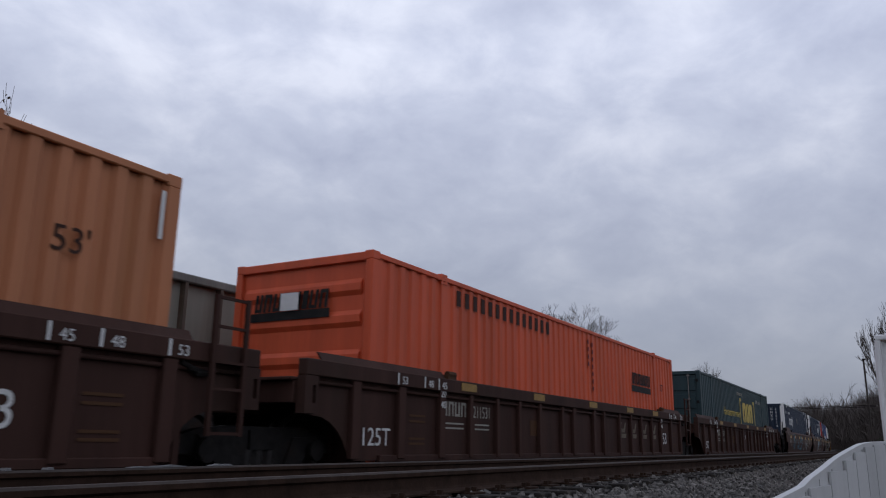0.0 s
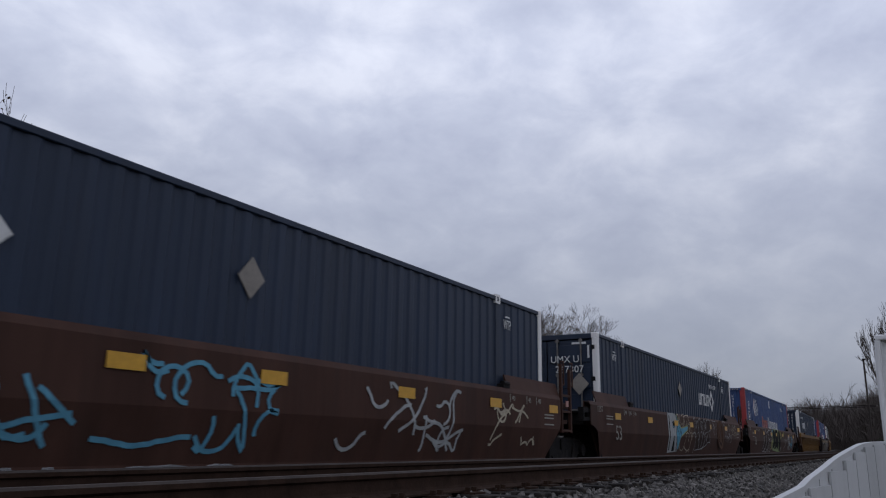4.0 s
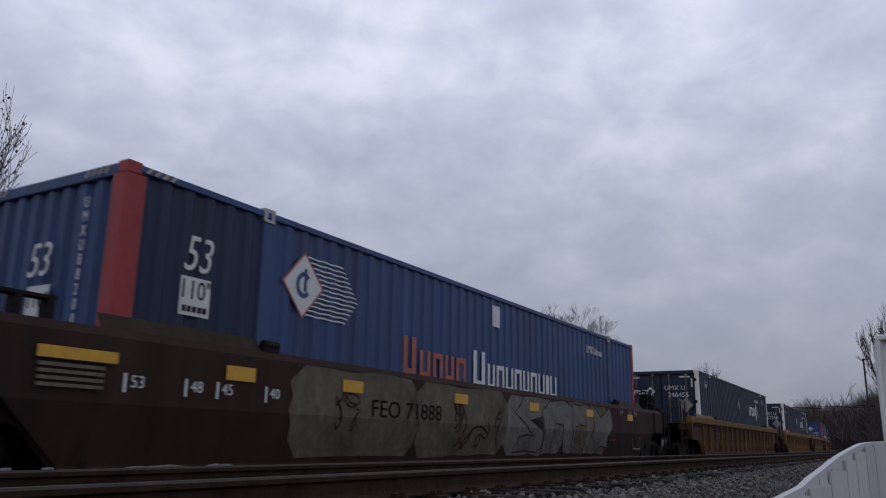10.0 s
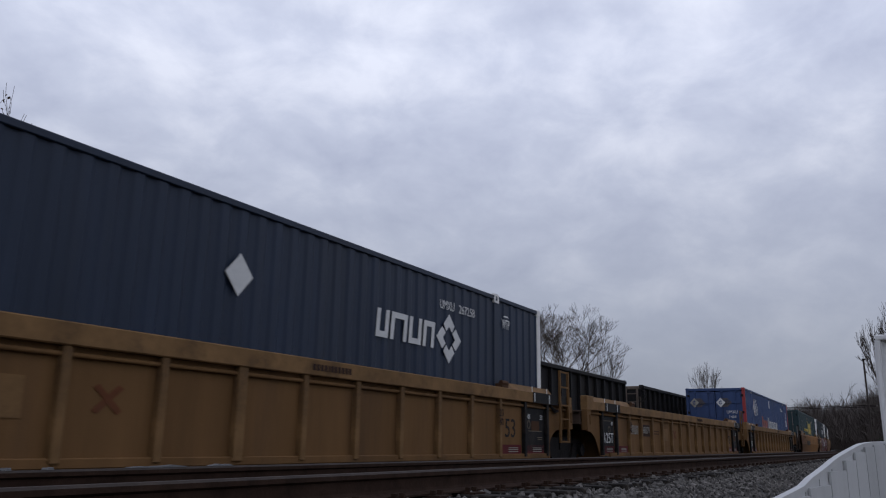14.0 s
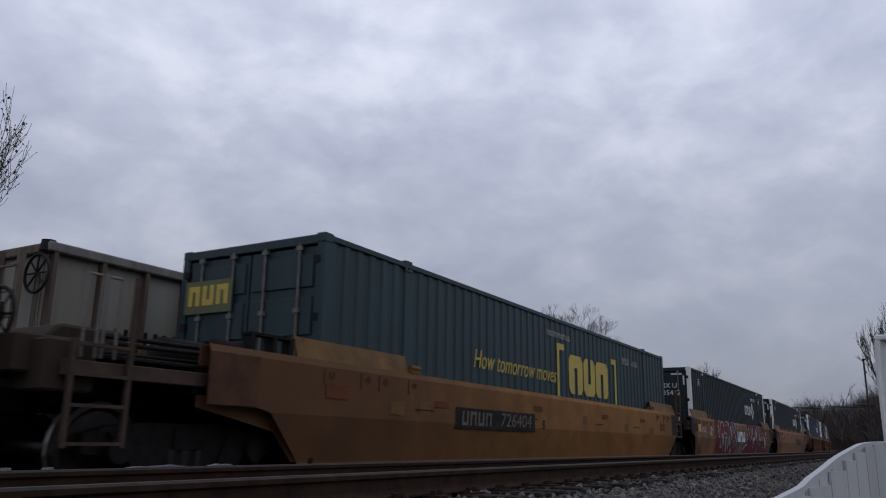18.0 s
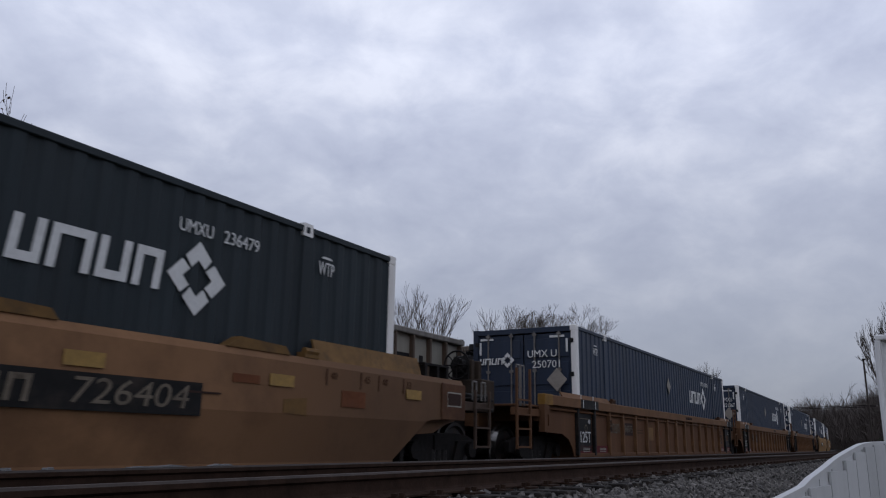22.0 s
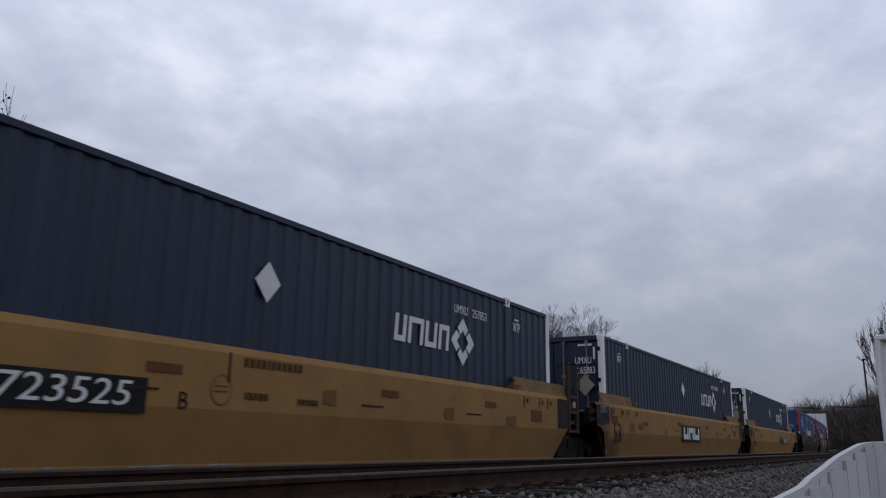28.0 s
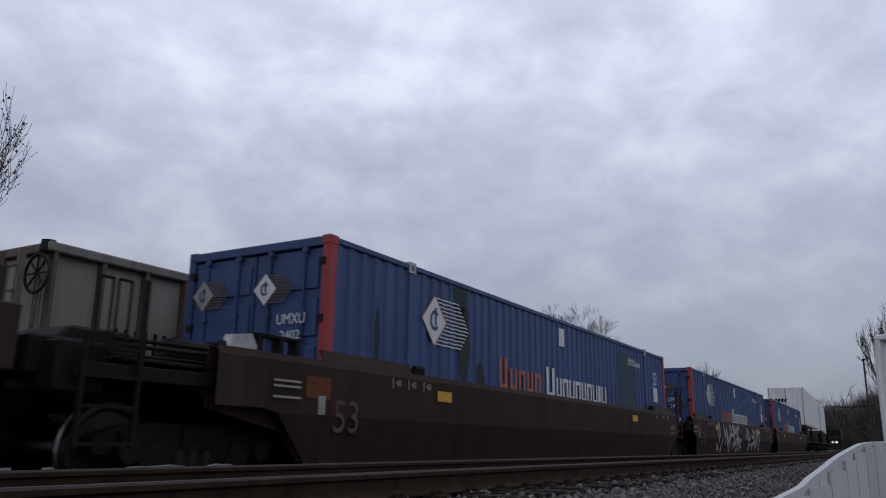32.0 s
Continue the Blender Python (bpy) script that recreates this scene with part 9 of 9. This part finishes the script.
def surroundings():
    signal_mast()
    white_fence()
    house()
    litter()
    brush_bank()
    woods()
    line_poles()
    # bare trees behind the standing cars
    for x, y, h, w, seed in TREES:
        bare_tree(x, y, 0.5, h, w, seed, stout=0.7, levels=5 if w > 6 else 4)
    bare_tree(9.4, 20.0, 0.4, 10.15, 4.7, 4, leaves=0.45, stout=0.4, fork=0.22)
    bare_tree(33.5, 0.30, 0.2, 6.8, 2.1, 9, limbs=6, stout=0.75, levels=4, fork=0.25)
    locomotive()


# x, y, height, spread of each bare tree behind the standing cars
TREES = [(20.5, 20.5, 6.9, 1.8, 12), (32.6, 20.2, 8.6, 4.2, 1), (42.4, 20.2, 9.3, 5.0, 3), (51.0, 20.4, 10.7, 8.6, 5), (59.5, 20.8, 8.9, 4.2, 7), (98.5, 20.5, 11.2, 3.6, 8)]
surroundings()

railway("track_near", NEAR_Y, NEAR_RAIL, "near railway track with rusty rails on dark timber ties", (-24.0, 110.0))
railway("track_train", TRAIN_Y, RAIL, "railway track under the container train", (-24.0, 40.0))
railway("track_far", FAR_Y, RAIL, "railway track under the standing hopper cars", (-12.0, 40.0))
ballast_stones()


def motions():
    for ob, u, z in MOVERS:
        rows = []
        for i in range(33):
            x, y, a = on_path(u - SPEED * i)
            rows.append((float(i), Matrix.Translation((x, y, z)) @ Matrix.Rotation(a, 4, "Z")))
        walk(ob, rows)
    # the wheelsets of the moving cars turn: one set of keys for each end of a truck
    keyed = {}
    for w, sx, r in WHEELSETS:
        if w.parent.parent not in [m[0] for m in MOVERS]:
            continue
        if sx not in keyed:
            walk(w, [(i / FPS, Matrix.Translation((sx, 0, r)) @ Matrix.Rotation(-SPEED / r * i / FPS, 4, "Y")) for i in range(32 * FPS + 1)])
            keyed[sx] = w
        else:
            w.rotation_mode = "QUATERNION"
            w.animation_data_create()
            w.animation_data.action = keyed[sx].animation_data.action
            w.animation_data.action_slot = keyed[sx].animation_data.action_slot
    # the oncoming locomotive keeps to the nearer track
    rows = []
    for i in range(17):
        x, y, a = on_path(196.8 + 12.3 * (32 - 2 * i), NEAR_Y)
        rows.append((2.0 * i, Matrix.Translation((x, y, NEAR_RAIL)) @ Matrix.Rotation(a, 4, "Z")))
    walk(MOVERS_SLOW[0], rows)
    # the cloud cover drifts
    walk(CLOUDS, [(0.0, pose(0, 0, 0)), (16.0, pose(89, -47.5, 0)), (32.0, pose(178, -95, 0))])


motions()
